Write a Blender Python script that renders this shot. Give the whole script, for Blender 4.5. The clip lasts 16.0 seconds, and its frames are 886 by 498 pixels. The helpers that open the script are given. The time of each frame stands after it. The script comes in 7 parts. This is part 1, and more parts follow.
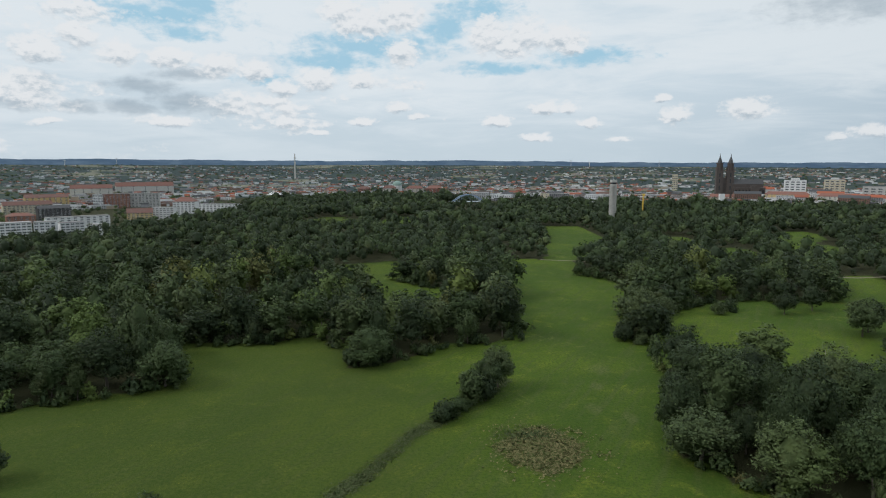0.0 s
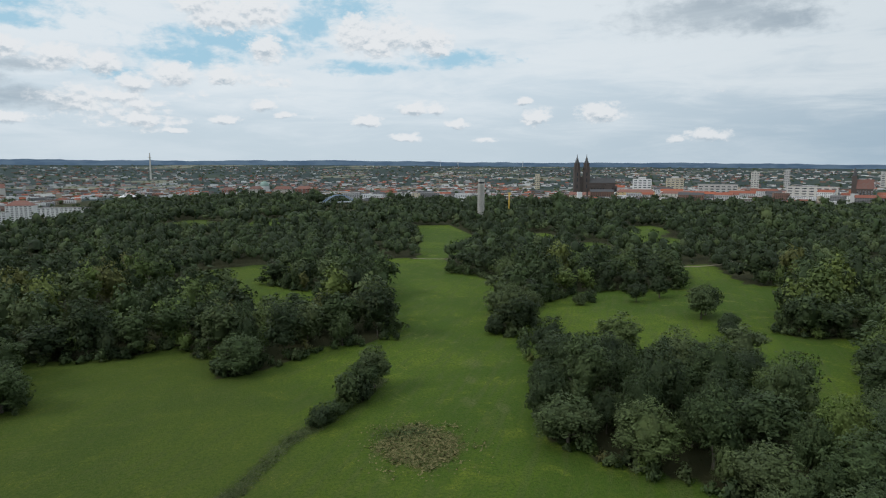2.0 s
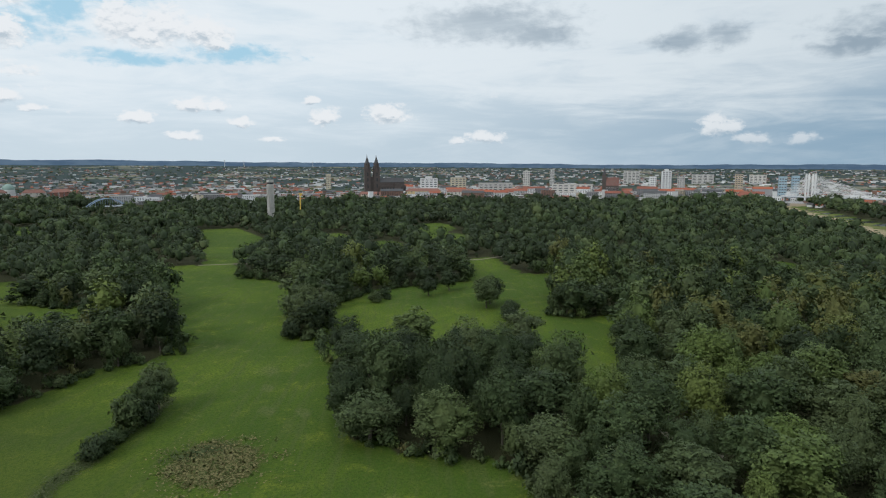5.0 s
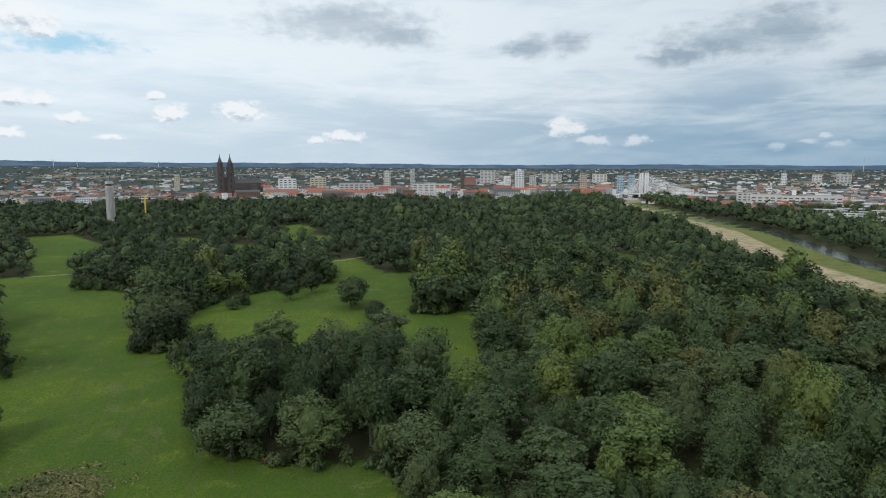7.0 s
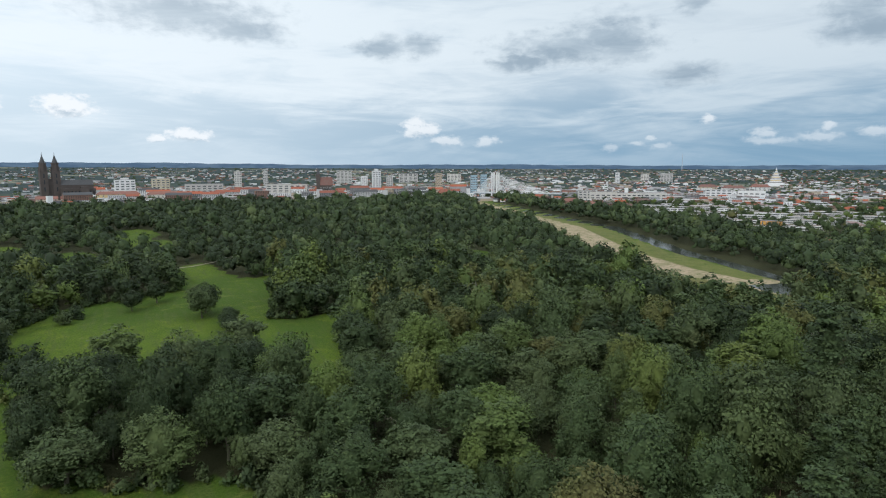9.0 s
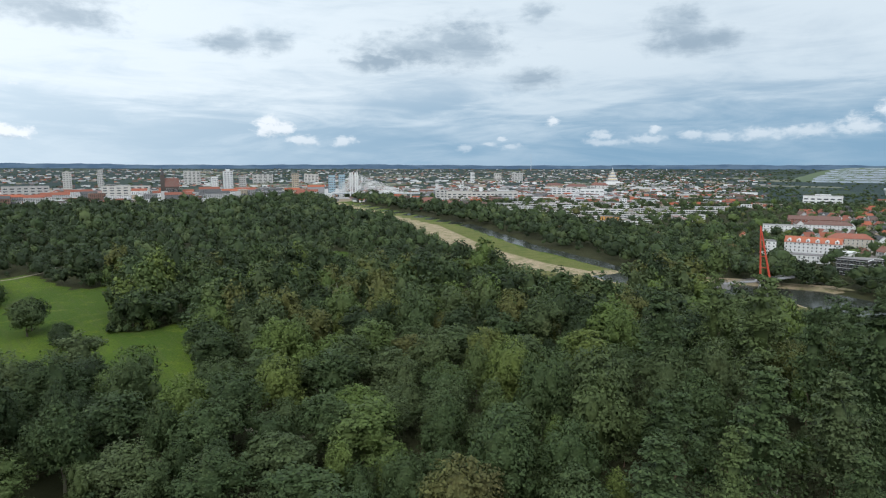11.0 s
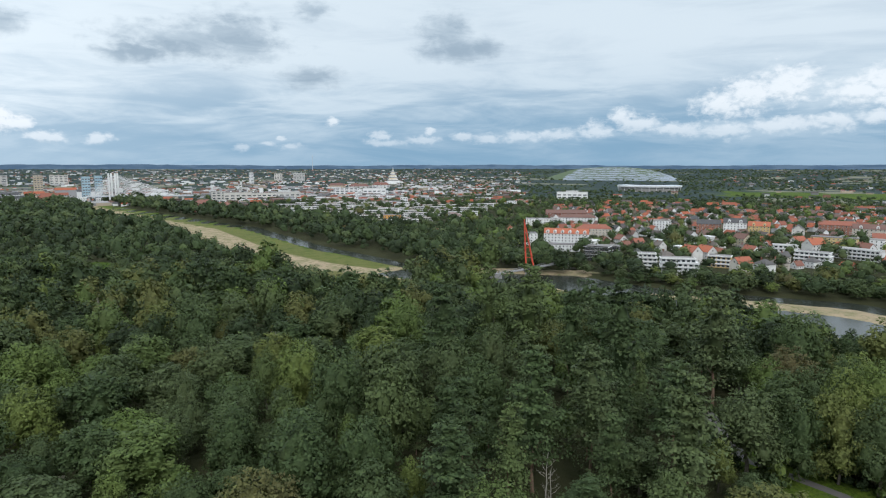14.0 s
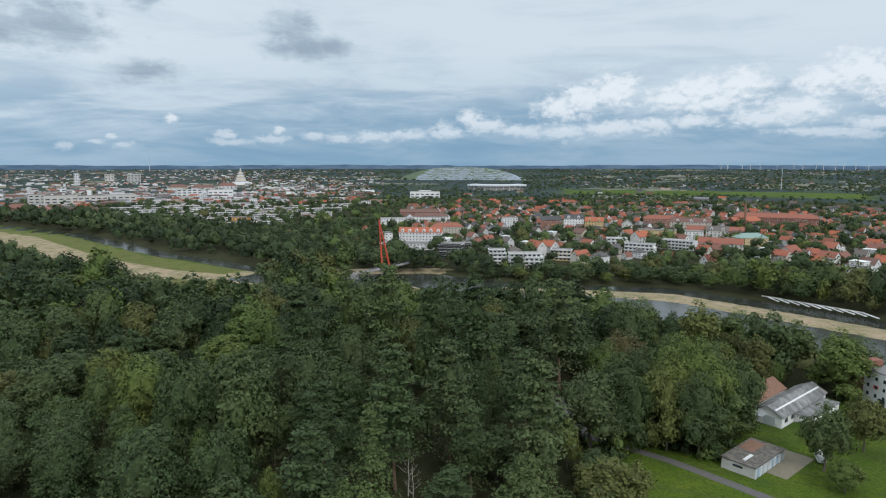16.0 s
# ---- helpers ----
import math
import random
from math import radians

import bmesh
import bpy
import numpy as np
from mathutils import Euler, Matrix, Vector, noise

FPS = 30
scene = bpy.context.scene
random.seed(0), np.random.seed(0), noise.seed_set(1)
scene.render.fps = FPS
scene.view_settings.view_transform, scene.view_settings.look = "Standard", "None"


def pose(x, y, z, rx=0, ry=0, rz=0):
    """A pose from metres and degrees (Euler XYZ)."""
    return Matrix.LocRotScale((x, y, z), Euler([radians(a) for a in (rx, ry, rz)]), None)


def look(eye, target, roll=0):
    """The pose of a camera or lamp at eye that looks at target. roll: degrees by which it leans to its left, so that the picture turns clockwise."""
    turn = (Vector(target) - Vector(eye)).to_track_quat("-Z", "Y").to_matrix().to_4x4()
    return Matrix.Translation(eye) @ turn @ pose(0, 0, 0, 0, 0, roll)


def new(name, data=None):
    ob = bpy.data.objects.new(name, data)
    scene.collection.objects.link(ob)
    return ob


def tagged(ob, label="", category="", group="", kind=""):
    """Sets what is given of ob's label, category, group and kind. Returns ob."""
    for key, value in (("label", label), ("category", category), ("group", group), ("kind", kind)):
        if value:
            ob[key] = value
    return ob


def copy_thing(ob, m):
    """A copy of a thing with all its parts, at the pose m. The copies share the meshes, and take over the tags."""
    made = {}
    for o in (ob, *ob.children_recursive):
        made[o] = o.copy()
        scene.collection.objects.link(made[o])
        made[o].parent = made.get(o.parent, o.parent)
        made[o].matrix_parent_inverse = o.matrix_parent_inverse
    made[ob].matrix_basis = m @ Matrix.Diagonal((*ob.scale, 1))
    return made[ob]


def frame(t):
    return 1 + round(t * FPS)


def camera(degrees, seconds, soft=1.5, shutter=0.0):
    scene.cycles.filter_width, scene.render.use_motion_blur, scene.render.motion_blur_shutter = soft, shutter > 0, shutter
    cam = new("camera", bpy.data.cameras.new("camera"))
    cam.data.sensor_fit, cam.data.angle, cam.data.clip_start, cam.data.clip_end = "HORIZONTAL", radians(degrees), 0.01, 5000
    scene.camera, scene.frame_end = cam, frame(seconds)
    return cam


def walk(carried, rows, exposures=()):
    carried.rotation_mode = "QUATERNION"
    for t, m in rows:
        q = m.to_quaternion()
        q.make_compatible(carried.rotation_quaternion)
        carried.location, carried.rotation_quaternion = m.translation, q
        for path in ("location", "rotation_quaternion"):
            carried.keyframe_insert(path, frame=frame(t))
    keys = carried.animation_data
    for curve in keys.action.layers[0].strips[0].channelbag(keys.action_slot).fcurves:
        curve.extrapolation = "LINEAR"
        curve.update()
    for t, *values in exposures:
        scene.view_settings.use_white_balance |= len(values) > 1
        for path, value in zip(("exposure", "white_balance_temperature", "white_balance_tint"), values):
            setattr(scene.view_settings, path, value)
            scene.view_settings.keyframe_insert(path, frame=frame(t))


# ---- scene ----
# The camera hovers in one place and turns to its right.
EYE, PITCH = 80.0, -7.6
cam = camera(70.32, 16.0, 1.15)
YAWS = [(0.0, 0.0), (0.5, 2.85), (1.0, 5.78), (1.5, 8.69), (2.0, 11.64), (2.5, 14.69), (3.0, 17.79), (3.5, 20.9), (4.0, 24.08),
        (6.5, 39.79), (7.0, 42.95), (7.5, 46.15), (8.0, 49.39), (8.5, 52.61), (9.0, 55.85), (11.5, 71.83), (12.0, 75.08), (12.5, 78.31),
        (13.0, 81.55), (13.5, 84.83), (14.0, 88.12), (14.5, 91.43), (15.0, 94.7), (15.5, 98.0), (16.0, 101.33)]
EXPOSURES = [(0.0, -0.31, 6380, 10), (3.5, -0.27, 6360, 10), (7.0, -0.1, 6320, 10), (9.0, 0.0, 6260, 10), (12.5, 0.12, 6220, 10), (14.5, 0.08, 6210, 10), (16.0, -0.04, 6200, 10)]
walk(cam, [(t, pose(0, 0, EYE, 90 + PITCH, 0, -yaw)) for t, yaw in YAWS], EXPOSURES)

# ---- world, sun ----
SUN_AZ, SUN_EL = -100.0, 40.0


def bearing(az, d, z=0.0):
    """A place d metres off on the bearing az, degrees clockwise from the y axis."""
    return Vector((d * math.sin(radians(az)), d * math.cos(radians(az)), z))


class Nodes:
    """Short hand for building node trees."""

    def __init__(self, tree):
        self.tree = tree
        tree.nodes.clear()

    def add(self, kind, inputs=(), **props):
        n = self.tree.nodes.new(kind)
        if "operation" in props:
            n.operation = props["operation"]
        if "use_clamp" in props:
            n.use_clamp = props["use_clamp"]
        if "interpolation_type" in props:
            n.interpolation_type = props["interpolation_type"]
        if "data_type" in props:
            n.data_type, n.blend_type = props["data_type"], props["blend_type"]
        if "attribute_name" in props:
            n.attribute_name = props["attribute_name"]
        items = inputs.items() if isinstance(inputs, dict) else enumerate(inputs)
        for k, v in items:
            if isinstance(v, bpy.types.NodeSocket):
                self.tree.links.new(v, n.inputs[k])
            elif v is not None:
                n.inputs[k].default_value = v
        return n

    def math(self, op, a, b=None, c=None, clamp=False):
        return self.add("ShaderNodeMath", [a, b, c], operation=op, use_clamp=clamp).outputs[0]

    def vec(self, op, a, b=None):
        n = self.add("ShaderNodeVectorMath", [a, b], operation=op)
        return n.outputs[1] if op in ("LENGTH", "DOT_PRODUCT", "DISTANCE") else n.outputs[0]

    def noise(self, vector, scale, detail=4.0, rough=0.55, distort=0.0, colour=False):
        n = self.add("ShaderNodeTexNoise", {"Vector": vector, "Scale": scale, "Detail": detail, "Roughness": rough, "Distortion": distort})
        return n.outputs["Color" if colour else "Fac"]

    def ramp(self, fac, lo, hi, a=0.0, b=1.0, smooth=True):
        n = self.add("ShaderNodeMapRange", [fac, lo, hi, a, b], interpolation_type="SMOOTHSTEP" if smooth else "LINEAR")
        return n.outputs[0]

    def mix(self, fac, a, b, blend="MIX"):
        n = self.add("ShaderNodeMix", data_type="RGBA", blend_type=blend)
        for sock, v in ((n.inputs[0], fac), (n.inputs[6], a), (n.inputs[7], b)):
            if isinstance(v, bpy.types.NodeSocket):
                self.tree.links.new(v, sock)
            else:
                sock.default_value = (*v, 1.0) if isinstance(v, tuple) and len(v) == 3 else v
        return n.outputs[2]

    def xyz(self, x=0.0, y=0.0, z=0.0):
        return self.add("ShaderNodeCombineXYZ", [x, y, z]).outputs[0]


# clouds as bearing, height, half width and half height in degrees
WEST_CLOUDS = [(-29.4, 9.8, 1.7, 1.1), (-26.6, 8.8, 2.1, 1.1), (-22.8, 8.6, 2.1, 0.9), (-19.3, 8.2, 2.2, 1.1), (-16.2, 7.9, 1.9, 1.1), (-11.1, 7.4, 2.0, 1.0), (-7.1, 12.1, 3.1, 1.6), (-4.1, 12.7, 2.6, 1.6), (-9, 13, 2.0, 1.2), (-3.6, 9.7, 1.7, 1.3), (4, 11.2, 2.3, 1.9), (7.4, 11.1, 2.3, 1.6), (10.2, 10.8, 2.2, 1.4), (11.1, 10, 1.6, 0.9), (5.7, 10.2, 2.5, 1.0), (-7.2, 7.4, 1.7, 0.9), (-13.9, 6.6, 1.6, 0.8), (-32.1, 8.6, 2.2, 1.2)]
WEST_PUFFS = [(20.1, 4.2, 1.1, 0.8), (25.8, 4.6, 1.4, 0.7), (18.7, 5.5, 0.8, 0.4), (9.1, 5, 1.8, 0.7), (11, 4.9, 1.0, 0.6), (8.4, 2.4, 1.5, 0.5), (12.7, 3.8, 1.2, 0.4), (-3.9, 5.1, 1.2, 0.5), (-2.2, 4.4, 1.0, 0.4), (33.9, 2.6, 0.8, 0.5), (31.9, 2.2, 0.7, 0.4), (15.4, 2.2, 1.4, 0.3), (4.8, 3.9, 1.4, 0.6), (-7.2, 3.9, 1.5, 0.4), (-11.2, 2.9, 1.5, 0.3), (-23.1, 3.6, 2.6, 0.6), (-31.8, 3.3, 1.5, 0.3)]
MIDDLE_PUFFS = [(20.1, 4.2, 1.4, 0.9), (25.4, 4.6, 2.2, 0.9), (53.3, 3.3, 1.2, 1.2), (54.5, 3.1, 1.3, 0.8), (56.1, 2.2, 1.6, 0.6), (59.8, 2.1, 1.3, 0.5), (34.2, 2.5, 2.1, 0.6), (59.8, 2.1, 0.7, 0.4), (57, 2.2, 0.4, 0.3), (70.6, 1.5, 0.9, 0.4), (72.9, 1.9, 0.7, 0.3), (74.6, 1.6, 1.1, 0.4), (73.8, 2.5, 0.5, 0.3), (78.2, 3.9, 0.7, 0.3)]
EAST_CLOUDS = [(111.4, 4.8, 2.5, 1.4), (113.5, 5.6, 2.5, 1.8), (116.1, 6.3, 2.8, 1.8), (121.0, 5.5, 2.7, 1.3), (123.3, 6.0, 3.1, 1.7), (126.1, 6.4, 2.9, 1.8), (123.8, 5.1, 4.3, 0.9), (127.4, 3.8, 2.5, 1.0), (129.8, 4.2, 2.8, 1.6), (131.0, 4.4, 1.9, 1.4), (131.7, 6.4, 2.3, 1.4), (134.1, 6.9, 2.9, 2.0), (135.6, 6.2, 2.0, 1.7), (137.5, 5.7, 2.9, 2.1)]
FURTHER_EAST = [(132.9, 2.5, 5.6, 0.5), (135.7, 3.2, 2.7, 0.6)]
EAST_BANK = [(103.9, 4.1, 1.4, 1.1), (105.3, 3.5, 2.2, 0.9), (101.6, 3.0, 2.0, 0.8), (98.1, 2.6, 2.4, 0.7), (95.1, 2.5, 1.8, 0.7), (92.1, 2.3, 1.8, 0.5), (90.1, 2.4, 1.4, 0.5), (86.7, 2.3, 2.1, 0.5), (86.8, 3.0, 0.6, 0.4), (82.6, 2.6, 1.1, 0.4), (83.0, 2.0, 2.3, 0.4), (108.7, 2.9, 2.8, 0.8), (112.1, 2.8, 2.7, 0.9), (116.0, 3.2, 2.7, 0.8), (119.2, 3.3, 2.6, 0.8), (122.8, 3.6, 2.3, 0.8)]
GREY_CLOUDS = [(-32.3, 5.9, 1.7, 1.1), (-25, 6.3, 2.5, 0.7), (-29.8, 4.6, 1.9, 0.5), (-21.7, 5.1, 3.1, 0.9), (-26, 4.6, 2.5, 0.6), (-18.7, 4.8, 2.0, 0.7), (-33.5, 4.6, 2.1, 0.6), (-21.6, 7.4, 2.6, 0.5), (34.1, 12.1, 7.3, 1.6), (38.9, 11, 3.4, 1.0), (50.7, 10.1, 2.1, 1.0), (53.9, 10.2, 1.5, 1.0)]
EAST_GREY = [(61.9, 8.8, 1.3, 0.8), (67.3, 10.0, 6.4, 1.4), (70.2, 10.5, 3.7, 2.0), (71.2, 9.6, 2.6, 1.3), (63.0, 8.9, 3.1, 0.8), (88.2, 11.4, 2.3, 1.5), (89.4, 10.0, 3.4, 1.1), (91.6, 10.1, 1.6, 1.0), (76.6, 7.5, 2.6, 0.9), (53.9, 10.2, 1.4, 0.8), (50.5, 9.9, 2.3, 0.7), (76.9, 13.0, 1.5, 0.8)]
BLUE_GAPS = [(-5.9, 10.2, 8.5, 1.6), (-23.7, 11.8, 8.0, 1.3), (3.5, 13, 4.0, 1.8), (12.8, 9.2, 5.0, 0.9), (-9.6, 8.8, 5.6, 1.5), (0.3, 11.8, 2.6, 2.2), (-20.9, 12.8, 3.6, 1.2), (-21.8, 10.6, 3.4, 0.8), (-15.3, 7.2, 3.0, 0.6), (4.9, 8.4, 5.0, 0.7)]


def build_sky():
    world = bpy.data.worlds.new("sky")
    scene.world = world
    world.use_nodes = True
    n = Nodes(world.node_tree)
    direction = n.add("ShaderNodeTexCoord").outputs["Generated"]
    x, y, z = n.add("ShaderNodeSeparateXYZ", [direction]).outputs
    sky = n.add("ShaderNodeTexSky")
    sky.sky_type, sky.sun_disc, sky.sun_elevation, sky.sun_rotation = "NISHITA", False, radians(SUN_EL), radians(SUN_AZ)
    sky.air_density, sky.dust_density, sky.ozone_density = 1.0, 1.0, 1.5
    blue = n.add("ShaderNodeVectorMath", {0: sky.outputs[0], 3: 0.11}, operation="SCALE").outputs[0]
    az = n.math("MULTIPLY", n.math("ARCTAN2", x, y), 57.2958)
    el = n.math("MULTIPLY", n.math("ARCSINE", z), 57.2958)
    flat = n.xyz(az, el, 0.0)
    # thin layered veil, drawn out along the horizon
    streak = n.noise(n.vec("MULTIPLY", flat, (0.045, 0.24, 1.0)), 1.0, 6.0, 0.58, 0.6)
    wisp = n.noise(n.vec("MULTIPLY", flat, (0.11, 0.62, 1.0)), 1.0, 6.0, 0.62, 0.8)
    side = n.ramp(az, 5.0, 85.0)
    layer = n.math("ADD", n.math("MULTIPLY", streak, 0.62), n.math("MULTIPLY", wisp, 0.38))
    veil = n.ramp(n.math("ADD", layer, n.math("MULTIPLY", n.ramp(el, 2.0, 11.0), 0.13)), 0.42, 0.66)
    haze = n.mix(side, (0.68, 0.79, 0.86), (0.235, 0.385, 0.52))
    pale = n.mix(n.ramp(el, n.math("MULTIPLY", side, 2.5), n.math("MULTIPLY_ADD", side, 2.0, 9.0)), haze, n.mix(side, (0.74, 0.86, 0.94), (0.56, 0.65, 0.72)))
    bright = n.mix(side, (0.90, 0.97, 1.01), (0.74, 0.82, 0.86))
    col = n.mix(n.math("MULTIPLY", n.math("MULTIPLY", veil, n.ramp(az, 40.0, 95.0, 1.0, 0.6)), n.ramp(el, -1.0, 6.0, 0.25, 1.0)), pale, bright)
    # billows: a density, and the same a little higher up, which tells the lit tops from the grey bases
    wob = n.noise(n.vec("MULTIPLY", flat, (0.34, 0.62, 1.0)), 1.0, 5.0, 0.55, 0.0, True)
    warp = n.vec("MULTIPLY", n.vec("SUBTRACT", wob, (0.5, 0.5, 0.5)), (1.9, 1.1, 0.0))
    soft = n.vec("ADD", flat, warp)

    def body(p, clouds, grow=1.0):
        best = None
        for a, e, w, h in clouds:
            d = n.vec("LENGTH", n.vec("MULTIPLY", n.vec("SUBTRACT", p, (a, e, 0.0)), (1 / (w * grow), 1 / (h * grow), 0.0)))
            best = d if best is None else n.math("MINIMUM", best, d)
        return n.math("SUBTRACT", 1.0, best)

    def grain(lift):
        p = n.vec("ADD", flat, (0.0, lift, 0.0))
        return n.math("SUBTRACT", n.noise(n.vec("MULTIPLY", p, (0.62, 1.15, 1.0)), 1.0, 7.0, 0.62, 0.2), 0.5)

    def heaped(lift):
        """Fair-weather cumulus strewn over the left of the sky."""
        p = n.vec("ADD", flat, (9.0, lift, 4.0))
        return n.math("MULTIPLY", n.math("SUBTRACT", n.noise(n.vec("MULTIPLY", p, (0.085, 0.27, 1.0)), 1.0, 3.0, 0.5, 0.5), n.ramp(az, -20.0, 45.0, 0.56, 0.80)), 4.0)

    allw = WEST_CLOUDS + WEST_PUFFS + MIDDLE_PUFFS + EAST_CLOUDS + EAST_BANK + FURTHER_EAST

    def dense(lift):
        base = n.math("MAXIMUM", body(n.vec("ADD", soft, (0.0, lift, 0.0)), allw, 1.06), heaped(lift))
        p = n.vec("ADD", flat, (3.0, lift, 7.0))
        curl = n.math("SUBTRACT", n.noise(n.vec("MULTIPLY", p, (1.35, 2.1, 1.0)), 1.0, 6.0, 0.6, 0.3), 0.5)
        return n.math("ADD", n.math("ADD", base, n.math("MULTIPLY", grain(lift), 1.15)), n.math("MULTIPLY", curl, 1.25))

    hole = n.ramp(n.math("ADD", body(soft, BLUE_GAPS), n.math("MULTIPLY", grain(0.0), 2.0)), -0.1, 0.8)
    col = n.mix(n.math("MULTIPLY", hole, 0.9), col, n.mix(0.92, blue, (0.42, 0.72, 0.90)))
    grey = n.math("ADD", body(soft, GREY_CLOUDS + EAST_GREY, 1.25), n.math("MULTIPLY", grain(0.0), 1.5))
    col = n.mix(n.math("MULTIPLY", n.ramp(grey, -0.15, 0.85), n.ramp(az, 20.0, 65.0, 0.6, 0.95)), col, n.mix(n.ramp(wisp, 0.35, 0.7), (0.33, 0.42, 0.50), (0.47, 0.56, 0.63)))
    here, over = dense(0.0), dense(0.38)
    lit = n.ramp(n.math("SUBTRACT", over, here), -0.15, n.ramp(az, 20.0, 80.0, 0.6, 0.9))
    puff = n.mix(lit, n.mix(side, (0.97, 0.99, 1.0), (0.83, 0.875, 0.90)), n.mix(side, (0.56, 0.65, 0.72), (0.50, 0.60, 0.67)))
    col = n.mix(n.math("MULTIPLY", n.ramp(here, -0.05, n.ramp(az, 30.0, 90.0, 0.5, 0.75)), n.ramp(el, 0.0, n.ramp(az, 30.0, 90.0, 2.5, 6.0), 0.25, 0.95)), col, puff)
    # a veiled sky is brightest overhead
    col = n.add("ShaderNodeVectorMath", {0: col, 3: n.ramp(el, 16.0, 65.0, 1.0, 1.75)}, operation="SCALE").outputs[0]
    out = n.add("ShaderNodeBackground", [col, 1.0])
    n.add("ShaderNodeOutputWorld", [out.outputs[0]])


build_sky()
sun_data = bpy.data.lights.new("sun", "SUN")
sun_data.energy, sun_data.angle, sun_data.color = 1.5, radians(10), (1.0, 0.96, 0.91)
sun = new("sun", sun_data)
sun.matrix_world = look(bearing(SUN_AZ, 100 * math.cos(radians(SUN_EL)), 100 * math.sin(radians(SUN_EL))), (0, 0, 0))


# ---- materials ----
def material(name, shade, rough=0.8, metal=0.0, bump=None, spec=0.3):
    """A material; shade(n) gives its colour socket, bump(n) a height socket and strength."""
    m = bpy.data.materials.new(name)
    m.use_nodes = True
    n = Nodes(m.node_tree)
    colour = shade(n)
    b = n.add("ShaderNodeBsdfPrincipled", {"Base Color": colour if isinstance(colour, bpy.types.NodeSocket) else (*colour, 1.0), "Roughness": rough, "Metallic": metal, "Specular IOR Level": spec})
    if bump:
        height, strength, distance = bump(n)
        n.tree.links.new(n.add("ShaderNodeBump", {"Height": height, "Strength": strength, "Distance": distance}).outputs[0], b.inputs["Normal"])
    n.add("ShaderNodeOutputMaterial", [b.outputs[0]])
    return m


def place(n):
    return n.add("ShaderNodeNewGeometry").outputs["Position"]


def chance(n):
    return n.add("ShaderNodeObjectInfo").outputs["Random"]


def attribute(n, name):
    return n.add("ShaderNodeAttribute", attribute_name=name).outputs["Fac"]


def ground_colour(n):
    p = place(n)
    big, mid, fine = n.noise(p, 0.011, 5, 0.6, 0.6), n.noise(p, 0.085, 6, 0.66, 0.3), n.noise(p, 1.1, 5, 0.72)
    swath = n.noise(n.vec("MULTIPLY", n.add("ShaderNodeVectorRotate", {"Vector": p, "Angle": 0.5}).outputs[0], (0.35, 0.035, 0.0)), 1.0, 4, 0.6)
    grass = n.mix(n.ramp(big, 0.38, 0.62), (0.040, 0.076, 0.009), (0.080, 0.121, 0.011))
    grass = n.mix(n.math("MULTIPLY", n.ramp(mid, 0.52, 0.70), 0.7), grass, (0.122, 0.151, 0.018))
    grass = n.mix(n.math("MULTIPLY", n.ramp(mid, 0.47, 0.32), 0.8), grass, (0.044, 0.086, 0.010))
    grass = n.mix(n.math("MULTIPLY", n.ramp(swath, 0.48, 0.62), 0.6), grass, (0.066, 0.085, 0.025))
    blot = n.noise(p, 0.33, 5, 0.7, 0.4)
    grass = n.mix(n.math("MULTIPLY", n.ramp(blot, 0.50, 0.66), 0.55), grass, (0.039, 0.076, 0.010))
    grass = n.mix(n.math("MULTIPLY", n.ramp(n.noise(n.vec("ADD", p, (50.0, 9.0, 0.0)), 0.05, 6, 0.7, 0.5), 0.60, 0.70), 0.6), grass, (0.138, 0.155, 0.042))
    # cloud shade over the left of the meadow, painted as darker, duller grass
    grass = n.mix(n.ramp(attribute(n, "sunlit"), 0.0, 1.0), n.mix(0.6, grass, (0.043, 0.055, 0.012)), grass)
    # wheel ruts of an old track and pale bare spots
    for a, b, c in ((62.0, 240.0, 5.0), (50.0, 200.0, 3.5), (60.0, 192.0, 3.0), (56.0, 221.0, 3.0), (-20.0, 120.0, 4.0)):
        spot = n.vec("LENGTH", n.vec("MULTIPLY", n.vec("SUBTRACT", p, (a, b, 0.0)), (1.0 / c, 0.6 / c, 0.0)))
        grass = n.mix(n.math("MULTIPLY", n.ramp(n.math("ADD", spot, n.math("MULTIPLY", blot, 1.6)), 1.9, 1.2), 0.28), grass, (0.15, 0.14, 0.07))
    grass = n.mix(n.math("MULTIPLY", n.ramp(n.noise(p, 0.7, 5, 0.8), 0.44, 0.60), 0.38), grass, (0.085, 0.098, 0.020))
    grass = n.mix(n.math("MULTIPLY", n.ramp(fine, 0.45, 0.60), 0.75), grass, (0.032, 0.060, 0.008))
    # the uncut patch
    mat_ = n.vec("LENGTH", n.vec("MULTIPLY", n.vec("SUBTRACT", p, (28.4, 169.5, 0.0)), (1.0 / 13.0, 1.0 / 15.0, 0.0)))
    grass = n.mix(n.math("MULTIPLY", n.ramp(n.math("ADD", mat_, n.math("MULTIPLY", n.math("SUBTRACT", blot, 0.5), 1.3)), 1.0, 0.72), 0.85), grass, n.mix(n.ramp(fine, 0.4, 0.62), (0.105, 0.088, 0.034), (0.052, 0.058, 0.018)))
    flower = n.math("MULTIPLY", n.ramp(n.noise(p, 2.2, 3), 0.60, 0.70), n.ramp(mid, 0.50, 0.62))
    grass = n.mix(n.math("MULTIPLY", flower, 0.55), grass, (0.26, 0.24, 0.03))
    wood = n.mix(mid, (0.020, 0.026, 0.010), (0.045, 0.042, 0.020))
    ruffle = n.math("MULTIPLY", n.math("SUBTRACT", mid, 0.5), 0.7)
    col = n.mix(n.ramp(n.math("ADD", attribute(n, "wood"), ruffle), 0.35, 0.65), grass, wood)
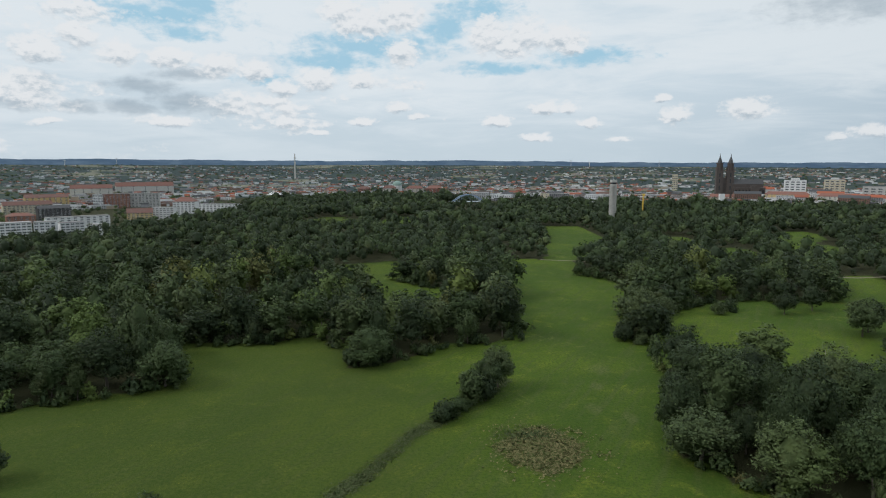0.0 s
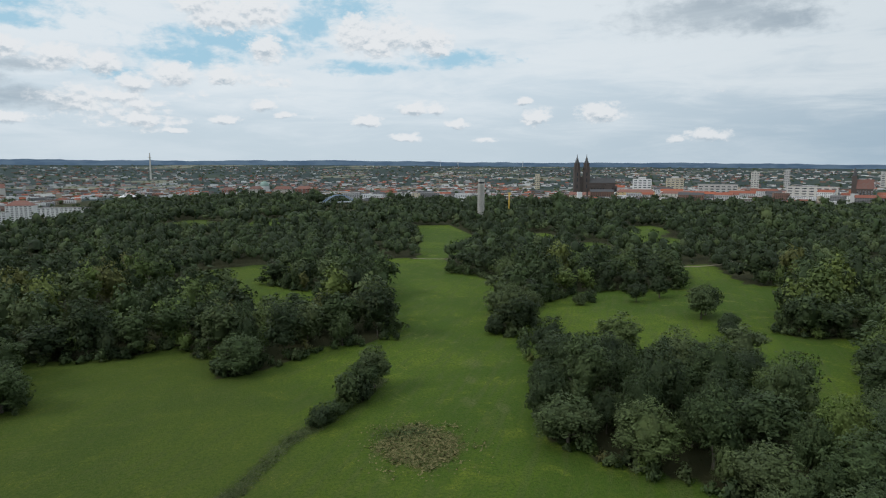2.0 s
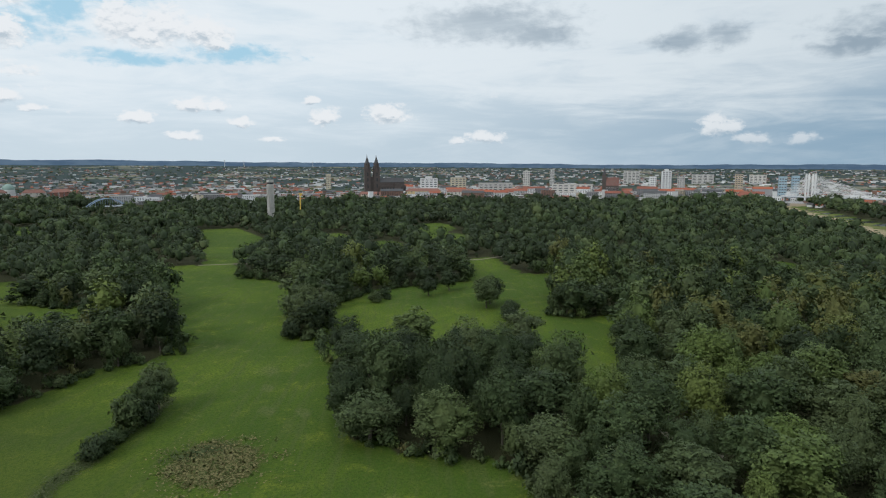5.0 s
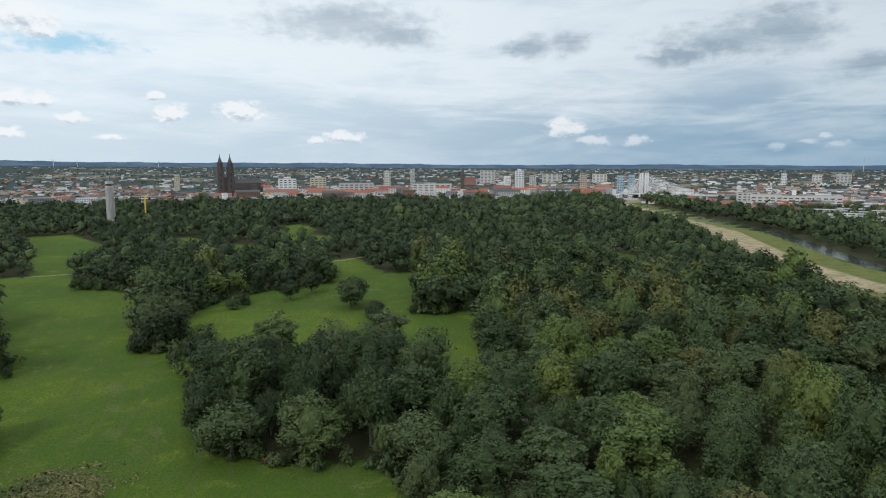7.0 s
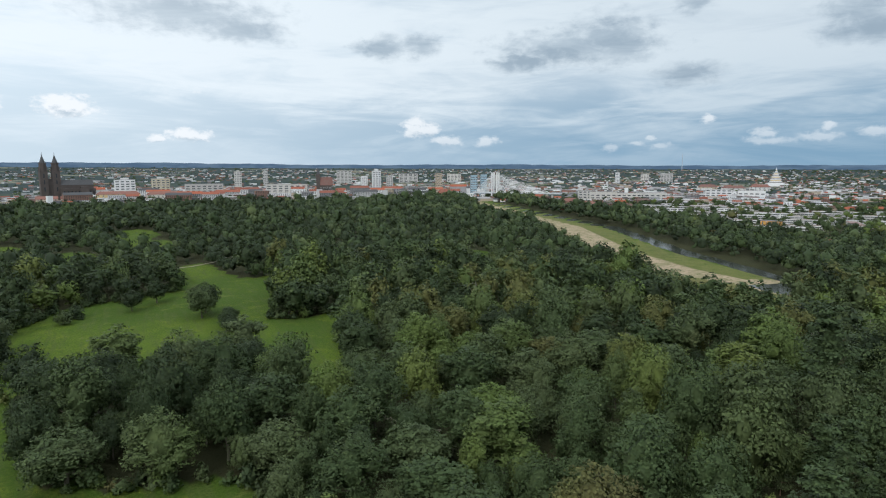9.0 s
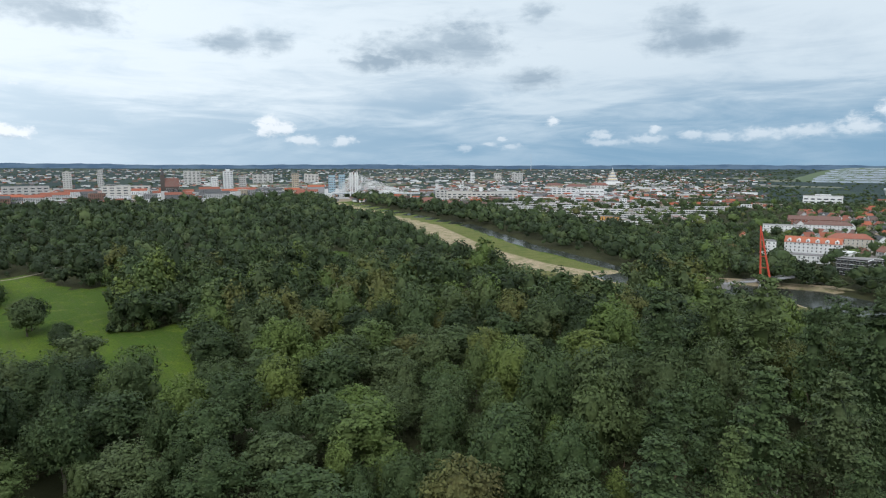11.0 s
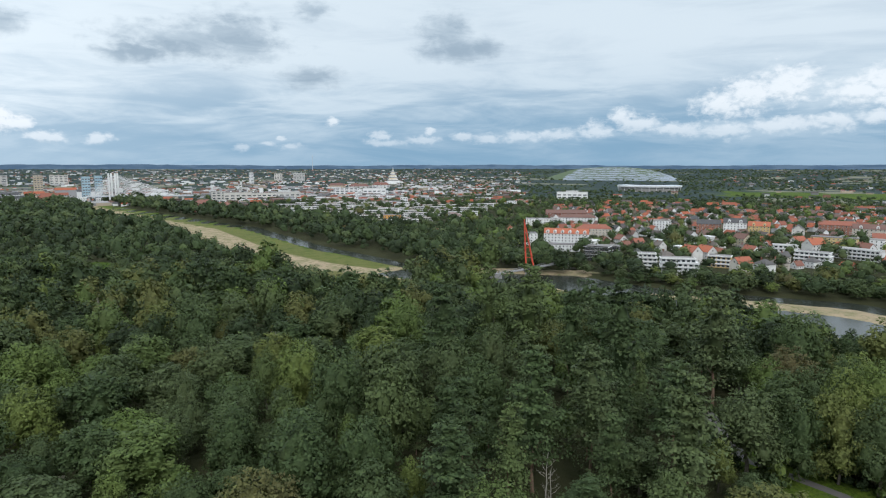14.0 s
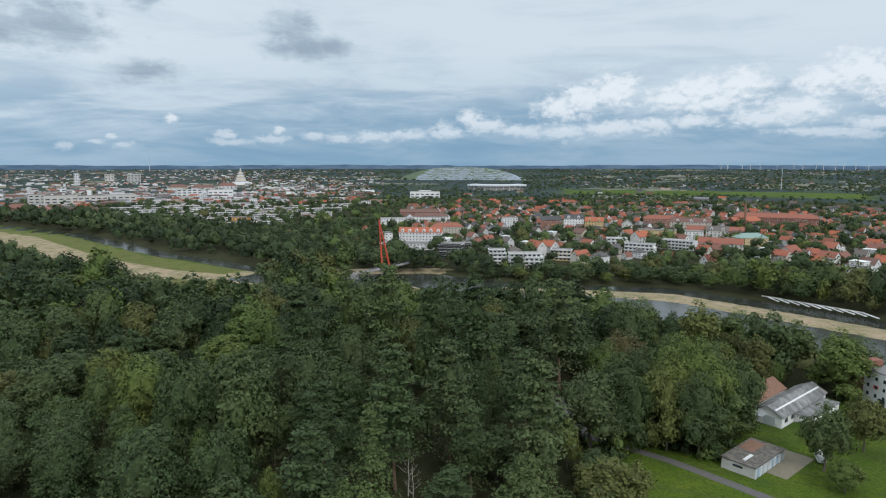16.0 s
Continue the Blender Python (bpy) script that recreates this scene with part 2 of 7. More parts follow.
    dry = n.mix(n.ramp(fine, 0.3, 0.7), (0.17, 0.15, 0.06), (0.085, 0.10, 0.03))
    col = n.mix(n.math("MULTIPLY", n.ramp(n.math("ADD", attribute(n, "dry"), ruffle), 0.35, 0.7), 0.8), col, dry)
    sand = n.mix(n.ramp(mid, 0.35, 0.65), (0.34, 0.26, 0.18), (0.22, 0.19, 0.11))
    sand = n.mix(n.math("MULTIPLY", n.ramp(fine, 0.5, 0.8), 0.4), sand, (0.16, 0.16, 0.06))
    sand = n.mix(n.math("MULTIPLY", n.ramp(n.noise(p, 0.22, 6, 0.75, 0.6), 0.50, 0.62), 0.75), sand, (0.10, 0.115, 0.035))
    col = n.mix(n.ramp(n.math("ADD", attribute(n, "sand"), n.math("MULTIPLY", ruffle, 0.8)), 0.4, 0.6), col, sand)
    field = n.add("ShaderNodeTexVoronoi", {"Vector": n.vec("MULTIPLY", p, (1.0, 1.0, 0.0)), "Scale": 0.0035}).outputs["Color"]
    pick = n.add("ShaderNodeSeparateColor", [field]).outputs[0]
    # far woodland tinted bluish: distance haze put into the base colour
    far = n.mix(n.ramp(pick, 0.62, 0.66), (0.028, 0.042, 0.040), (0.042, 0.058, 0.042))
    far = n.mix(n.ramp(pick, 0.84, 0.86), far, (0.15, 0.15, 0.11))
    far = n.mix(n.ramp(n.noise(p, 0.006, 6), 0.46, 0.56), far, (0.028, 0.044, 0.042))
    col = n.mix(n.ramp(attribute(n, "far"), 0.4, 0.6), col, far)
    return col


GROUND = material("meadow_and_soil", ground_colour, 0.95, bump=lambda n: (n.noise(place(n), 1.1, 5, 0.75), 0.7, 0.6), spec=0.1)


def leaf_colour(pick):
    def shade(n):
        tone = pick(n)
        p = place(n)
        isle = n.add("ShaderNodeNewGeometry").outputs["Random Per Island"]
        ramp = n.add("ShaderNodeValToRGB", [tone])
        e = ramp.color_ramp.elements
        e[0].position, e[0].color = 0.0, (0.025, 0.039, 0.019, 1)
        e[1].position, e[1].color = 1.0, (0.112, 0.093, 0.041, 1)
        for at, c in ((0.2, (0.037, 0.057, 0.026)), (0.42, (0.056, 0.086, 0.033)), (0.6, (0.083, 0.108, 0.047)), (0.75, (0.109, 0.157, 0.041)), (0.88, (0.136, 0.169, 0.043))):
            el = e.new(at)
            el.color = (*c, 1)
        col = n.mix(n.math("MULTIPLY", n.ramp(n.noise(p, 0.45, 3), 0.4, 0.7), 0.30), ramp.outputs[0], (0.056, 0.071, 0.027))
        col = n.mix(n.ramp(isle, 0.35, 1.0, 0.0, 0.34, False), col, (0.029, 0.041, 0.019))
        col = n.mix(n.math("MULTIPLY", n.ramp(isle, 0.0, 0.22, 1.0, 0.0), 0.22), col, (0.145, 0.186, 0.059))
        return n.mix(n.math("MULTIPLY", n.ramp(n.noise(n.vec("ADD", p, (31.0, 5.0, 2.0)), 0.09, 2), 0.6, 0.8), 0.25), col, (0.102, 0.084, 0.033))
    return shade


def foliage(name, pick, through_=0.2):
    """Leaves that reflect light and let some of it through."""
    m = bpy.data.materials.new(name)
    m.use_nodes = True
    n = Nodes(m.node_tree)
    col = leaf_colour(pick)(n)
    b = n.add("ShaderNodeBsdfPrincipled", {"Base Color": col, "Roughness": 0.6, "Specular IOR Level": 0.12})
    back = n.add("ShaderNodeBsdfTranslucent", [n.mix(0.25, col, (0.10, 0.13, 0.02))])
    n.add("ShaderNodeOutputMaterial", [n.add("ShaderNodeMixShader", [through_, b.outputs[0], back.outputs[0]]).outputs[0]])
    return m


def stand_tone(n):
    """Random tone per tree, darker round the meadow and lighter towards the river."""
    x, y, z = n.add("ShaderNodeSeparateXYZ", [place(n)]).outputs
    return n.math("ADD", n.math("MULTIPLY", n.math("POWER", chance(n), 1.5), 0.58), n.ramp(n.math("SUBTRACT", x, y), -120.0, 110.0, 0.0, 0.42))


LEAF = foliage("leaves", stand_tone)
LEAF_WOOD = foliage("leaves_of_the_wood", lambda n: attribute(n, "tone"))
BARK = material("bark", lambda n: n.mix(n.noise(place(n), 3.0, 4), (0.06, 0.05, 0.04), (0.14, 0.12, 0.10)), 0.9)


# ---- ground ----
def inside(poly, px, py):
    """Which of the points lie in the polygon."""
    hit = np.zeros(np.shape(px), bool)
    x0, y0 = poly[-1]
    for x1, y1 in poly:
        with np.errstate(divide="ignore", invalid="ignore"):
            hit ^= ((y0 > py) != (y1 > py)) & (px < (x1 - x0) * (py - y0) / (y1 - y0 + 1e-12) + x0)
        x0, y0 = x1, y1
    return hit


def along(line, px, py):
    """Distance from a polyline, its arc length there, and the side (positive to its left)."""
    best = np.full(np.shape(px), 1e9)
    arc, side, run = np.zeros(np.shape(px)), np.zeros(np.shape(px)), 0.0
    for (x0, y0), (x1, y1) in zip(line, line[1:]):
        ux, uy = x1 - x0, y1 - y0
        length = math.hypot(ux, uy)
        t = np.clip(((px - x0) * ux + (py - y0) * uy) / length**2, 0, 1)
        dx, dy = px - x0 - t * ux, py - y0 - t * uy
        d = np.hypot(dx, dy)
        near = d < best
        best = np.where(near, d, best)
        arc = np.where(near, run + t * length, arc)
        side = np.where(near, np.sign(ux * dy - uy * dx), side)
        run += length
    return best, arc, side


MEADOW = [(-301, 66), (-143, 195), (-122, 204), (-108, 212), (-94, 218), (-118, 275), (-95, 268), (-77, 273), (-64, 284), (-45, 264), (-40, 240),
          (-30, 240), (-15, 250), (4, 270), (37, 279), (45, 388), (48, 472), (49, 537), (91, 524), (113, 648), (134, 817), (177, 832),
          (171, 673), (149, 595), (103, 524), (106, 444), (125, 412), (95, 328), (80, 284), (91, 270), (84, 243), (76, 212), (64, 172),
          (66, 155), (81, 138), (94, 127), (93, 118), (70, 61), (42, -39), (-303, -53)]
GLADE = [(126, 332), (161, 363), (197, 359), (234, 360), (282, 440), (309, 450), (285, 384), (279, 364), (302, 353), (239, 282),
         (213, 257), (226, 237), (249, 238), (225, 218), (199, 195), (170, 155), (140, 143), (157, 188), (167, 214), (142, 206), (141, 226),
         (112, 241), (91, 245), (104, 302)]
CLEARING = [(-120, 284), (-116, 328), (-104, 402), (-92, 453), (-75, 500), (-44, 518), (-23, 478), (-33, 426), (-9, 402), (13, 410), (5, 363), (-27, 355), (-53, 402), (-74, 397), (-90, 344), (-100, 299)]
LAWN = [(194, -76), (180, -74), (167, -74), (158, -80), (150, -80), (131, -72), (93, -53), (43, -69), (49, -220), (178, -216), (180, -196), (167, -181),
        (175, -168), (160, -137), (163, -133), (153, -119), (148, -114), (141, -104), (145, -101), (154, -94), (162, -87), (170, -83), (180, -85), (194, -84)]
BUILT = [[(154, -134), (169, -126), (190, -164), (173, -174)], [(147, -181), (181, -176), (182, -202), (148, -203)], [(166, -142), (177, -136), (192, -158), (178, -166)]]


def oval(x, y, az, long, wide):
    """A small clearing, its long side along the bearing az."""
    c, s = math.cos(radians(az)), math.sin(radians(az))
    return [(x + long * math.cos(a) * s + wide * math.sin(a) * c, y + long * math.cos(a) * c - wide * math.sin(a) * s) for a in (0.5236 * k for k in range(12))]


OPEN = [MEADOW, GLADE, CLEARING, LAWN, oval(347, 586, 30.6, 60, 24), oval(259, 556, 24.7, 50, 16), oval(237, 640, 19.7, 70, 18), oval(398, 700, 29.6, 60, 22), oval(467, 282, 59.2, 45, 11), oval(330, 136, 67.1, 26, 8), oval(-22, 352, -3.9, 26, 22),
        oval(-157, 875, -9.9, 90, 40), oval(-59, 900, -3.9, 70, 26), oval(39, 1010, 2, 90, 26)]
FAR_BANK = [(1884, 1274), (1244, 707), (960, 424), (818, 272), (623, 136), (544, 65), (489, 25), (474, -23), (467, -83), (415, -135), (398, -181), (377, -236),
            (311, -274), (212, -325), (16, -401), (-417, -546)]


def river(px, py):
    """How far a place lies inside the river bed (negative: outside), the arc length and the bed's width."""
    d, s, side = along(FAR_BANK, px, py)
    width = np.interp(s, [0, 850, 1250, 1460, 1700, 1808, 1850, 1885, 1930, 1990, 2060, 2150, 2600], [60, 60, 80, 95, 105, 98, 70, 46, 44, 50, 70, 95, 90])
    return np.where(side < 0, d, -d), s, width


def height(px, py):
    r = np.hypot(px, py)
    az = np.degrees(np.arctan2(px, py))
    rim = np.interp(az, [-180, -40, 0, 25, 45, 70, 140, 180], [76, 84, 79, 66, 56, 50, 50, 70])
    z = np.clip((r - 2300) / 2600, 0, 1) ** 1.15 * rim
    d, s, width = river(px, py)
    k = d / width
    upper = np.interp(k, [-0.1, 0, 0.04, 0.13, 0.19, 0.5, 0.9, 1.0, 1.08], [0, -0.6, -4.2, -4.2, -1.3, -1.0, -0.8, -0.5, 0])
    lower = np.interp(k, [-0.1, 0, 0.06, 0.16, 0.24, 0.46, 0.54, 0.85, 1.0, 1.08], [0, -0.8, -2.8, -2.8, -1.4, -1.3, -3.2, -3.2, -0.8, 0])
    bend = np.interp(k, [-0.1, 0, 0.08, 0.2, 0.8, 1.0, 1.08], [0, -0.8, -2.8, -3.2, -3.2, -0.8, 0])
    a, b = np.clip((s - 1850) / 50, 0, 1), np.clip((s - 2010) / 60, 0, 1)
    bed = upper * (1 - a) + bend * a * (1 - b) + lower * b
    return z + np.where((k > -0.1) & (k < 1.08), bed, 0)


def grid_mesh(name, xs, ys, zf):
    gx, gy = np.meshgrid(xs, ys)
    px, py = gx.ravel(), gy.ravel()
    co = np.stack([px, py, zf(px, py)], -1)
    nx, ny = len(xs), len(ys)
    i = (np.arange(ny - 1)[:, None] * nx + np.arange(nx - 1)).ravel()
    return fast_mesh(name, co, np.stack([i, i + 1, i + 1 + nx, i + nx], -1)), px, py


def fast_mesh(name, co, faces, floats=None):
    """A mesh from arrays, all faces with the same count of corners; floats: point attributes."""
    me = bpy.data.meshes.new(name)
    k = faces.shape[1]
    me.vertices.add(len(co))
    me.vertices.foreach_set("co", np.ascontiguousarray(co, np.float32).ravel())
    me.loops.add(faces.size)
    me.loops.foreach_set("vertex_index", np.ascontiguousarray(faces, np.int32).ravel())
    me.polygons.add(len(faces))
    me.polygons.foreach_set("loop_start", np.arange(0, faces.size, k, dtype=np.int32))
    me.update(calc_edges=True)
    me.shade_flat()
    for key, values in (floats or {}).items():
        me.attributes.new(key, "FLOAT", "POINT").data.foreach_set("value", np.ascontiguousarray(values, np.float32))
    return me


def stretch(lo, hi, near, growth):
    """Coordinates that lie dense about the middle and wider towards both ends."""
    right, left = [0.0], [0.0]
    for side, end in ((right, hi), (left, -lo)):
        step = near
        while side[-1] < end:
            step = near if side[-1] < 560 else step * growth
            side.append(min(side[-1] + step, end))
    return np.array([-v for v in left[:0:-1]] + right)


def is_open(px, py):
    hit = np.zeros(np.shape(px), bool)
    for poly in OPEN:
        hit |= inside(poly, px, py)
    return hit


def margin(px, py, by):
    """Whether open land lies within that many metres."""
    hit = is_open(px, py)
    for k in range(8):
        hit |= is_open(px + by * math.cos(k * 0.785), py + by * math.sin(k * 0.785))
    return hit


def shore(az):
    """How far out on each bearing the wood reaches towards the river."""
    return np.interp(az, [54.3, 59.2, 63.2, 66.1, 69.2, 71.5, 73.5, 74.5, 76, 81.9, 85.3, 86.5, 89.8, 92, 93.5, 96.7, 102.2, 107.6, 112.5, 116.5, 119.9, 126.3, 130.9, 134.7, 137.2],
                     [3000, 1000, 920, 700, 630, 575, 485, 412, 396, 364, 354, 440, 436, 366, 340, 330, 338, 337, 330, 332, 296, 292, 280, 282, 251])


def build_ground():
    me, px, py = grid_mesh("ground", stretch(-4950, 4950, 7.0, 1.07), stretch(-4950, 4950, 7.0, 1.07), height)
    r, az = np.hypot(px, py), np.degrees(np.arctan2(px, py))
    d, s, width = river(px, py)
    k = d / width
    floats = {
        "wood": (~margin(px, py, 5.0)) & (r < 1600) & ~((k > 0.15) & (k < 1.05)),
        "sand": np.clip(0.5 + (k - np.where(s < 1850, 0.54, 0.2)) * 7, 0, 1) * ((k < 1.0) & (s > 500)) + ((k > -0.25) & (k < 0.2) & (s > 1890) & (s < 2000)),
        "dry": 0.6 * ((k > 0.2) & (k < 0.65) & (s < 1850)) + ((k > 1.0) & (r > shore(az)) & (az > 55)),
        "sunlit": np.clip((px + 0.18 * py - 32) / 60 + 0.5, 0, 1),
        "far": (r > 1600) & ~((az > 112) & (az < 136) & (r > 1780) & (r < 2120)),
    }
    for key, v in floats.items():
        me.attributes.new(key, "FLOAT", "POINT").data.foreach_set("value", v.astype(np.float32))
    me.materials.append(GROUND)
    me.shade_smooth()
    tagged(new("ground", me), "open green meadow with woodland floor and dry sandy river bed", "ground", kind="structure")


build_ground()

# ---- river ----
WATER = material("river_water", lambda n: n.mix(n.noise(place(n), 0.05, 3), (0.022, 0.026, 0.022), (0.035, 0.038, 0.03)), 0.2, spec=0.5,
                 bump=lambda n: (n.noise(n.vec("MULTIPLY", place(n), (0.5, 1.0, 1.0)), 0.9, 3), 0.12, 0.2))


def build_water():
    left, right, run = [], [], 0.0
    pts = [Vector((*p, 0)) for p in FAR_BANK]
    for i, p in enumerate(pts):
        a, b = pts[max(i - 1, 0)], pts[min(i + 1, len(pts) - 1)]
        u = (b - a).normalized()
        left.append(p + Vector((-u.y, u.x, 0)) * 3)
        right.append(p + Vector((u.y, -u.x, 0)) * 112)
    bm = bmesh.new()
    rows = [[bm.verts.new((q.x, q.y, -1.7)) for q in (l, (l + r) / 2, r)] for l, r in zip(left, right)]
    for a, b in zip(rows, rows[1:]):
        for i in range(2):
            bm.faces.new((a[i], a[i + 1], b[i + 1], b[i]))
    bmesh.ops.recalc_face_normals(bm, faces=bm.faces)
    me = bpy.data.meshes.new("water")
    bm.to_mesh(me)
    me.materials.append(WATER)
    tagged(new("water", me), "slow dark water of a shallow river", "water", kind="structure")


build_water()


# ---- blue hills at the horizon ----
def build_backdrop():
    """A plain ridge of far hills behind everything."""
    turns = np.radians(np.linspace(-48, 150, 500))
    deg = np.degrees(turns)
    base = np.interp(deg, [-48, -40, 0, 25, 45, 70, 140, 150], [120, 120, 113, 97, 85, 79, 78, 78])
    ridge = base + 3 * np.sin(deg * 0.21 + 1.0) + 2.0 * np.sin(deg * 0.83) + 1.2 * np.sin(deg * 2.9 + 2) + RNG_RIDGE.normal(0, 0.7, 500)
    low = np.stack([4935 * np.sin(turns), 4935 * np.cos(turns), np.full(500, -20.0)], -1)
    high = np.stack([4935 * np.sin(turns), 4935 * np.cos(turns), ridge], -1)
    i = np.arange(499)
    me = fast_mesh("backdrop", np.concatenate([low, high]), np.stack([i, i + 1, i + 501, i + 500], -1))
    m = bpy.data.materials.new("far_hills")
    m.use_nodes = True
    n = Nodes(m.node_tree)
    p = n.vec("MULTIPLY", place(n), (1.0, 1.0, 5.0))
    # the hills glow blue-grey in place of haze in the air
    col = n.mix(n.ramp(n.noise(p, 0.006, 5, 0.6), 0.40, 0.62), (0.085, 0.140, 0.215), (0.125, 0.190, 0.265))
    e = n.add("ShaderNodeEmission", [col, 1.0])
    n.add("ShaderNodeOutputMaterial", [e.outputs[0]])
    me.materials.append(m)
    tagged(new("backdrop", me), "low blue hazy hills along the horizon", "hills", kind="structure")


RNG_RIDGE = np.random.default_rng(3)
build_backdrop()


# ---- trees ----
def part(name, data, mat, parent=None, label="", at=None):
    """A bmesh or mesh as one object, under its parent."""
    if isinstance(data, bmesh.types.BMesh):
        me = bpy.data.meshes.new(name)
        data.to_mesh(me)
        data.free()
    else:
        me = data
    if mat and not me.materials:
        for m in mat if isinstance(mat, (list, tuple)) else [mat]:
            me.materials.append(m)
    ob = new(name, me)
    ob.parent = parent
    if at is not None:
        ob.matrix_basis = at
    return tagged(ob, label)


def icosphere(level):
    bm = bmesh.new()
    bmesh.ops.create_icosphere(bm, subdivisions=level, radius=1.0)
    co = np.array([v.co[:] for v in bm.verts])
    tri = np.array([[v.index for v in f.verts] for f in bm.faces])
    bm.free()
    return co, tri


BALL = {k: icosphere(k) for k in (1, 2, 3)}


class Heap:
    """Collects triangles, and normals where they are given."""

    def __init__(self):
        self.co, self.tri, self.nor, self.count = [], [], [], 0

    def put(self, co, tri, nor=None):
        self.co.append(co)
        self.tri.append(tri + self.count)
        if nor is not None:
            self.nor.append(nor)
        self.count += len(co)

    def arrays(self):
        return np.concatenate(self.co), np.concatenate(self.tri)

    def leafy(self):
        return np.concatenate(self.co), np.concatenate(self.tri), np.concatenate(self.nor)


def unit(v):
    return v / (np.linalg.norm(v, axis=-1, keepdims=True) + 1e-9)


def rounded(me, nor):
    """Gives a mesh of leaves the soft normals of its crown."""
    me.attributes.new("custom_normal", "FLOAT_VECTOR", "POINT").data.foreach_set("vector", np.ascontiguousarray(nor, np.float32).ravel())


def lumpy(rng, level, amount):
    co, tri = BALL[level]
    w = rng.normal(0, 1, (4, 3)) * 1.9
    ph = rng.uniform(0, 6.3, 4)
    wave = np.sin(co @ w.T + ph).sum(1) / 4
    return co * (1 + amount * wave + rng.normal(0, amount * 0.4, len(co)))[:, None], tri


def lump(heap, rng, at, radii, level, amount, heart, share):
    """A lumpy core of leaves at a place in the crown round heart = (centre, radii)."""
    co, tri = lumpy(rng, level, amount)
    p = co * radii + at
    heap.put(p, tri, unit(share * unit((p - heart[0]) / heart[1]) + (1 - share) * unit(co)))


def tufts(heap, rng, centre, radii, count, size, heart, share, ragged=0.6):
    """Small three-sided leaf tufts in a loose coat over an ellipsoid."""
    n = rng.normal(0, 1, (count, 3))
    n[:, 2] = np.abs(n[:, 2]) * 1.15 - 0.5
    n = unit(n)
    strew(heap, rng, centre + n * radii * rng.uniform(0.7, 1.28, (count, 1)), n, size, heart, share, ragged)


def strew(heap, rng, at, n, size, heart, share, ragged):
    """Leaf tufts at the given places, facing about n."""
    count = len(at)
    face = unit(n + rng.normal(0, ragged, (count, 3)) + (0, 0, 0.12))
    u = unit(np.cross(face, rng.normal(0, 1, (count, 3))))
    v = np.cross(face, u)
    s = size * rng.uniform(0.5, 1.5, (count, 1))
    a = s * rng.uniform(0.7, 1.2, (count, 1))
    corner = np.stack([at - u * s - v * a * 0.5, at + u * s * 0.9 - v * a * 0.6, at + v * a + u * s * 0.15], 1)
    soft = unit(share * unit((at - heart[0]) / heart[1]) + (1 - share) * n + rng.normal(0, 0.24, (count, 3)))
    turned = (np.cross(u, v) * soft).sum(1) < 0
    corner[turned] = corner[turned][:, ::-1]
    heap.put(corner.reshape(-1, 3), np.arange(count * 3).reshape(-1, 3), np.repeat(soft, 3, 0))


def broadleaf(seed, radius, foot, top, leaves, leaf, level, lobes=7, fine=1.0):
    """A crown between the heights foot and top: domes that carry many separate clumps of leaves with dark gaps between them."""
    rng, heap = np.random.default_rng(seed), Heap()
    half = (top - foot) / 2
    heart = (np.array([0, 0, foot + half * 0.5]), np.array([radius, radius, half * 1.3]))
    domes = [(np.array([0, 0, foot + half * 0.98]), np.array([radius * 0.62, radius * 0.62, half * 1.0]))]
    for b in range(lobes):
        turn = b * 2.4 + rng.uniform(-0.5, 0.5)
        rise = rng.uniform(-0.7, 0.5)
        out, own = radius * rng.uniform(0.50, 0.70) * (1.0 - 0.5 * max(0.0, rise)), radius * rng.uniform(0.26, 0.40)
        domes.append((np.array([math.cos(turn) * out, math.sin(turn) * out, foot + half * (1 + rise)]), np.array([own, own, own * rng.uniform(1.0, 1.6)])))
    clumps = []
    for i, (centre, radii) in enumerate(domes):
        co, tri = lumpy(rng, level if i == 0 else 1, 0.12)
        heap.put(centre + co * radii * 0.60, tri, unit(co + rng.normal(0, 0.3, co.shape)))
        n = unit(rng.normal(0, 1, (int(leaves * (0.10 if i == 0 else 0.22 / lobes)), 3)) + (0, 0, 0.3))
        strew(heap, rng, centre + n * radii * rng.uniform(0.62, 0.9, (len(n), 1)), n, leaf * 1.25, heart, 0.3, 0.5)
        for k in range(int((120 if i == 0 else 44) * fine)):
            n = unit(rng.normal(0, 1, 3) + (0, 0, 0.18))
            if n[2] < -0.72:
                continue
            at = centre + n * radii * rng.uniform(0.84, 1.0)
            if any((((at - c) / r) ** 2).sum() < 0.6 for j, (c, r) in enumerate(domes) if j != i) or at[2] < foot * 0.5 + 0.4:
                continue
            own = radius * rng.uniform(0.10, 0.21) / fine ** 0.4
            if any(np.linalg.norm(at - c) < 0.80 * max(own, o) for c, n_, o in clumps):
                continue
            clumps.append((at, n, own))
    area = sum(o * o for c, n_, o in clumps)
    for at, out, own in clumps:
        flat = np.array([own, own, own * rng.uniform(0.62, 0.9)])
        count = max(4, int(0.72 * leaves * own * own / area))
        n = unit(rng.normal(0, 1, (count, 3)) + 0.55 * out + (0, 0, 0.42))
        spots = at + n * flat * np.sqrt(rng.uniform(0.16, 1.5, (count, 1))) - (0, 0, 0.06 * own)
        strew(heap, rng, spots, unit(0.46 * n + 0.46 * unit((spots - heart[0]) / heart[1]) + (0, 0, 0.08)), leaf, heart, 0.0, 0.55)
    return heap.leafy()


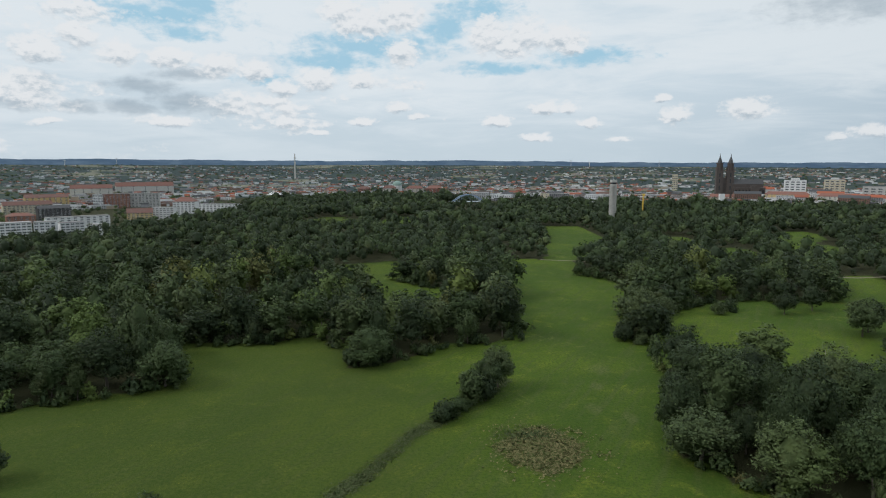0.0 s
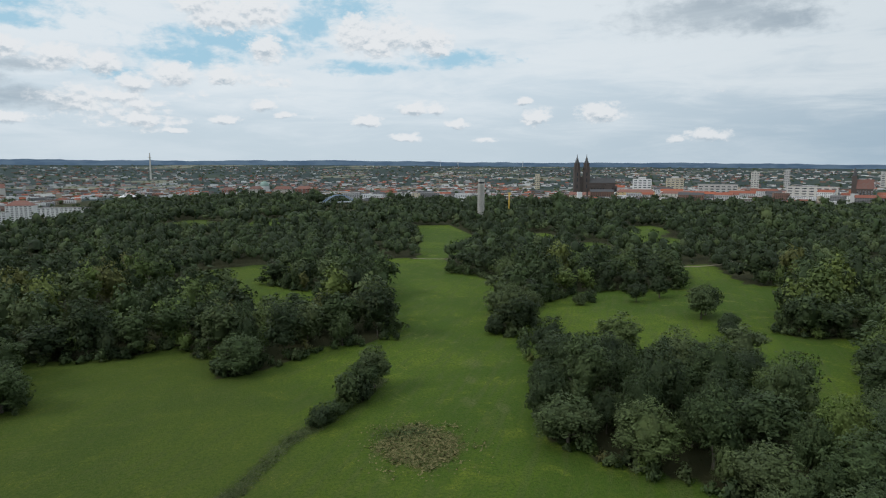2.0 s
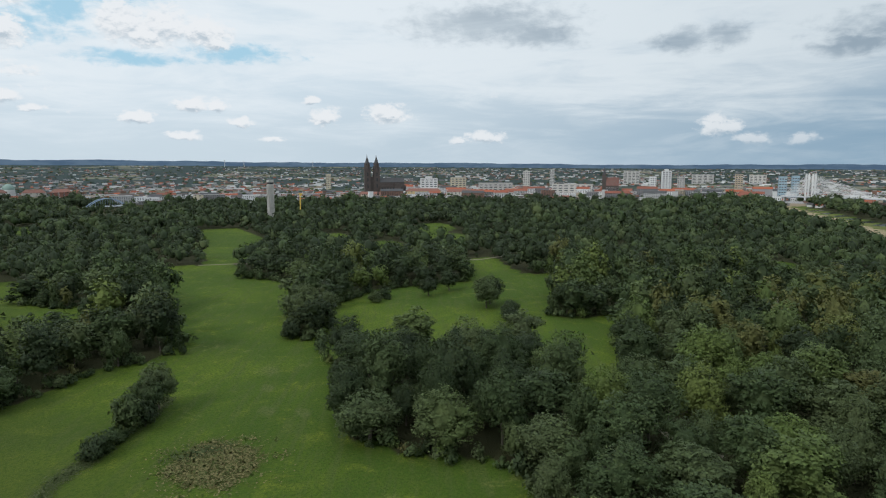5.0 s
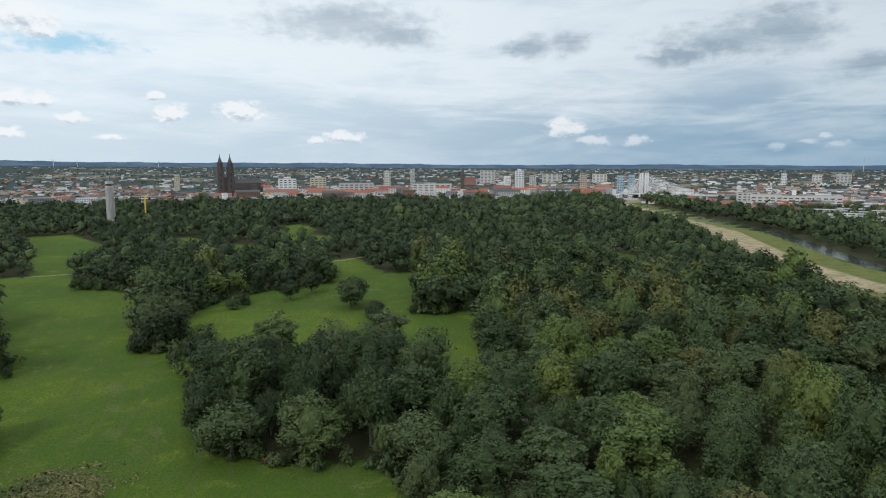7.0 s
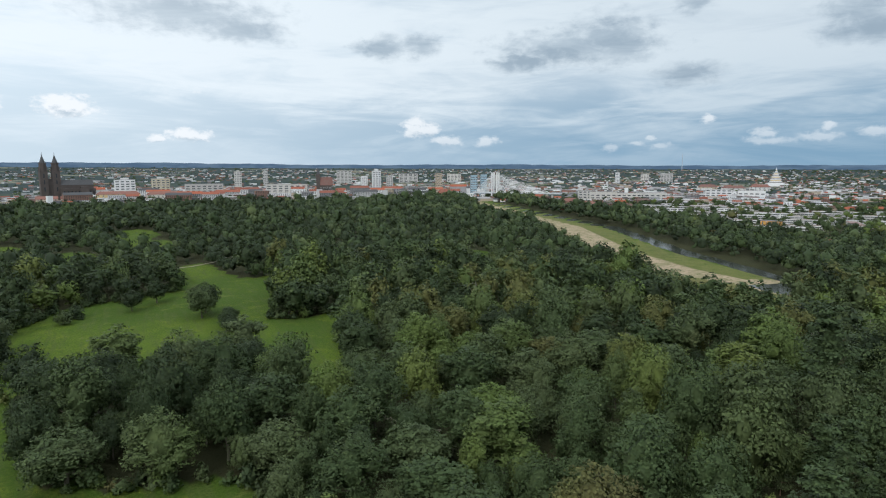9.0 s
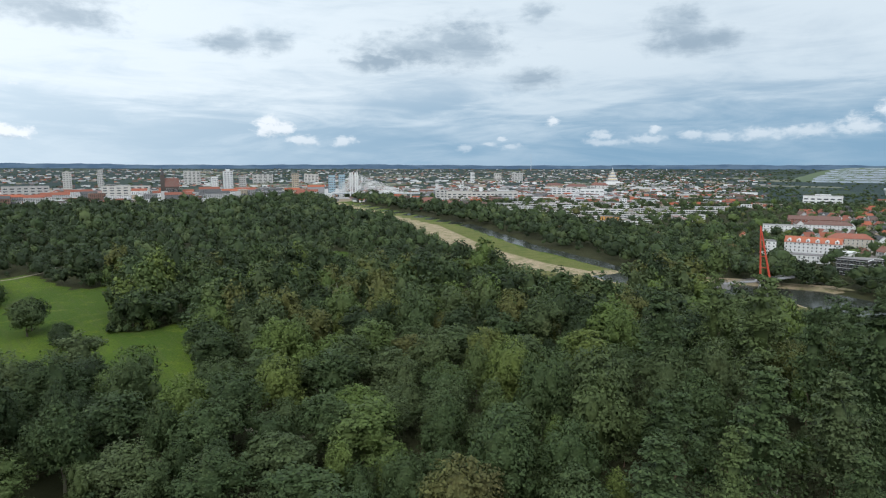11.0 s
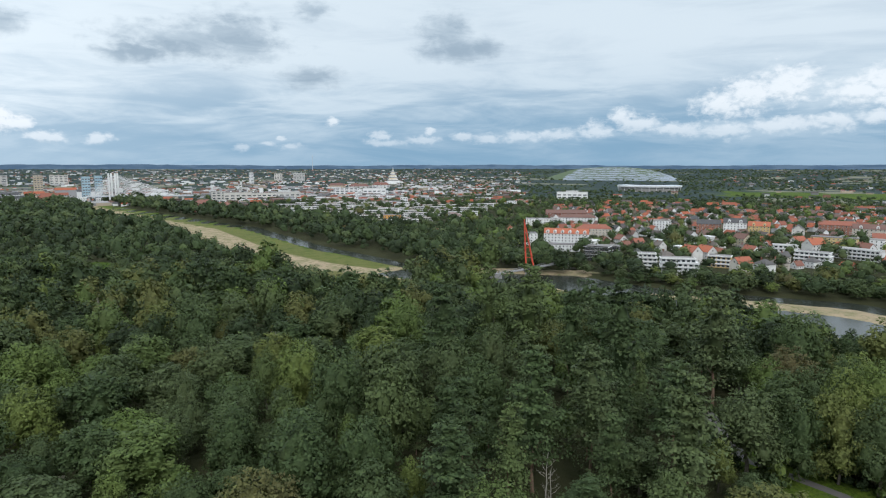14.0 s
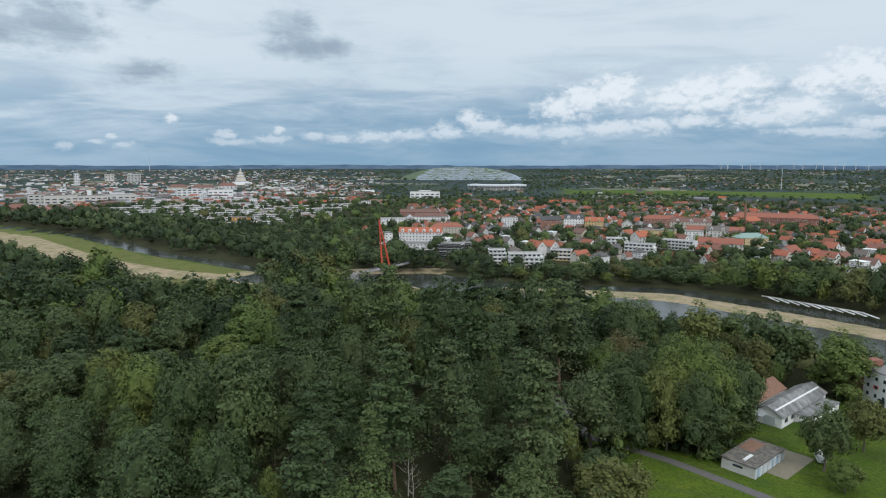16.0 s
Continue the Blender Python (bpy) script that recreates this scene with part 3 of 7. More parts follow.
def pine(seed, radius, foot, top, tiers, leaves, leaf, level):
    """Thin irregular fans of needles in layers about a tall stem, the crown narrower towards the tip."""
    rng, heap = np.random.default_rng(seed), Heap()
    heart = (np.array([0, 0, foot]), np.array([radius, radius, (top - foot)]))
    for c in range(tiers * 5):
        k = rng.uniform(0, 1) ** 0.85
        reach = radius * (1 - 0.78 * k ** 1.2)
        turn, out = c * 2.4 + rng.uniform(-0.4, 0.4), reach * rng.uniform(0.1, 0.82)
        own = reach * rng.uniform(0.26, 0.46) + 0.35
        at = np.array([math.cos(turn) * out, math.sin(turn) * out, foot + (top - foot) * k + 0.10 * out])
        n = unit(rng.normal(0, 1, (leaves, 3)) + (0, 0, 0.3))
        spots = at + n * (own, own, own * 0.30) * np.sqrt(rng.uniform(0.1, 1.4, (leaves, 1)))
        strew(heap, rng, spots, unit(0.5 * n + (0, 0, 0.5) + 0.35 * unit((spots - heart[0]) / heart[1])), leaf, heart, 0.0, 0.55)
    co, tri = lumpy(rng, level, 0.2)
    heap.put(co * (radius * 0.2, radius * 0.2, (top - foot) * 0.40) + (0, 0, (top + foot) / 2), tri, unit(co))
    return heap.leafy()


def stem_mesh(name, seed, height_, thick, limbs, spread_, mat=None, twigs=0, start=0.35):
    """A tapered bent trunk with tapered limbs."""
    rng = np.random.default_rng(seed)
    bm = bmesh.new()

    def tube(points, r0, r1, sides=6):
        rings = []
        for i, p in enumerate(points):
            r = r0 + (r1 - r0) * i / (len(points) - 1)
            ahead = (points[min(i + 1, len(points) - 1)] - points[max(i - 1, 0)]).normalized()
            u = ahead.orthogonal().normalized()
            v = ahead.cross(u)
            rings.append([bm.verts.new(p + (u * math.cos(a) + v * math.sin(a)) * r) for a in (6.2832 * k / sides for k in range(sides))])
        for a, b in zip(rings, rings[1:]):
            for k in range(sides):
                bm.faces.new((a[k], a[(k + 1) % sides], b[(k + 1) % sides], b[k]))

    lean = Vector((rng.uniform(-0.06, 0.06), rng.uniform(-0.06, 0.06), 0))
    spine = [Vector((0, 0, -0.3)) + (lean + Vector((0, 0, 1))) * (height_ * k / 5) + Vector((rng.uniform(-0.15, 0.15), rng.uniform(-0.15, 0.15), 0)) * (k > 0) for k in range(6)]
    tube(spine, thick, thick * 0.25)
    for b in range(limbs):
        k = start + (0.92 - start) * b / max(1, limbs - 1)
        root = spine[0].lerp(spine[-1], k)
        turn = b * 2.4 + rng.uniform(-0.4, 0.4)
        reach = spread_ * (1.1 - 0.6 * k) * rng.uniform(0.7, 1.1)
        tip = root + Vector((math.cos(turn) * reach, math.sin(turn) * reach, reach * rng.uniform(0.45, 0.95)))
        bend = root.lerp(tip, 0.5) + Vector((0, 0, -0.12 * reach))
        tube([root, bend, tip], thick * 0.42 * (1.2 - k), thick * 0.08, 5)
        for w in range(twigs):
            a = root.lerp(tip, rng.uniform(0.35, 0.9))
            tube([a, a + Vector((rng.uniform(-1, 1), rng.uniform(-1, 1), rng.uniform(0.3, 1.2))) * reach * 0.3], thick * 0.1, thick * 0.03, 4)
    me = bpy.data.meshes.new(name)
    bm.to_mesh(me)
    bm.free()
    me.materials.append(mat or BARK)
    return me


def crown_mesh(arrays, mat=None):
    me = fast_mesh("crown", *arrays[:2])
    me.shade_smooth()
    rounded(me, arrays[2])
    me.materials.append(mat or LEAF)
    return me


def spread(templates, trees, name, label):
    """All the given trees (x, y, z, scale, stretch, turn, tone, which) as one joined mesh."""
    heap, tones = Heap(), []
    for x, y, z, r, tall, turn, tone, which in trees:
        co, tri, nor = templates[int(which) % len(templates)]
        c, s = math.cos(turn), math.sin(turn)
        out = np.stack([(co[:, 0] * c - co[:, 1] * s) * r + x, (co[:, 0] * s + co[:, 1] * c) * r + y, co[:, 2] * r * tall + z], -1)
        heap.put(out, tri, np.stack([nor[:, 0] * c - nor[:, 1] * s, nor[:, 0] * s + nor[:, 1] * c, nor[:, 2]], -1))
        tones.append(np.full(len(co), tone))
    co, tri, nor = heap.leafy()
    me = fast_mesh(name, co, tri, {"tone": np.concatenate(tones)})
    me.shade_smooth()
    rounded(me, nor)
    me.materials.append(LEAF_WOOD)
    return tagged(new(name, me), label, "trees", kind="stuff")


def in_town(px, py):
    """Where no trees of the wood stand: the built-up land round the park."""
    r, az = np.hypot(px, py), np.degrees(np.arctan2(px, py))
    edge = np.interp(az, [-180, -59.2, -35.5, -27.6, -19.7, -15.8, -5.9, 0, 3.9, 9.9, 21.7, 39.5, 49.4, 55.3, 62.2, 65.1, 74, 180], [300, 700, 765, 800, 950, 1420, 1550, 1550, 1300, 1300, 1310, 1310, 1330, 1500, 1560, 1560, 3000, 3000])
    d, s, width = river(px, py)
    return (r > edge) | (d < -np.interp(s, [0, 1257, 1500, 1700, 1830, 1900, 1950, 2060, 2600], [60, 85, 110, 150, 200, 170, 55, 42, 60]))


def suits(px, py, clear):
    """Where trees of the wood may stand."""
    r, az = np.hypot(px, py), np.degrees(np.arctan2(px, py))
    d, s, width = river(px, py)
    ok = (az > -44) & (az < 146) & ~margin(px, py, clear) & ~in_town(px, py) & ((d < -2) | ((d > width + 5) & (r < shore(az))))
    ok &= ~((np.abs(az - 2.27) < 2.8) & (r > 1130) & (r < 1330))
    for poly in BUILT:
        ok &= ~inside(poly, px, py)
    return ok


def plant(rmin, rmax, gap, clear):
    """Places on a loosened, warped grid between two distances from the middle of the park."""
    n = int(rmax / gap) + 3
    g = np.arange(-n, n + 1) * gap
    px, py = [a.ravel() for a in np.meshgrid(g, g)]
    px = px + (np.round(py / gap) % 2) * gap * 0.5
    px, py = px + 0.9 * gap * np.sin(py / 37.0 + 1.3) + RNG.uniform(-0.5, 0.5, px.size) * gap, py + 0.9 * gap * np.sin(px / 29.0) + RNG.uniform(-0.5, 0.5, px.size) * gap
    r = np.hypot(px, py)
    ok = (r >= rmin) & (r < rmax)
    px, py = px[ok], py[ok]
    ok = suits(px, py, clear)
    return px[ok], py[ok]


def scatter(rmin, rmax, tries, clear):
    """Places and crown radii of trees that crowd each other as in a grown wood, large ones first."""
    a, q = RNG.uniform(radians(-44), radians(146), tries), np.sqrt(RNG.uniform(rmin**2, rmax**2, tries))
    px, py = q * np.sin(a), q * np.cos(a)
    ok = suits(px, py, clear)
    px, py = px[ok], py[ok]
    size = np.clip(np.exp(RNG.normal(1.80, 0.32, len(px))), 3.0, 10.5)
    order = np.argsort(-size + RNG.uniform(-2.0, 2.0, len(px)))
    px, py, size = px[order], py[order], size[order]
    kx, ky, kr = np.zeros(len(px)), np.zeros(len(px)), np.zeros(len(px))
    m = 0
    for x, y, r in zip(px, py, size):
        if m and (np.hypot(kx[:m] - x, ky[:m] - y) < 0.79 * (kr[:m] + r)).any():
            continue
        kx[m], ky[m], kr[m] = x, y, r
        m += 1
    return kx[:m], ky[:m], kr[:m]


RNG = np.random.default_rng(11)
TALL_WOOD = [(-260, 120), (-40, 230), (60, 270), (60, 420), (-60, 520), (-300, 420)]
PINE_STAND = [(119, 6), (181, 16), (252, 11), (244, -99), (204, -93), (168, -70), (115, -52)]


def stand_of(px, py):
    return np.array([noise.noise(Vector((x * 0.014, y * 0.014, 0.0))) for x, y in zip(px, py)])


def rows_of(px, py, scale, tall, spread_=0.33):
    k = len(px)
    tone = np.clip(0.35 + 0.3 * stand_of(px, py) + RNG.normal(0, spread_, k) + 0.24 * np.clip((px - py + 160) / 300, 0, 1) - 0.07, 0, 0.95)
    return np.stack([px, py, height(px, py) - 0.2, scale, tall, RNG.uniform(0, 6.28, k), tone, np.arange(k) % 60], -1)


def wood(rmin, rmax, gap, clear, size=1.0):
    """Trees of even size for the distance."""
    px, py = plant(rmin, rmax, gap, clear)
    k = len(px)
    rows = rows_of(px, py, size * np.clip(RNG.normal(1.0, 0.26, k), 0.5, 1.7), RNG.uniform(0.75, 1.25, k) * (1 + 0.25 * stand_of(px, py)))
    # darker leaf tone replaces the self-shading these simple crowns lack
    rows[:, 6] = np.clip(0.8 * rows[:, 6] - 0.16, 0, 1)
    return rows


def grown(rmin, rmax, tries, clear):
    """Trees of mixed size; the kind, scale and height follow the crown's radius."""
    px, py, size = scatter(rmin, rmax, tries, clear)
    k = len(px)
    which = RNG.integers(0, len(KINDS), k)
    radius, top = np.array([q[0] for q in KINDS])[which], np.array([q[2] for q in KINDS])[which]
    scale = size / radius
    goal = (6.8 + 1.4 * size) * RNG.uniform(0.74, 1.34, k) * (1 + 0.30 * stand_of(px, py))
    goal = np.where(inside(TALL_WOOD, px, py), goal * 1.08, goal)
    goal = np.where(margin(px, py, 9.0), goal * 0.86, goal)
    rows = rows_of(px, py, scale, goal / (top * scale))
    rows[:, 7] = which
    d, s, width = river(px, py)
    rows[:, 4] *= np.where((d < 0) & (s > 1990) & (s < 2190), 0.5, 1.0)
    return rows


# kinds of tree: radius, foot of the crown, top
KINDS = [(6.2, 1.2, 13.5), (5.4, 1.4, 15.5), (7.0, 1.2, 15.0), (5.0, 1.0, 11.8), (6.2, 1.5, 17.5), (4.4, 1.0, 14.5)]
NEAR_T = [broadleaf(20 + i, *k, 5000, 0.20, 2, 8) for i, k in enumerate(KINDS)]
NEXT_T = [broadleaf(40 + i, *k, 1900, 0.29, 2, 6, 0.7) for i, k in enumerate(KINDS)]
MID_T = [broadleaf(60 + i, k[0], 0.8, k[2], 600, 0.47, 1, 4, 0.4) for i, k in enumerate(KINDS)]
NEAR_PINE = [pine(70 + i, 5.0 + 0.4 * i, 4.0, 19.0 + i, 14, 84, 0.20, 1) for i in range(3)]
NEXT_PINE = [pine(75 + i, 5.0 + 0.4 * i, 4.0, 19.0 + i, 10, 30, 0.32, 1) for i in range(3)]


def far_template(seed, domes, leaves, leaf):
    """A broad low crown of a few domes, for the distance."""
    rng, heap = np.random.default_rng(seed), Heap()
    heart = (np.array([0, 0, 4.5]), np.array([6.0, 6.0, 7.0]))
    for k in range(domes):
        radii = np.array([4.4, 4.4, 4.2]) * rng.uniform(0.7, 1.05)
        turn, out = k * 2.3 + rng.uniform(-0.5, 0.5), (0.6 if k == 0 else rng.uniform(2.2, 3.4))
        at = np.array([math.cos(turn) * out, math.sin(turn) * out, 8.4 if k == 0 else rng.uniform(4.6, 7.6)])
        lump(heap, rng, at, radii * 0.74, 1, 0.2, heart, 0.6)
        tufts(heap, rng, at, radii * 0.95, leaves, leaf, heart, 0.6, 0.6)
    return heap.leafy()


FAR_T = [far_template(80 + i, 2, 52, 0.72) for i in range(8)]
HORIZON_T = [far_template(90 + i, 2, 18, 1.15) for i in range(6)]

TREE_LABEL = {"tree": "leafy green deciduous tree in the park wood", "pine_tree": "dark green pine with flat layers of needles"}


PINE_LEAF = foliage("pine_needles", lambda n: n.ramp(chance(n), 0.0, 1.0, 0.32, 0.66), 0.12)


def tree_kind(name, arrays, stem):
    """One complete tree; the copies are taken from it."""
    root = tagged(new(name), TREE_LABEL[name], "tree", "trees of the near wood" if name == "tree" else "pines of the near wood")
    part("trunk", stem, None, root)
    part("crown", crown_mesh(arrays, PINE_LEAF if name == "pine_tree" else None), None, root)
    return root


def place_trees(prototypes, rows):
    for i, (x, y, z, r, tall, turn, tone, which) in enumerate(rows):
        proto = prototypes[int(which) % len(prototypes)]
        made = proto if not proto.get("set") else None
        m = pose(x, y, z, 0, 0, math.degrees(turn))
        if made is None:
            made = copy_thing(proto, m)
        else:
            proto["set"] = 1
            made.matrix_basis = m
        if "set" in made and made is not proto:
            del made["set"]
        made.scale = (r, r, r * tall)
    for p in prototypes:
        if "set" in p:
            del p["set"]
        elif not p.get("kept"):
            for o in (*p.children_recursive, p):
                bpy.data.objects.remove(o)


inner = grown(104, 300, 26000, 3.4)
order = np.argsort(np.hypot(inner[:, 0], inner[:, 1]))
inner = inner[order]
pines = inside(PINE_STAND, inner[:, 0], inner[:, 1]) & (RNG.uniform(0, 1, len(inner)) < 0.62)
single = np.arange(len(inner)) < 230
broad_stems = [stem_mesh("trunk", 100 + i, k[2] * 0.7, 0.32, 6, k[0] * 0.7) for i, k in enumerate(KINDS)]
place_trees([tree_kind("tree", a, s) for a, s in zip(NEAR_T, broad_stems)], inner[single & ~pines])
PINE_BARK = material("pine_bark", lambda n: n.mix(n.noise(place(n), 2.0, 4), (0.10, 0.06, 0.04), (0.20, 0.14, 0.10)), 0.9)
place_trees([tree_kind("pine_tree", a, stem_mesh("trunk", 130 + i, 16.0, 0.24, 9, 2.6, PINE_BARK, 0, 0.3)) for i, a in enumerate(NEAR_PINE)], inner[single & pines])
spread(NEXT_T, inner[~single & ~pines], "woodland_trees", "dense crowns of mixed green deciduous trees")
if (~single & pines).any():
    spread(NEXT_PINE, inner[~single & pines], "woodland_pines", "dark layered crowns of pines among the wood")
outer = grown(300, 480, 26000, 3.4)
spread(MID_T, outer, "woodland_trees", "dense crowns of mixed green deciduous trees further off")
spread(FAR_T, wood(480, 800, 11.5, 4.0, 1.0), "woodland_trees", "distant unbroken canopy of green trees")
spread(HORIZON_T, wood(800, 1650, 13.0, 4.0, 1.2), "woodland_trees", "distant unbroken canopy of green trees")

# stems below the joined crowns
heap = Heap()
hexagon = np.array([[math.cos(a), math.sin(a), 0] for a in np.arange(6) * 1.0472])
side6 = np.array([[k, (k + 1) % 6, 6 + (k + 1) % 6] for k in range(6)] + [[k, 6 + (k + 1) % 6, 6 + k] for k in range(6)])
for row in inner[~single]:
    heap.put(np.concatenate([hexagon * 0.3, hexagon * 0.14 + (0, 0, 9)]) + row[:3], side6)
me = fast_mesh("trunks", *heap.arrays())
me.materials.append(BARK)
tagged(new("tree_trunks", me), "grey-brown trunks under the joined canopy", "trees", kind="stuff")

# undergrowth along the edges of the open land
SHRUB_T = [broadleaf(140 + i, 2.4, -0.4, 3.6 + 0.5 * i, 110, 0.34, 1, 3, 0.25) for i in range(3)]


def fringe(rmin, rmax, gap):
    px, py = plant(rmin, rmax, gap, 0.8)
    ok = margin(px, py, 6.5)
    px, py = px[ok], py[ok]
    k = len(px)
    keep = RNG.uniform(0, 1, k) < 0.9
    rows = np.stack([px, py, height(px, py), RNG.uniform(0.65, 1.6, k), RNG.uniform(0.7, 1.25, k), RNG.uniform(0, 6.28, k), np.clip(RNG.normal(0.42, 0.22, k), 0, 1), RNG.integers(0, 9, k)], -1)
    return rows[keep]


def bank_growth():
    """Low willows between the wood and the water, lower towards the river."""
    a, q = RNG.uniform(radians(64), radians(146), 9000), np.sqrt(RNG.uniform(240**2, 700**2, 9000))
    px, py = q * np.sin(a), q * np.cos(a)
    d, s, width = river(px, py)
    az = np.degrees(a)
    free = (q > shore(az) - 6) & (d > width - 4) & (RNG.uniform(0, 1, len(q)) < 0.8)
    px, py, q, az = px[free], py[free], q[free], az[free]
    top = np.clip(EYE - q * (EYE - 13.0) / shore(az), 1.6, 12) * RNG.uniform(0.6, 1.05, len(q))
    scale = np.clip(top / 3.4, 0.6, 1.9)
    rows = np.stack([px, py, height(px, py) - 0.1, scale, top / (4.0 * scale), RNG.uniform(0, 6.28, len(q)), np.clip(RNG.normal(0.5, 0.25, len(q)), 0, 1), RNG.integers(0, 9, len(q))], -1)
    return rows[::2]


spread(SHRUB_T, bank_growth(), "bank_willows", "low green willows along the river bank")
spread(SHRUB_T, fringe(100, 460, 4.1), "woodland_shrubs", "low green shrubs along the edge of the wood")


# ---- single trees and bushes on the meadow ----
def lone(name, x, y, arrays, stem, label, scale=1.0, tall=1.0, turn=0.0, group="", mat=None):
    root = tagged(new(name), label, "bush" if name == "bush" else "tree", group)
    root.matrix_basis = pose(x, y, float(height(np.array([x]), np.array([y]))[0]), 0, 0, turn)
    root.scale = (scale, scale, scale * tall)
    part("trunk", stem, None, root)
    part("crown", crown_mesh(arrays, mat), None, root)
    return root


WILLOW = foliage("willow_leaves", lambda n: n.ramp(chance(n), 0.0, 1.0, 0.56, 0.64))
bush_crown = [broadleaf(150 + i, 3.2, -0.3, 5.6, 1500, 0.22, 1, 5, 0.7) for i in range(3)]
big_crown = broadleaf(160, 10.0, 0.8, 23.0, 7500, 0.30, 2, 12)
yard_crown = [broadleaf(162 + i, 5.8, 1.0, 14.5, 4600, 0.19, 2, 8) for i in range(2)]
oak_crown = broadleaf(161, 5.6, 0.8, 12.5, 3200, 0.24, 2, 8)
bush_stem = stem_mesh("trunk", 170, 3.0, 0.16, 5, 1.8)
oak_stem = stem_mesh("trunk", 171, 9.0, 0.30, 6, 3.4)
big_stem = stem_mesh("trunk", 172, 16.0, 0.55, 8, 6.0)
for i, (x, y, s, t) in enumerate([(0, 188.7, 1.25, 1.0), (3.5, 193.2, 1.35, 0.85), (9.5, 202.8, 1.75, 1.25), (14.4, 206.8, 1.5, 1.15), (7, 198.7, 0.9, 0.8)]):
    lone("bush", x, y, bush_crown[i % 3], bush_stem, "dark green bush at the end of the ditch", s, t, 70 * i, "bushes by the ditch")
for i, (x, y, s, t) in enumerate([(15.4, 211.8, 1.05, 1.1), (19.9, 218.8, 1.15, 1.2)]):
    lone("tree", x, y, oak_crown, oak_stem, "small dark green tree beside the ditch", s, t, 120 * i, "trees by the ditch")
lone("willow_tree", 94.4, 287.2, big_crown, big_stem, "large grey-green willow standing on the meadow", 1.05, 0.95, mat=WILLOW)
lone("willow_tree", 107.3, 302.3, big_crown, big_stem, "large grey-green willow standing on the meadow", 0.8, 0.9, 140, mat=WILLOW)
for i, (x, y, s, t) in enumerate([(83.5, 281.2, 1.6, 1.1), (89.5, 275.2, 1.2, 0.8), (102.4, 270.3, 1.0, 1.0), (96.5, 261.3, 0.6, 0.9), (100, 453.6, 1.7, 1.2), (105, 448.6, 1.2, 1.0),
                                  (-29.8, 247.9, 1.6, 0.9), (-37.8, 249.9, 1.3, 0.8), (-23.9, 251.9, 1.5, 1.0), (148.9, 332.5, 1.4, 0.9), (158.8, 340.5, 1.6, 0.8)]):
    lone("bush", x, y, bush_crown[i % 3], bush_stem, "rounded green bush on the open meadow", s, t, 50 * i, "bushes on the meadow")
for i, (x, y, s, t) in enumerate([(117.7, 488.4, 1.15, 0.95), (196.8, 287.1, 1.6, 0.95), (204.7, 295.1, 1.5, 0.95), (192, 259.1, 0.95, 0.9), (187, 251.1, 0.9, 0.8), (197.9, 265.2, 0.9, 0.8), (133.6, -129.0, 1.2, 1.3), (141.4, -149.0, 1.1, 1.2), (123.1, -125.4, 0.8, 0.9), (147.7, -142.8, 0.7, 0.7), (118.9, -59.5, 1.1, 0.9), (-115.8, 150.3, 1.0, 0.95), (-65.9, 129.7, 0.75, 0.95),
                                  (184.7, 332.8, 1.1, 0.9), (204.5, 340.9, 1.2, 1.0), (226.8, 253.6, 1.5, 1.0), (236.7, 261.7, 1.6, 1.05), (241.8, 251.8, 1.3, 0.95), (231.9, 246.7, 1.1, 0.8)]):
    lone("tree", x, y, oak_crown, oak_stem, "rounded green tree standing free on the meadow", s, t, 80 * i, "trees on the meadow")

for i, (x, y, s, t) in enumerate([(155, -86, 1.2, 1.3), (153, -95, 1.4, 1.25), (147.5, -101.5, 1.45, 1.2), (154.5, -109, 1.4, 1.3), (163, -101, 1.5, 1.3), (158.5, -121.5, 1.3, 1.3), (167, -113, 1.5, 1.35), (181, -124, 1.35, 1.25), (183, -113, 1.4, 1.25), (175, -99, 1.4, 1.2)]):
    lone("tree", x, y, yard_crown[i % 2], oak_stem, "tall dark green tree beside the park road", s, t, 80 * i, "trees by the garages")

# bare dead trees
DEAD = material("dead_wood", lambda n: n.mix(n.noise(place(n), 2.5, 4), (0.22, 0.20, 0.17), (0.38, 0.36, 0.32)), 0.9)
dead_mesh = [stem_mesh("dead_tree", 180 + i, 15.0, 0.22, 11, 4.2, DEAD, 4, 0.4) for i in range(3)]
for i, (x, y, k) in enumerate([(138.4, 220.6, 0.95), (294.3, 177, 1.15), (264, 118.8, 1.1), (142.9, -20, 0.8), (254.1, 113.6, 0.9), (141, 113.7, 0.85), (287.7, 14.8, 0.9), (119.7, 152.4, 0.9), (318.1, -3.4, 1.0), (286.2, 38.6, 0.95), (338.4, 26.8, 1.0), (191, 37.8, 0.9), (164, -18.6, 0.95), (134.9, -20.2, 0.8), (217.6, -71.2, 0.9), (307.8, 8.3, 0.9), (240.6, 74.6, 1.0), (205.7, 64, 0.9)]):
    ob = tagged(new("dead_tree", dead_mesh[i % 3]), "bare grey dead tree among the green crowns", "tree", "dead trees")
    ob.matrix_basis = pose(x, y, 0, 0, 0, 57 * i) @ Matrix.Scale(k, 4)


# ---- ditch and rough grass ----
def blades(name, label, places, tall, wide, mat):
    """Loose low tufts of rough grass and herbs."""
    heap = Heap()
    at = np.array(places)
    at = np.stack([at[:, 0], at[:, 1], height(at[:, 0], at[:, 1]) + RNG.uniform(0.05, tall, len(at))], -1)
    strew(heap, RNG, at, np.tile((0.0, 0.0, 1.0), (len(at), 1)), wide, (np.zeros(3), np.ones(3)), 0.0, 0.45)
    co, tri, nor = heap.leafy()
    me = fast_mesh(name, co, tri)
    me.shade_smooth()
    rounded(me, nor)
    me.materials.append(mat)
    tagged(new(name, me), label, "grass", kind="stuff")


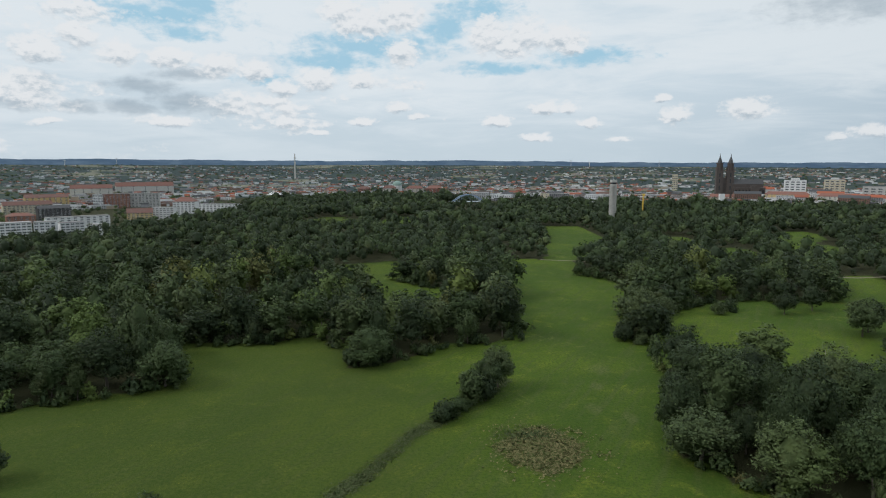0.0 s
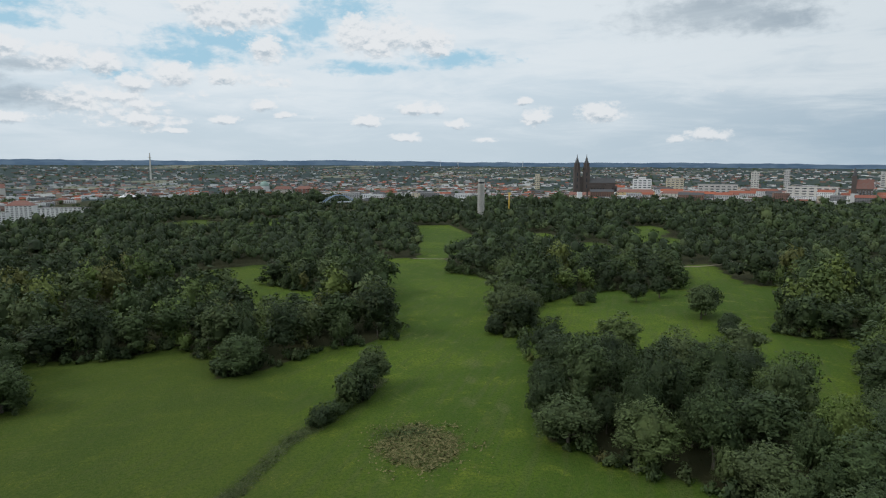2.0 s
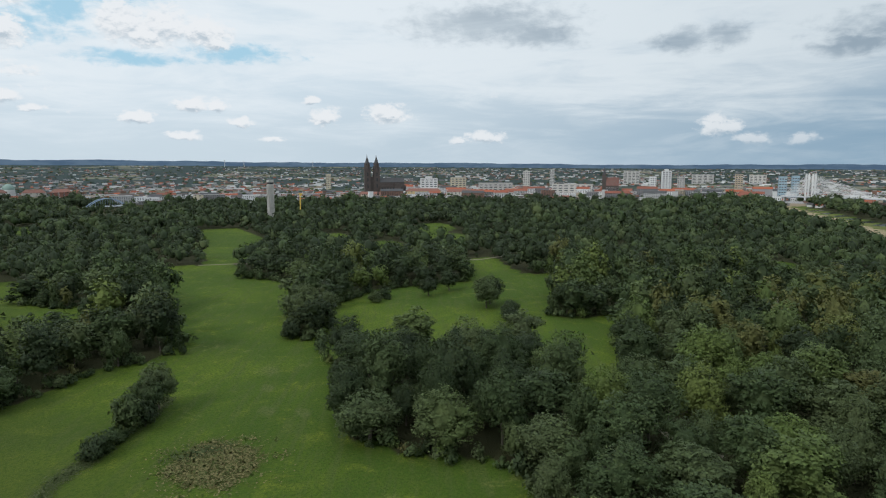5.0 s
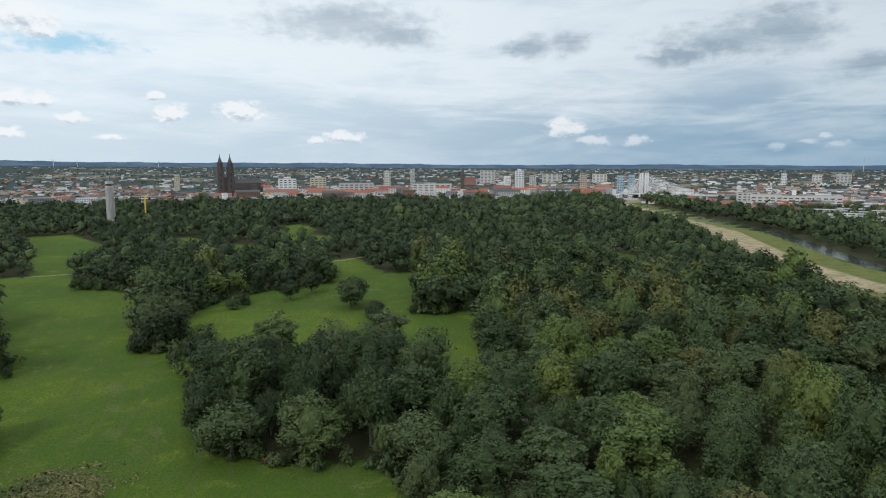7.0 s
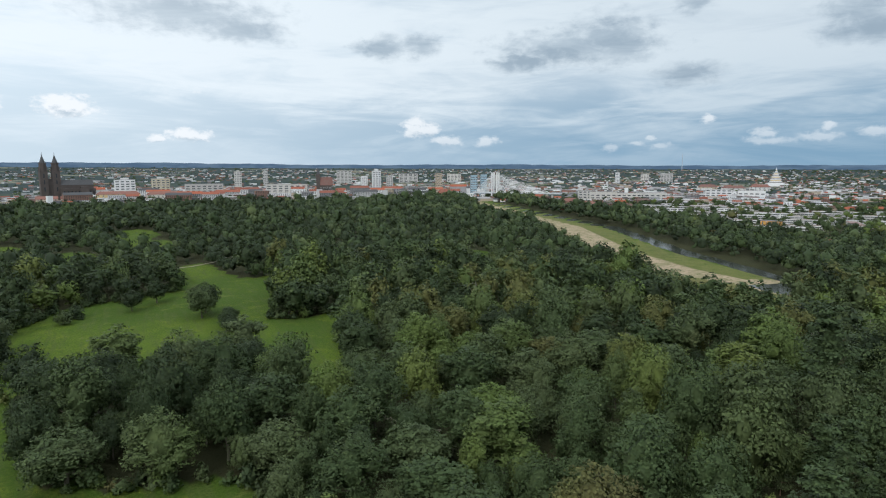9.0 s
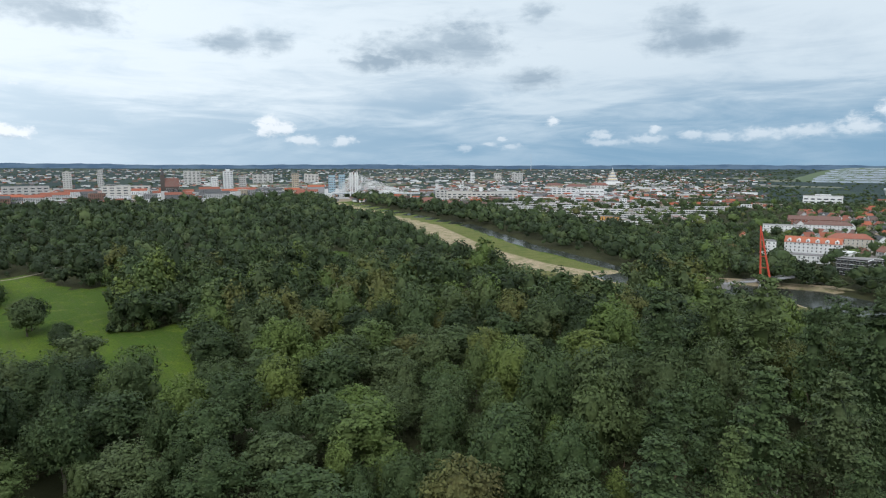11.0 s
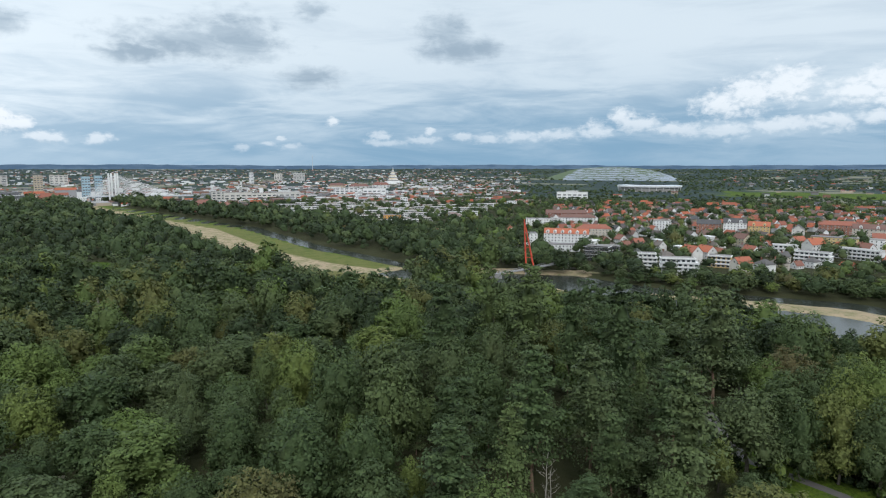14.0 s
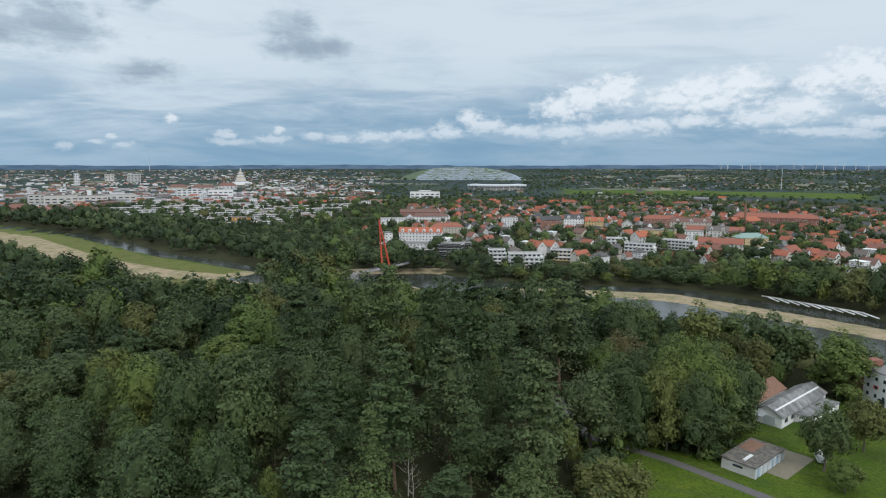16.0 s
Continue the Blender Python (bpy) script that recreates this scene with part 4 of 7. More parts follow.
HERB = material("rough_herbs", lambda n: n.mix(n.add("ShaderNodeNewGeometry").outputs["Random Per Island"], (0.036, 0.056, 0.016), (0.085, 0.098, 0.044)), 0.9, spec=0.1)
STRAW = material("dry_straw", lambda n: n.mix(n.add("ShaderNodeNewGeometry").outputs["Random Per Island"], (0.050, 0.072, 0.018), (0.175, 0.150, 0.070)), 0.9, spec=0.1)
DITCH = [(-47.9, 109.4), (-26.9, 143.5), (-19.9, 154.5), (-9, 179.7), (1, 191.7), (15.9, 213.8), (23.9, 227.9)]


def ditch_places(count):
    spots = []
    for k in range(count):
        u = RNG.uniform(0, len(DITCH) - 1.001)
        a, b = DITCH[int(u)], DITCH[int(u) + 1]
        f = u - int(u)
        spots.append((a[0] + (b[0] - a[0]) * f + RNG.normal(0, 1.5), a[1] + (b[1] - a[1]) * f + RNG.normal(0, 1.5)))
    return spots


blades("ditch_herbs", "dark strip of tall herbs along a shallow ditch", ditch_places(13000), 0.4, 0.22, HERB)
tussocks = []
while len(tussocks) < 7000:
    x, y = float(RNG.uniform(8, 50)), float(RNG.uniform(148, 194))
    edge = math.hypot((x - 27.9) / 13.5, (y - 169.7) / 15.5) + 0.5 * noise.noise(Vector((x * 0.16, y * 0.16, 7.0)))
    if edge < 0.78 or RNG.uniform() < 0.55 * math.exp(-(edge - 0.78) / 0.16):
        tussocks.append((x, y))
blades("rough_grass", "patch of tall dry grass left uncut in the meadow", tussocks, 0.45, 0.30, STRAW)
blades("rough_grass", "dark green nettles round the uncut patch", [(24.9 + 8 * RNG.normal() * 0.6, 178.7 + 4.0 * RNG.normal() * 0.6) for k in range(900)], 0.7, 0.28, HERB)


# ---- building materials ----
def picked(colours, grain=0.6, dirt=0.25, scale=0.35):
    """One of several colours for each object, with faint stains."""
    def shade(n):
        ramp = n.add("ShaderNodeValToRGB", [chance(n)])
        ramp.color_ramp.interpolation = "CONSTANT"
        e = ramp.color_ramp.elements
        e[0].position, e[0].color = 0.0, (*colours[0], 1)
        e[1].position, e[1].color = 1.0 / len(colours) if len(colours) > 1 else 1.0, (*colours[min(1, len(colours) - 1)], 1)
        for i, c in enumerate(colours[2:]):
            e.new((i + 2) / len(colours)).color = (*c, 1)
        p = place(n)
        col = n.mix(n.math("MULTIPLY", n.ramp(n.noise(p, scale, 5), 0.4, 0.75), dirt), ramp.outputs[0], (0.16, 0.15, 0.13))
        return n.mix(n.math("MULTIPLY", n.noise(p, 3.0, 3), grain * 0.3), col, (0.10, 0.09, 0.08))
    return shade


PLASTER = material("house_plaster", picked([(0.56, 0.54, 0.50), (0.52, 0.46, 0.34), (0.62, 0.61, 0.59), (0.44, 0.36, 0.26), (0.56, 0.53, 0.47), (0.48, 0.44, 0.38), (0.62, 0.62, 0.61)]), 0.85)
WHITE = material("white_render", picked([(0.70, 0.70, 0.69), (0.64, 0.64, 0.64)], 0.3, 0.2), 0.8)
CONCRETE = material("pale_concrete", picked([(0.50, 0.49, 0.46), (0.56, 0.54, 0.50), (0.46, 0.45, 0.43)]), 0.85)
BRICK = material("red_brick", picked([(0.26, 0.10, 0.07), (0.22, 0.09, 0.065), (0.29, 0.13, 0.09)], 0.9), 0.9)
OCHRE = material("ochre_render", picked([(0.55, 0.40, 0.18), (0.58, 0.44, 0.22)]), 0.85)
ORANGE = material("orange_render", picked([(0.62, 0.32, 0.08)]), 0.85)
RED_TILE = material("red_roof_tiles", picked([(0.27, 0.085, 0.052), (0.33, 0.095, 0.050), (0.20, 0.080, 0.055), (0.38, 0.105, 0.048), (0.15, 0.075, 0.06)], 0.9, 0.35, 0.5), 0.8)
# red tiles of far buildings, muted in colour to imitate haze
DULL_RED = material("distant_red_roofs", picked([(0.20, 0.085, 0.065), (0.17, 0.08, 0.065), (0.23, 0.10, 0.075)], 0.9, 0.4, 0.2), 0.85)
DARK_TILE = material("dark_roof_tiles", picked([(0.055, 0.055, 0.06), (0.085, 0.08, 0.08), (0.12, 0.10, 0.09)], 0.7), 0.7)
FELT = material("grey_flat_roof", picked([(0.24, 0.23, 0.22), (0.32, 0.31, 0.30), (0.18, 0.17, 0.17)], 0.7), 0.9)
BROWN_FELT = material("brown_flat_roof", picked([(0.20, 0.13, 0.11), (0.24, 0.16, 0.14), (0.27, 0.24, 0.23)], 0.7), 0.9)
GLASS = material("window_glass", lambda n: (0.035, 0.042, 0.05), 0.15, spec=0.6)
BLUE_GLASS = material("blue_glass", lambda n: n.mix(n.noise(place(n), 0.05, 2), (0.22, 0.34, 0.42), (0.34, 0.46, 0.52)), 0.15, spec=0.7)
DARK = material("dark_cladding", lambda n: n.mix(n.noise(place(n), 0.8, 3), (0.03, 0.03, 0.032), (0.055, 0.052, 0.05)), 0.7)
STEEL = material("light_steel", lambda n: n.mix(n.noise(place(n), 0.7, 4), (0.42, 0.46, 0.50), (0.56, 0.59, 0.62)), 0.45, 0.3)
BRIDGE_STEEL = material("bridge_steel", lambda n: n.mix(n.noise(place(n), 0.5, 4), (0.16, 0.15, 0.15), (0.28, 0.28, 0.29)), 0.6)
BLUE_STEEL = material("blue_grey_steel", lambda n: n.mix(n.noise(place(n), 0.4, 3), (0.22, 0.30, 0.42), (0.30, 0.38, 0.50)), 0.5)
RED_PAINT = material("red_steel_paint", lambda n: n.mix(n.noise(place(n), 0.8, 4), (0.42, 0.055, 0.03), (0.52, 0.085, 0.05)), 0.5)
YELLOW = material("yellow_paint", lambda n: n.mix(n.noise(place(n), 0.8, 4), (0.55, 0.36, 0.05), (0.62, 0.42, 0.08)), 0.5)
SANDSTONE = material("dark_sandstone", lambda n: n.mix(n.noise(place(n), 0.15, 5), (0.055, 0.048, 0.046), (0.11, 0.09, 0.08)), 0.9)
SLATE = material("slate_spire", lambda n: n.mix(n.noise(place(n), 0.3, 4), (0.05, 0.05, 0.055), (0.09, 0.09, 0.09)), 0.8)
COPPER = material("green_copper", lambda n: n.mix(n.noise(place(n), 0.3, 4), (0.16, 0.24, 0.21), (0.23, 0.31, 0.27)), 0.6)
ASPHALT = material("park_asphalt", lambda n: n.mix(n.noise(place(n), 0.6, 5, 0.7), (0.075, 0.07, 0.068), (0.13, 0.12, 0.115)), 0.9, bump=lambda n: (n.noise(place(n), 9.0, 3), 0.3, 0.03))
GRAVEL = material("trodden_gravel", lambda n: n.mix(n.noise(place(n), 0.5, 5, 0.7), (0.12, 0.11, 0.07), (0.24, 0.21, 0.16)), 0.95)
CORRUGATED = material("weathered_roof_sheet", lambda n: n.mix(n.ramp(n.noise(n.vec("MULTIPLY", place(n), (0.25, 0.9, 1.0)), 0.6, 5, 0.65), 0.35, 0.7), (0.11, 0.11, 0.108), (0.25, 0.247, 0.24)), 0.7)
MOSSY_FELT = material("mossy_felt_roof", lambda n: n.mix(n.ramp(n.noise(place(n), 0.6, 6, 0.7), 0.35, 0.65), (0.075, 0.07, 0.065), (0.17, 0.15, 0.125)), 0.95)
RUST_ROOF = material("rust_brown_roof", lambda n: n.mix(n.noise(place(n), 0.5, 5), (0.15, 0.085, 0.058), (0.24, 0.135, 0.09)), 0.8)


# ---- building blocks ----
def box(bm, lo, hi, bevel=0.0):
    """A box between two corners, its edges slightly broken."""
    m = Matrix.Translation([(a + b) / 2 for a, b in zip(lo, hi)]) @ Matrix.Diagonal([max(1e-3, b - a) for a, b in zip(lo, hi)] + [1])
    made = bmesh.ops.create_cube(bm, size=1.0, matrix=m)["verts"]
    if bevel:
        bmesh.ops.bevel(bm, geom=list({e for v in made for e in v.link_edges}), offset=bevel, segments=1, affect="EDGES")
    return bm


def boxes(*items):
    bm = bmesh.new()
    for lo, hi in items:
        box(bm, lo, hi)
    return bm


def prism(points, y0, y1):
    """An outline in x and z, drawn out along y."""
    bm = bmesh.new()
    a = [bm.verts.new((x, y0, z)) for x, z in points]
    b = [bm.verts.new((x, y1, z)) for x, z in points]
    bm.faces.new(a)
    bm.faces.new(b[::-1])
    for i in range(len(points)):
        j = (i + 1) % len(points)
        bm.faces.new((a[j], a[i], b[i], b[j]))
    bmesh.ops.recalc_face_normals(bm, faces=bm.faces)
    return bm


def gable_roof(w, d, z, rise, over=0.4, thick=0.25):
    """A pitched roof whose ridge runs along x, over a house w wide and d deep."""
    h, k = d / 2 + over, rise / (d / 2)
    e = z - over * k
    bm = prism([(-h, e), (0, z + rise), (h, e), (h, e + thick), (0, z + rise + thick), (-h, e + thick)], -w / 2 - over, w / 2 + over)
    bmesh.ops.rotate(bm, verts=bm.verts, cent=(0, 0, 0), matrix=Matrix.Rotation(radians(90), 3, "Z"))
    return bm


def hip_roof(w, d, z, rise, over=0.4):
    bm = bmesh.new()
    a, b, r = w / 2 + over, d / 2 + over, max(0.3, (w - d) / 2)
    low = [bm.verts.new((x, y, z - 0.15)) for x, y in ((-a, -b), (a, -b), (a, b), (-a, b))]
    eave = [bm.verts.new((x, y, z + 0.1)) for x, y in ((-a, -b), (a, -b), (a, b), (-a, b))]
    top = [bm.verts.new((-r, 0, z + rise)), bm.verts.new((r, 0, z + rise))]
    bm.faces.new(low[::-1])
    for i in range(4):
        bm.faces.new((low[i], low[(i + 1) % 4], eave[(i + 1) % 4], eave[i]))
    bm.faces.new((eave[0], eave[1], top[1], top[0]))
    bm.faces.new((eave[1], eave[2], top[1]))
    bm.faces.new((eave[2], eave[3], top[0], top[1]))
    bm.faces.new((eave[3], eave[0], top[0]))
    return bm


def house_walls(w, d, z, rise, gable):
    """Walls of a house, its gable ends drawn up under the roof."""
    if gable:
        bm = prism([(-d / 2, -0.5), (d / 2, -0.5), (d / 2, z), (0, z + rise), (-d / 2, z)], -w / 2, w / 2)
        bmesh.ops.rotate(bm, verts=bm.verts, cent=(0, 0, 0), matrix=Matrix.Rotation(radians(90), 3, "Z"))
        return bm
    return boxes(((-w / 2, -d / 2, -0.5), (w / 2, d / 2, z)))


def window_mesh(w, h, panes=1):
    """A window with a proud pale frame round dark glass, facing minus y."""
    co = [(-w / 2, 0.02, 0), (w / 2, 0.02, 0), (w / 2, 0.02, h), (-w / 2, 0.02, h), (-w / 2, -0.07, 0), (w / 2, -0.07, 0), (w / 2, -0.07, h), (-w / 2, -0.07, h)]
    faces, slots = [(4, 5, 6, 7), (0, 1, 5, 4), (1, 2, 6, 5), (2, 3, 7, 6), (3, 0, 4, 7)], [0] * 5
    for k in range(panes):
        x0, x1, n_ = -w / 2 + w * k / panes + 0.13, -w / 2 + w * (k + 1) / panes - 0.13, len(co)
        co += [(x0, -0.09, 0.14), (x1, -0.09, 0.14), (x1, -0.09, h - 0.12), (x0, -0.09, h - 0.12)]
        faces.append((n_, n_ + 1, n_ + 2, n_ + 3))
        slots.append(1)
    me = bpy.data.meshes.new("window")
    me.from_pydata(co, [], faces)
    me.materials.append(WHITE)
    me.materials.append(GLASS)
    me.polygons.foreach_set("material_index", slots)
    return me


WINDOW, TALL_WINDOW, WIDE_WINDOW = window_mesh(1.3, 1.5), window_mesh(1.5, 2.1), window_mesh(2.4, 1.7)


def windows(root, w, d, floors, bays, storey=2.8, mesh=None, sides=(0, 2), base=0.0):
    """Windows on the long sides (0 front, 2 back) and ends (1, 3), each an object."""
    for side in sides:
        span, out = (w, d) if side % 2 == 0 else (d, w)
        count = bays if side % 2 == 0 else max(1, int(bays * d / w))
        for f in range(floors):
            for b in range(count):
                along_ = (b + 0.5) / count * span - span / 2
                part("window", mesh or WINDOW, None, root, at=pose(0, 0, 0, 0, 0, 90 * side) @ pose(along_, -out / 2 - 0.01, base + f * storey + 0.9))


def house(w, d, floors, rise, roof, walls, tiles, chimney=True, bays=3, label="", group="houses of the river suburb", name="house", mesh=None):
    """A dwelling house with pitched, hipped or flat roof."""
    root = tagged(new(name), label, "house", group)
    z = floors * 2.8 + 0.4
    part("wall", house_walls(w, d, z, rise, roof == "gable"), walls, root)
    if roof == "gable":
        part("roof", gable_roof(w, d, z, rise), tiles, root)
    elif roof == "hip":
        part("roof", hip_roof(w, d, z, rise), tiles, root)
    else:
        part("roof", boxes(((-w / 2 - 0.3, -d / 2 - 0.3, z), (w / 2 + 0.3, d / 2 + 0.3, z + 0.35))), tiles, root)
        if rise:
            part("penthouse", boxes(((-w / 2 + 1.5, -d / 2 + 2.5, z + 0.35), (w / 2 - 2.5, d / 2 - 0.5, z + 3.0)), ((-w / 2 + 1.0, -d / 2 + 2.0, z + 3.0), (w / 2 - 2.0, d / 2, z + 3.3))), walls, root)
    if chimney and roof != "flat":
        part("chimney", boxes(((w * 0.2, 0.5, z + rise * 0.4), (w * 0.2 + 0.7, 1.2, z + rise + 1.0))), BRICK, root)
    windows(root, w, d, floors, bays, mesh=mesh, sides=(0, 2))
    for side in (1, 3):
        part("window", WINDOW, None, root, at=pose(0, 0, 0, 0, 0, 90 * side) @ pose(1.5, -w / 2 - 0.01, 1.0))
        if roof == "gable":
            part("window", WINDOW, None, root, at=pose(0, 0, 0, 0, 0, 90 * side) @ pose(0, -w / 2 - 0.01, z + 0.3))
    return root


def facing(az, d, z=0.0, turn=0.0):
    """A pose at a bearing whose minus y side looks back to the middle of the park."""
    p = bearing(az, d, z)
    return pose(p.x, p.y, p.z, 0, 0, -az + turn)


# ---- foot bridge with the red pylon ----
def rod(bm, a, b, r0, r1=None, sides=6):
    a, b = Vector(a), Vector(b)
    u = (b - a).orthogonal().normalized()
    v = (b - a).normalized().cross(u)
    rings = []
    for p, r in ((a, r0), (b, r0 if r1 is None else r1)):
        rings.append([bm.verts.new(p + (u * math.cos(6.2832 * k / sides) + v * math.sin(6.2832 * k / sides)) * r) for k in range(sides)])
    for k in range(sides):
        bm.faces.new((rings[0][k], rings[0][(k + 1) % sides], rings[1][(k + 1) % sides], rings[1][k]))
    bm.faces.new(rings[0][::-1])
    bm.faces.new(rings[1])
    return bm


LEFT_FOOT, RIGHT_FOOT = Vector((446.6, -54.9, 5.4)), Vector((445.9, -60.6, 5.4))


def foot_bridge():
    root = tagged(new("foot_bridge"), "steel foot bridge hung from a tall red pylon", "bridge")
    root.matrix_basis = Matrix.Rotation(radians(1.26), 4, "Z")
    a, mid_, b = Vector((429, -24, 4.6)), Vector((448, -58, 6.2)), Vector((486, -92, 6.0))
    bm = bmesh.new()
    for p, q in ((a, mid_), (mid_, b)):
        u = (q - p).normalized()
        s = Vector((-u.y, u.x, 0)) * 1.9
        for lo in (-0.5,):
            vs = [bm.verts.new(v + Vector((0, 0, dz))) for dz in (lo, 0.0) for v in (p - s, q - s, q + s, p + s)]
            for f in ((3, 2, 1, 0), (4, 5, 6, 7), (0, 1, 5, 4), (1, 2, 6, 5), (2, 3, 7, 6), (3, 0, 4, 7)):
                bm.faces.new([vs[i] for i in f])
    part("deck", bm, BRIDGE_STEEL, root)
    for side in (-1, 1):
        bm = bmesh.new()
        for p, q in ((a, mid_), (mid_, b)):
            u = (q - p).normalized()
            s = Vector((-u.y, u.x, 0)) * 1.9 * side
            rod(bm, p + s + Vector((0, 0, 1.2)), q + s + Vector((0, 0, 1.2)), 0.09)
            rod(bm, p + s + Vector((0, 0, 0.65)), q + s + Vector((0, 0, 0.65)), 0.05)
            count = int((q - p).length / 2.2)
            for k in range(count + 1):
                f = p.lerp(q, k / count) + s
                rod(bm, f, f + Vector((0, 0, 1.2)), 0.06)
        part("railing", bm, BRIDGE_STEEL, root)
    part("side_panel", boxes(((427.5, -36, 2.2), (428.0, -23, 5.4))), BRIDGE_STEEL, root)
    top = Vector((447.0, -53.0, 41.6))
    for s, foot in ((-1, LEFT_FOOT), (1, RIGHT_FOOT)):
        part("pylon_leg", rod(bmesh.new(), foot, top, 0.7, 0.35, 8), RED_PAINT, root)
    bm = bmesh.new()
    for k in (0.25, 0.45, 0.62, 0.76):
        p, q = LEFT_FOOT.lerp(top, k), RIGHT_FOOT.lerp(top, k)
        rod(bm, p, q, 0.2)
    part("pylon_strut", bm, RED_PAINT, root)
    for k in range(6):
        for p, q in ((a, mid_), (b, mid_)):
            end = p.lerp(q, k / 7.0)
            part("stay", rod(bmesh.new(), end, top.lerp(Vector((447, -57, 6)), 0.04 + 0.05 * k), 0.035, sides=5), DARK, root)
    bm = boxes(((446.5, -61.0, -3.5), (450.5, -54.5, 3.2)))
    for s in (-1, 1):
        rod(bm, (448.5, -58 + 1.0 * s, 2.5), (448.5, -58 + 6.0 * s, 6.0), 0.9)
    part("pier", bm, CONCRETE, root)
    part("abutment", boxes(((482, -98, -1), (491, -88, 5.6))), CONCRETE, root)


foot_bridge()


# ---- yard and halls by the park road ----
def strip(name, line, widths, z, mat, label, category, lift=0.04):
    """A made way along a line."""
    bm = bmesh.new()
    pts = [Vector((*p, 0)) for p in line]
    rows = []
    for i, p in enumerate(pts):
        u = (pts[min(i + 1, len(pts) - 1)] - pts[max(i - 1, 0)]).normalized()
        s = Vector((-u.y, u.x, 0)) * (widths[i] if isinstance(widths, (list, tuple)) else widths) / 2
        rows.append([bm.verts.new((q.x, q.y, z + h)) for q, h in ((p - s * 1.02, -0.05), (p - s, lift), (p + s, lift), (p + s * 1.02, -0.05))])
    for a, b in zip(rows, rows[1:]):
        for i in range(3):
            bm.faces.new((a[i], a[i + 1], b[i + 1], b[i]))
    bmesh.ops.recalc_face_normals(bm, faces=bm.faces)
    for f in bm.faces:
        if f.normal.z < 0:
            f.normal_flip()
    return tagged(part(name, bm, mat), label, category, kind="structure")


strip("road", [(199.8, -79.6), (181.7, -79.5), (171.6, -76.8), (165.6, -77.4), (158.8, -83.5), (147, -92.8), (132.2, -101.2), (116.5, -109.6), (85, -124.5)], [4, 7, 5, 3.2, 3.0, 3.0, 3.2, 3.2, 3.2], 0.0, ASPHALT, "narrow grey asphalt park road between lawns", "road")
strip("yard", [(135.7, -114.1), (144.2, -129.9)], 0.0 + 9.0, 0.0, GRAVEL, "bare gravel yard before the garages", "yard", 0.05)
strip("path", [(83, 530.9), (118.6, 521.1), (148.3, 523.2), (187.8, 531.3)], 2.4, 0.0, GRAVEL, "pale footpath across the meadow", "path")
strip("path", [(272.2, 447.7), (297, 442.9), (326.6, 449.1), (356, 473.1)], 3.0, 0.0, GRAVEL, "pale footpath across the meadow", "path")
strip("path", [(150.1, 102.8), (146, 114.8), (151.9, 128.9)], 2.2, 0.0, GRAVEL, "footpath under the trees", "path")


def garage():
    root = tagged(new("garage_row"), "low flat-roofed row of garages with pale blue doors", "garage")
    ang = math.degrees(math.atan2(-15.5, 7.9))
    root.matrix_basis = pose(133.3, -108.4, 0, 0, 0, ang + 1.7)
    part("wall", boxes(((0, 0.25, -0.3), (17.4, 9.0, 2.9))), CONCRETE, root)
    part("roof", boxes(((-0.25, -0.1, 2.9), (17.65, 9.25, 3.2))), MOSSY_FELT, root)
    part("roof_light", boxes(((2.0, 3.6, 3.2), (6.5, 4.4, 3.38))), WHITE, root)
    part("rust_patch", boxes(((8.5, 4.5, 3.2), (16.0, 8.6, 3.23))), RUST_ROOF, root, "reddish moss on the roof")
    part("side_window", boxes(((-0.06, 3.4, 1.6), (0.02, 6.0, 2.2))), GLASS, root)
    for k in range(6):
        x = 0.15 + k * 2.88
        door = part("garage_door", boxes(((x + 0.12, 0.1, 0.0), (x + 2.7, 0.24, 2.4))), material("blue_door", picked([(0.36, 0.46, 0.55), (0.50, 0.54, 0.56), (0.40, 0.50, 0.58)])) if k == 0 else bpy.data.materials["blue_door"], root)
        part("door_seam", boxes(((x + 1.38, 0.05, 0.0), (x + 1.44, 0.12, 2.4))), DARK, door)
        part("post", boxes(((x - 0.1, 0.0, 0.0), (x + 0.12, 0.26, 2.9))), WHITE, root)
    part("post", boxes(((17.28, 0.0, 0.0), (17.5, 0.26, 2.9))), WHITE, root)


garage()


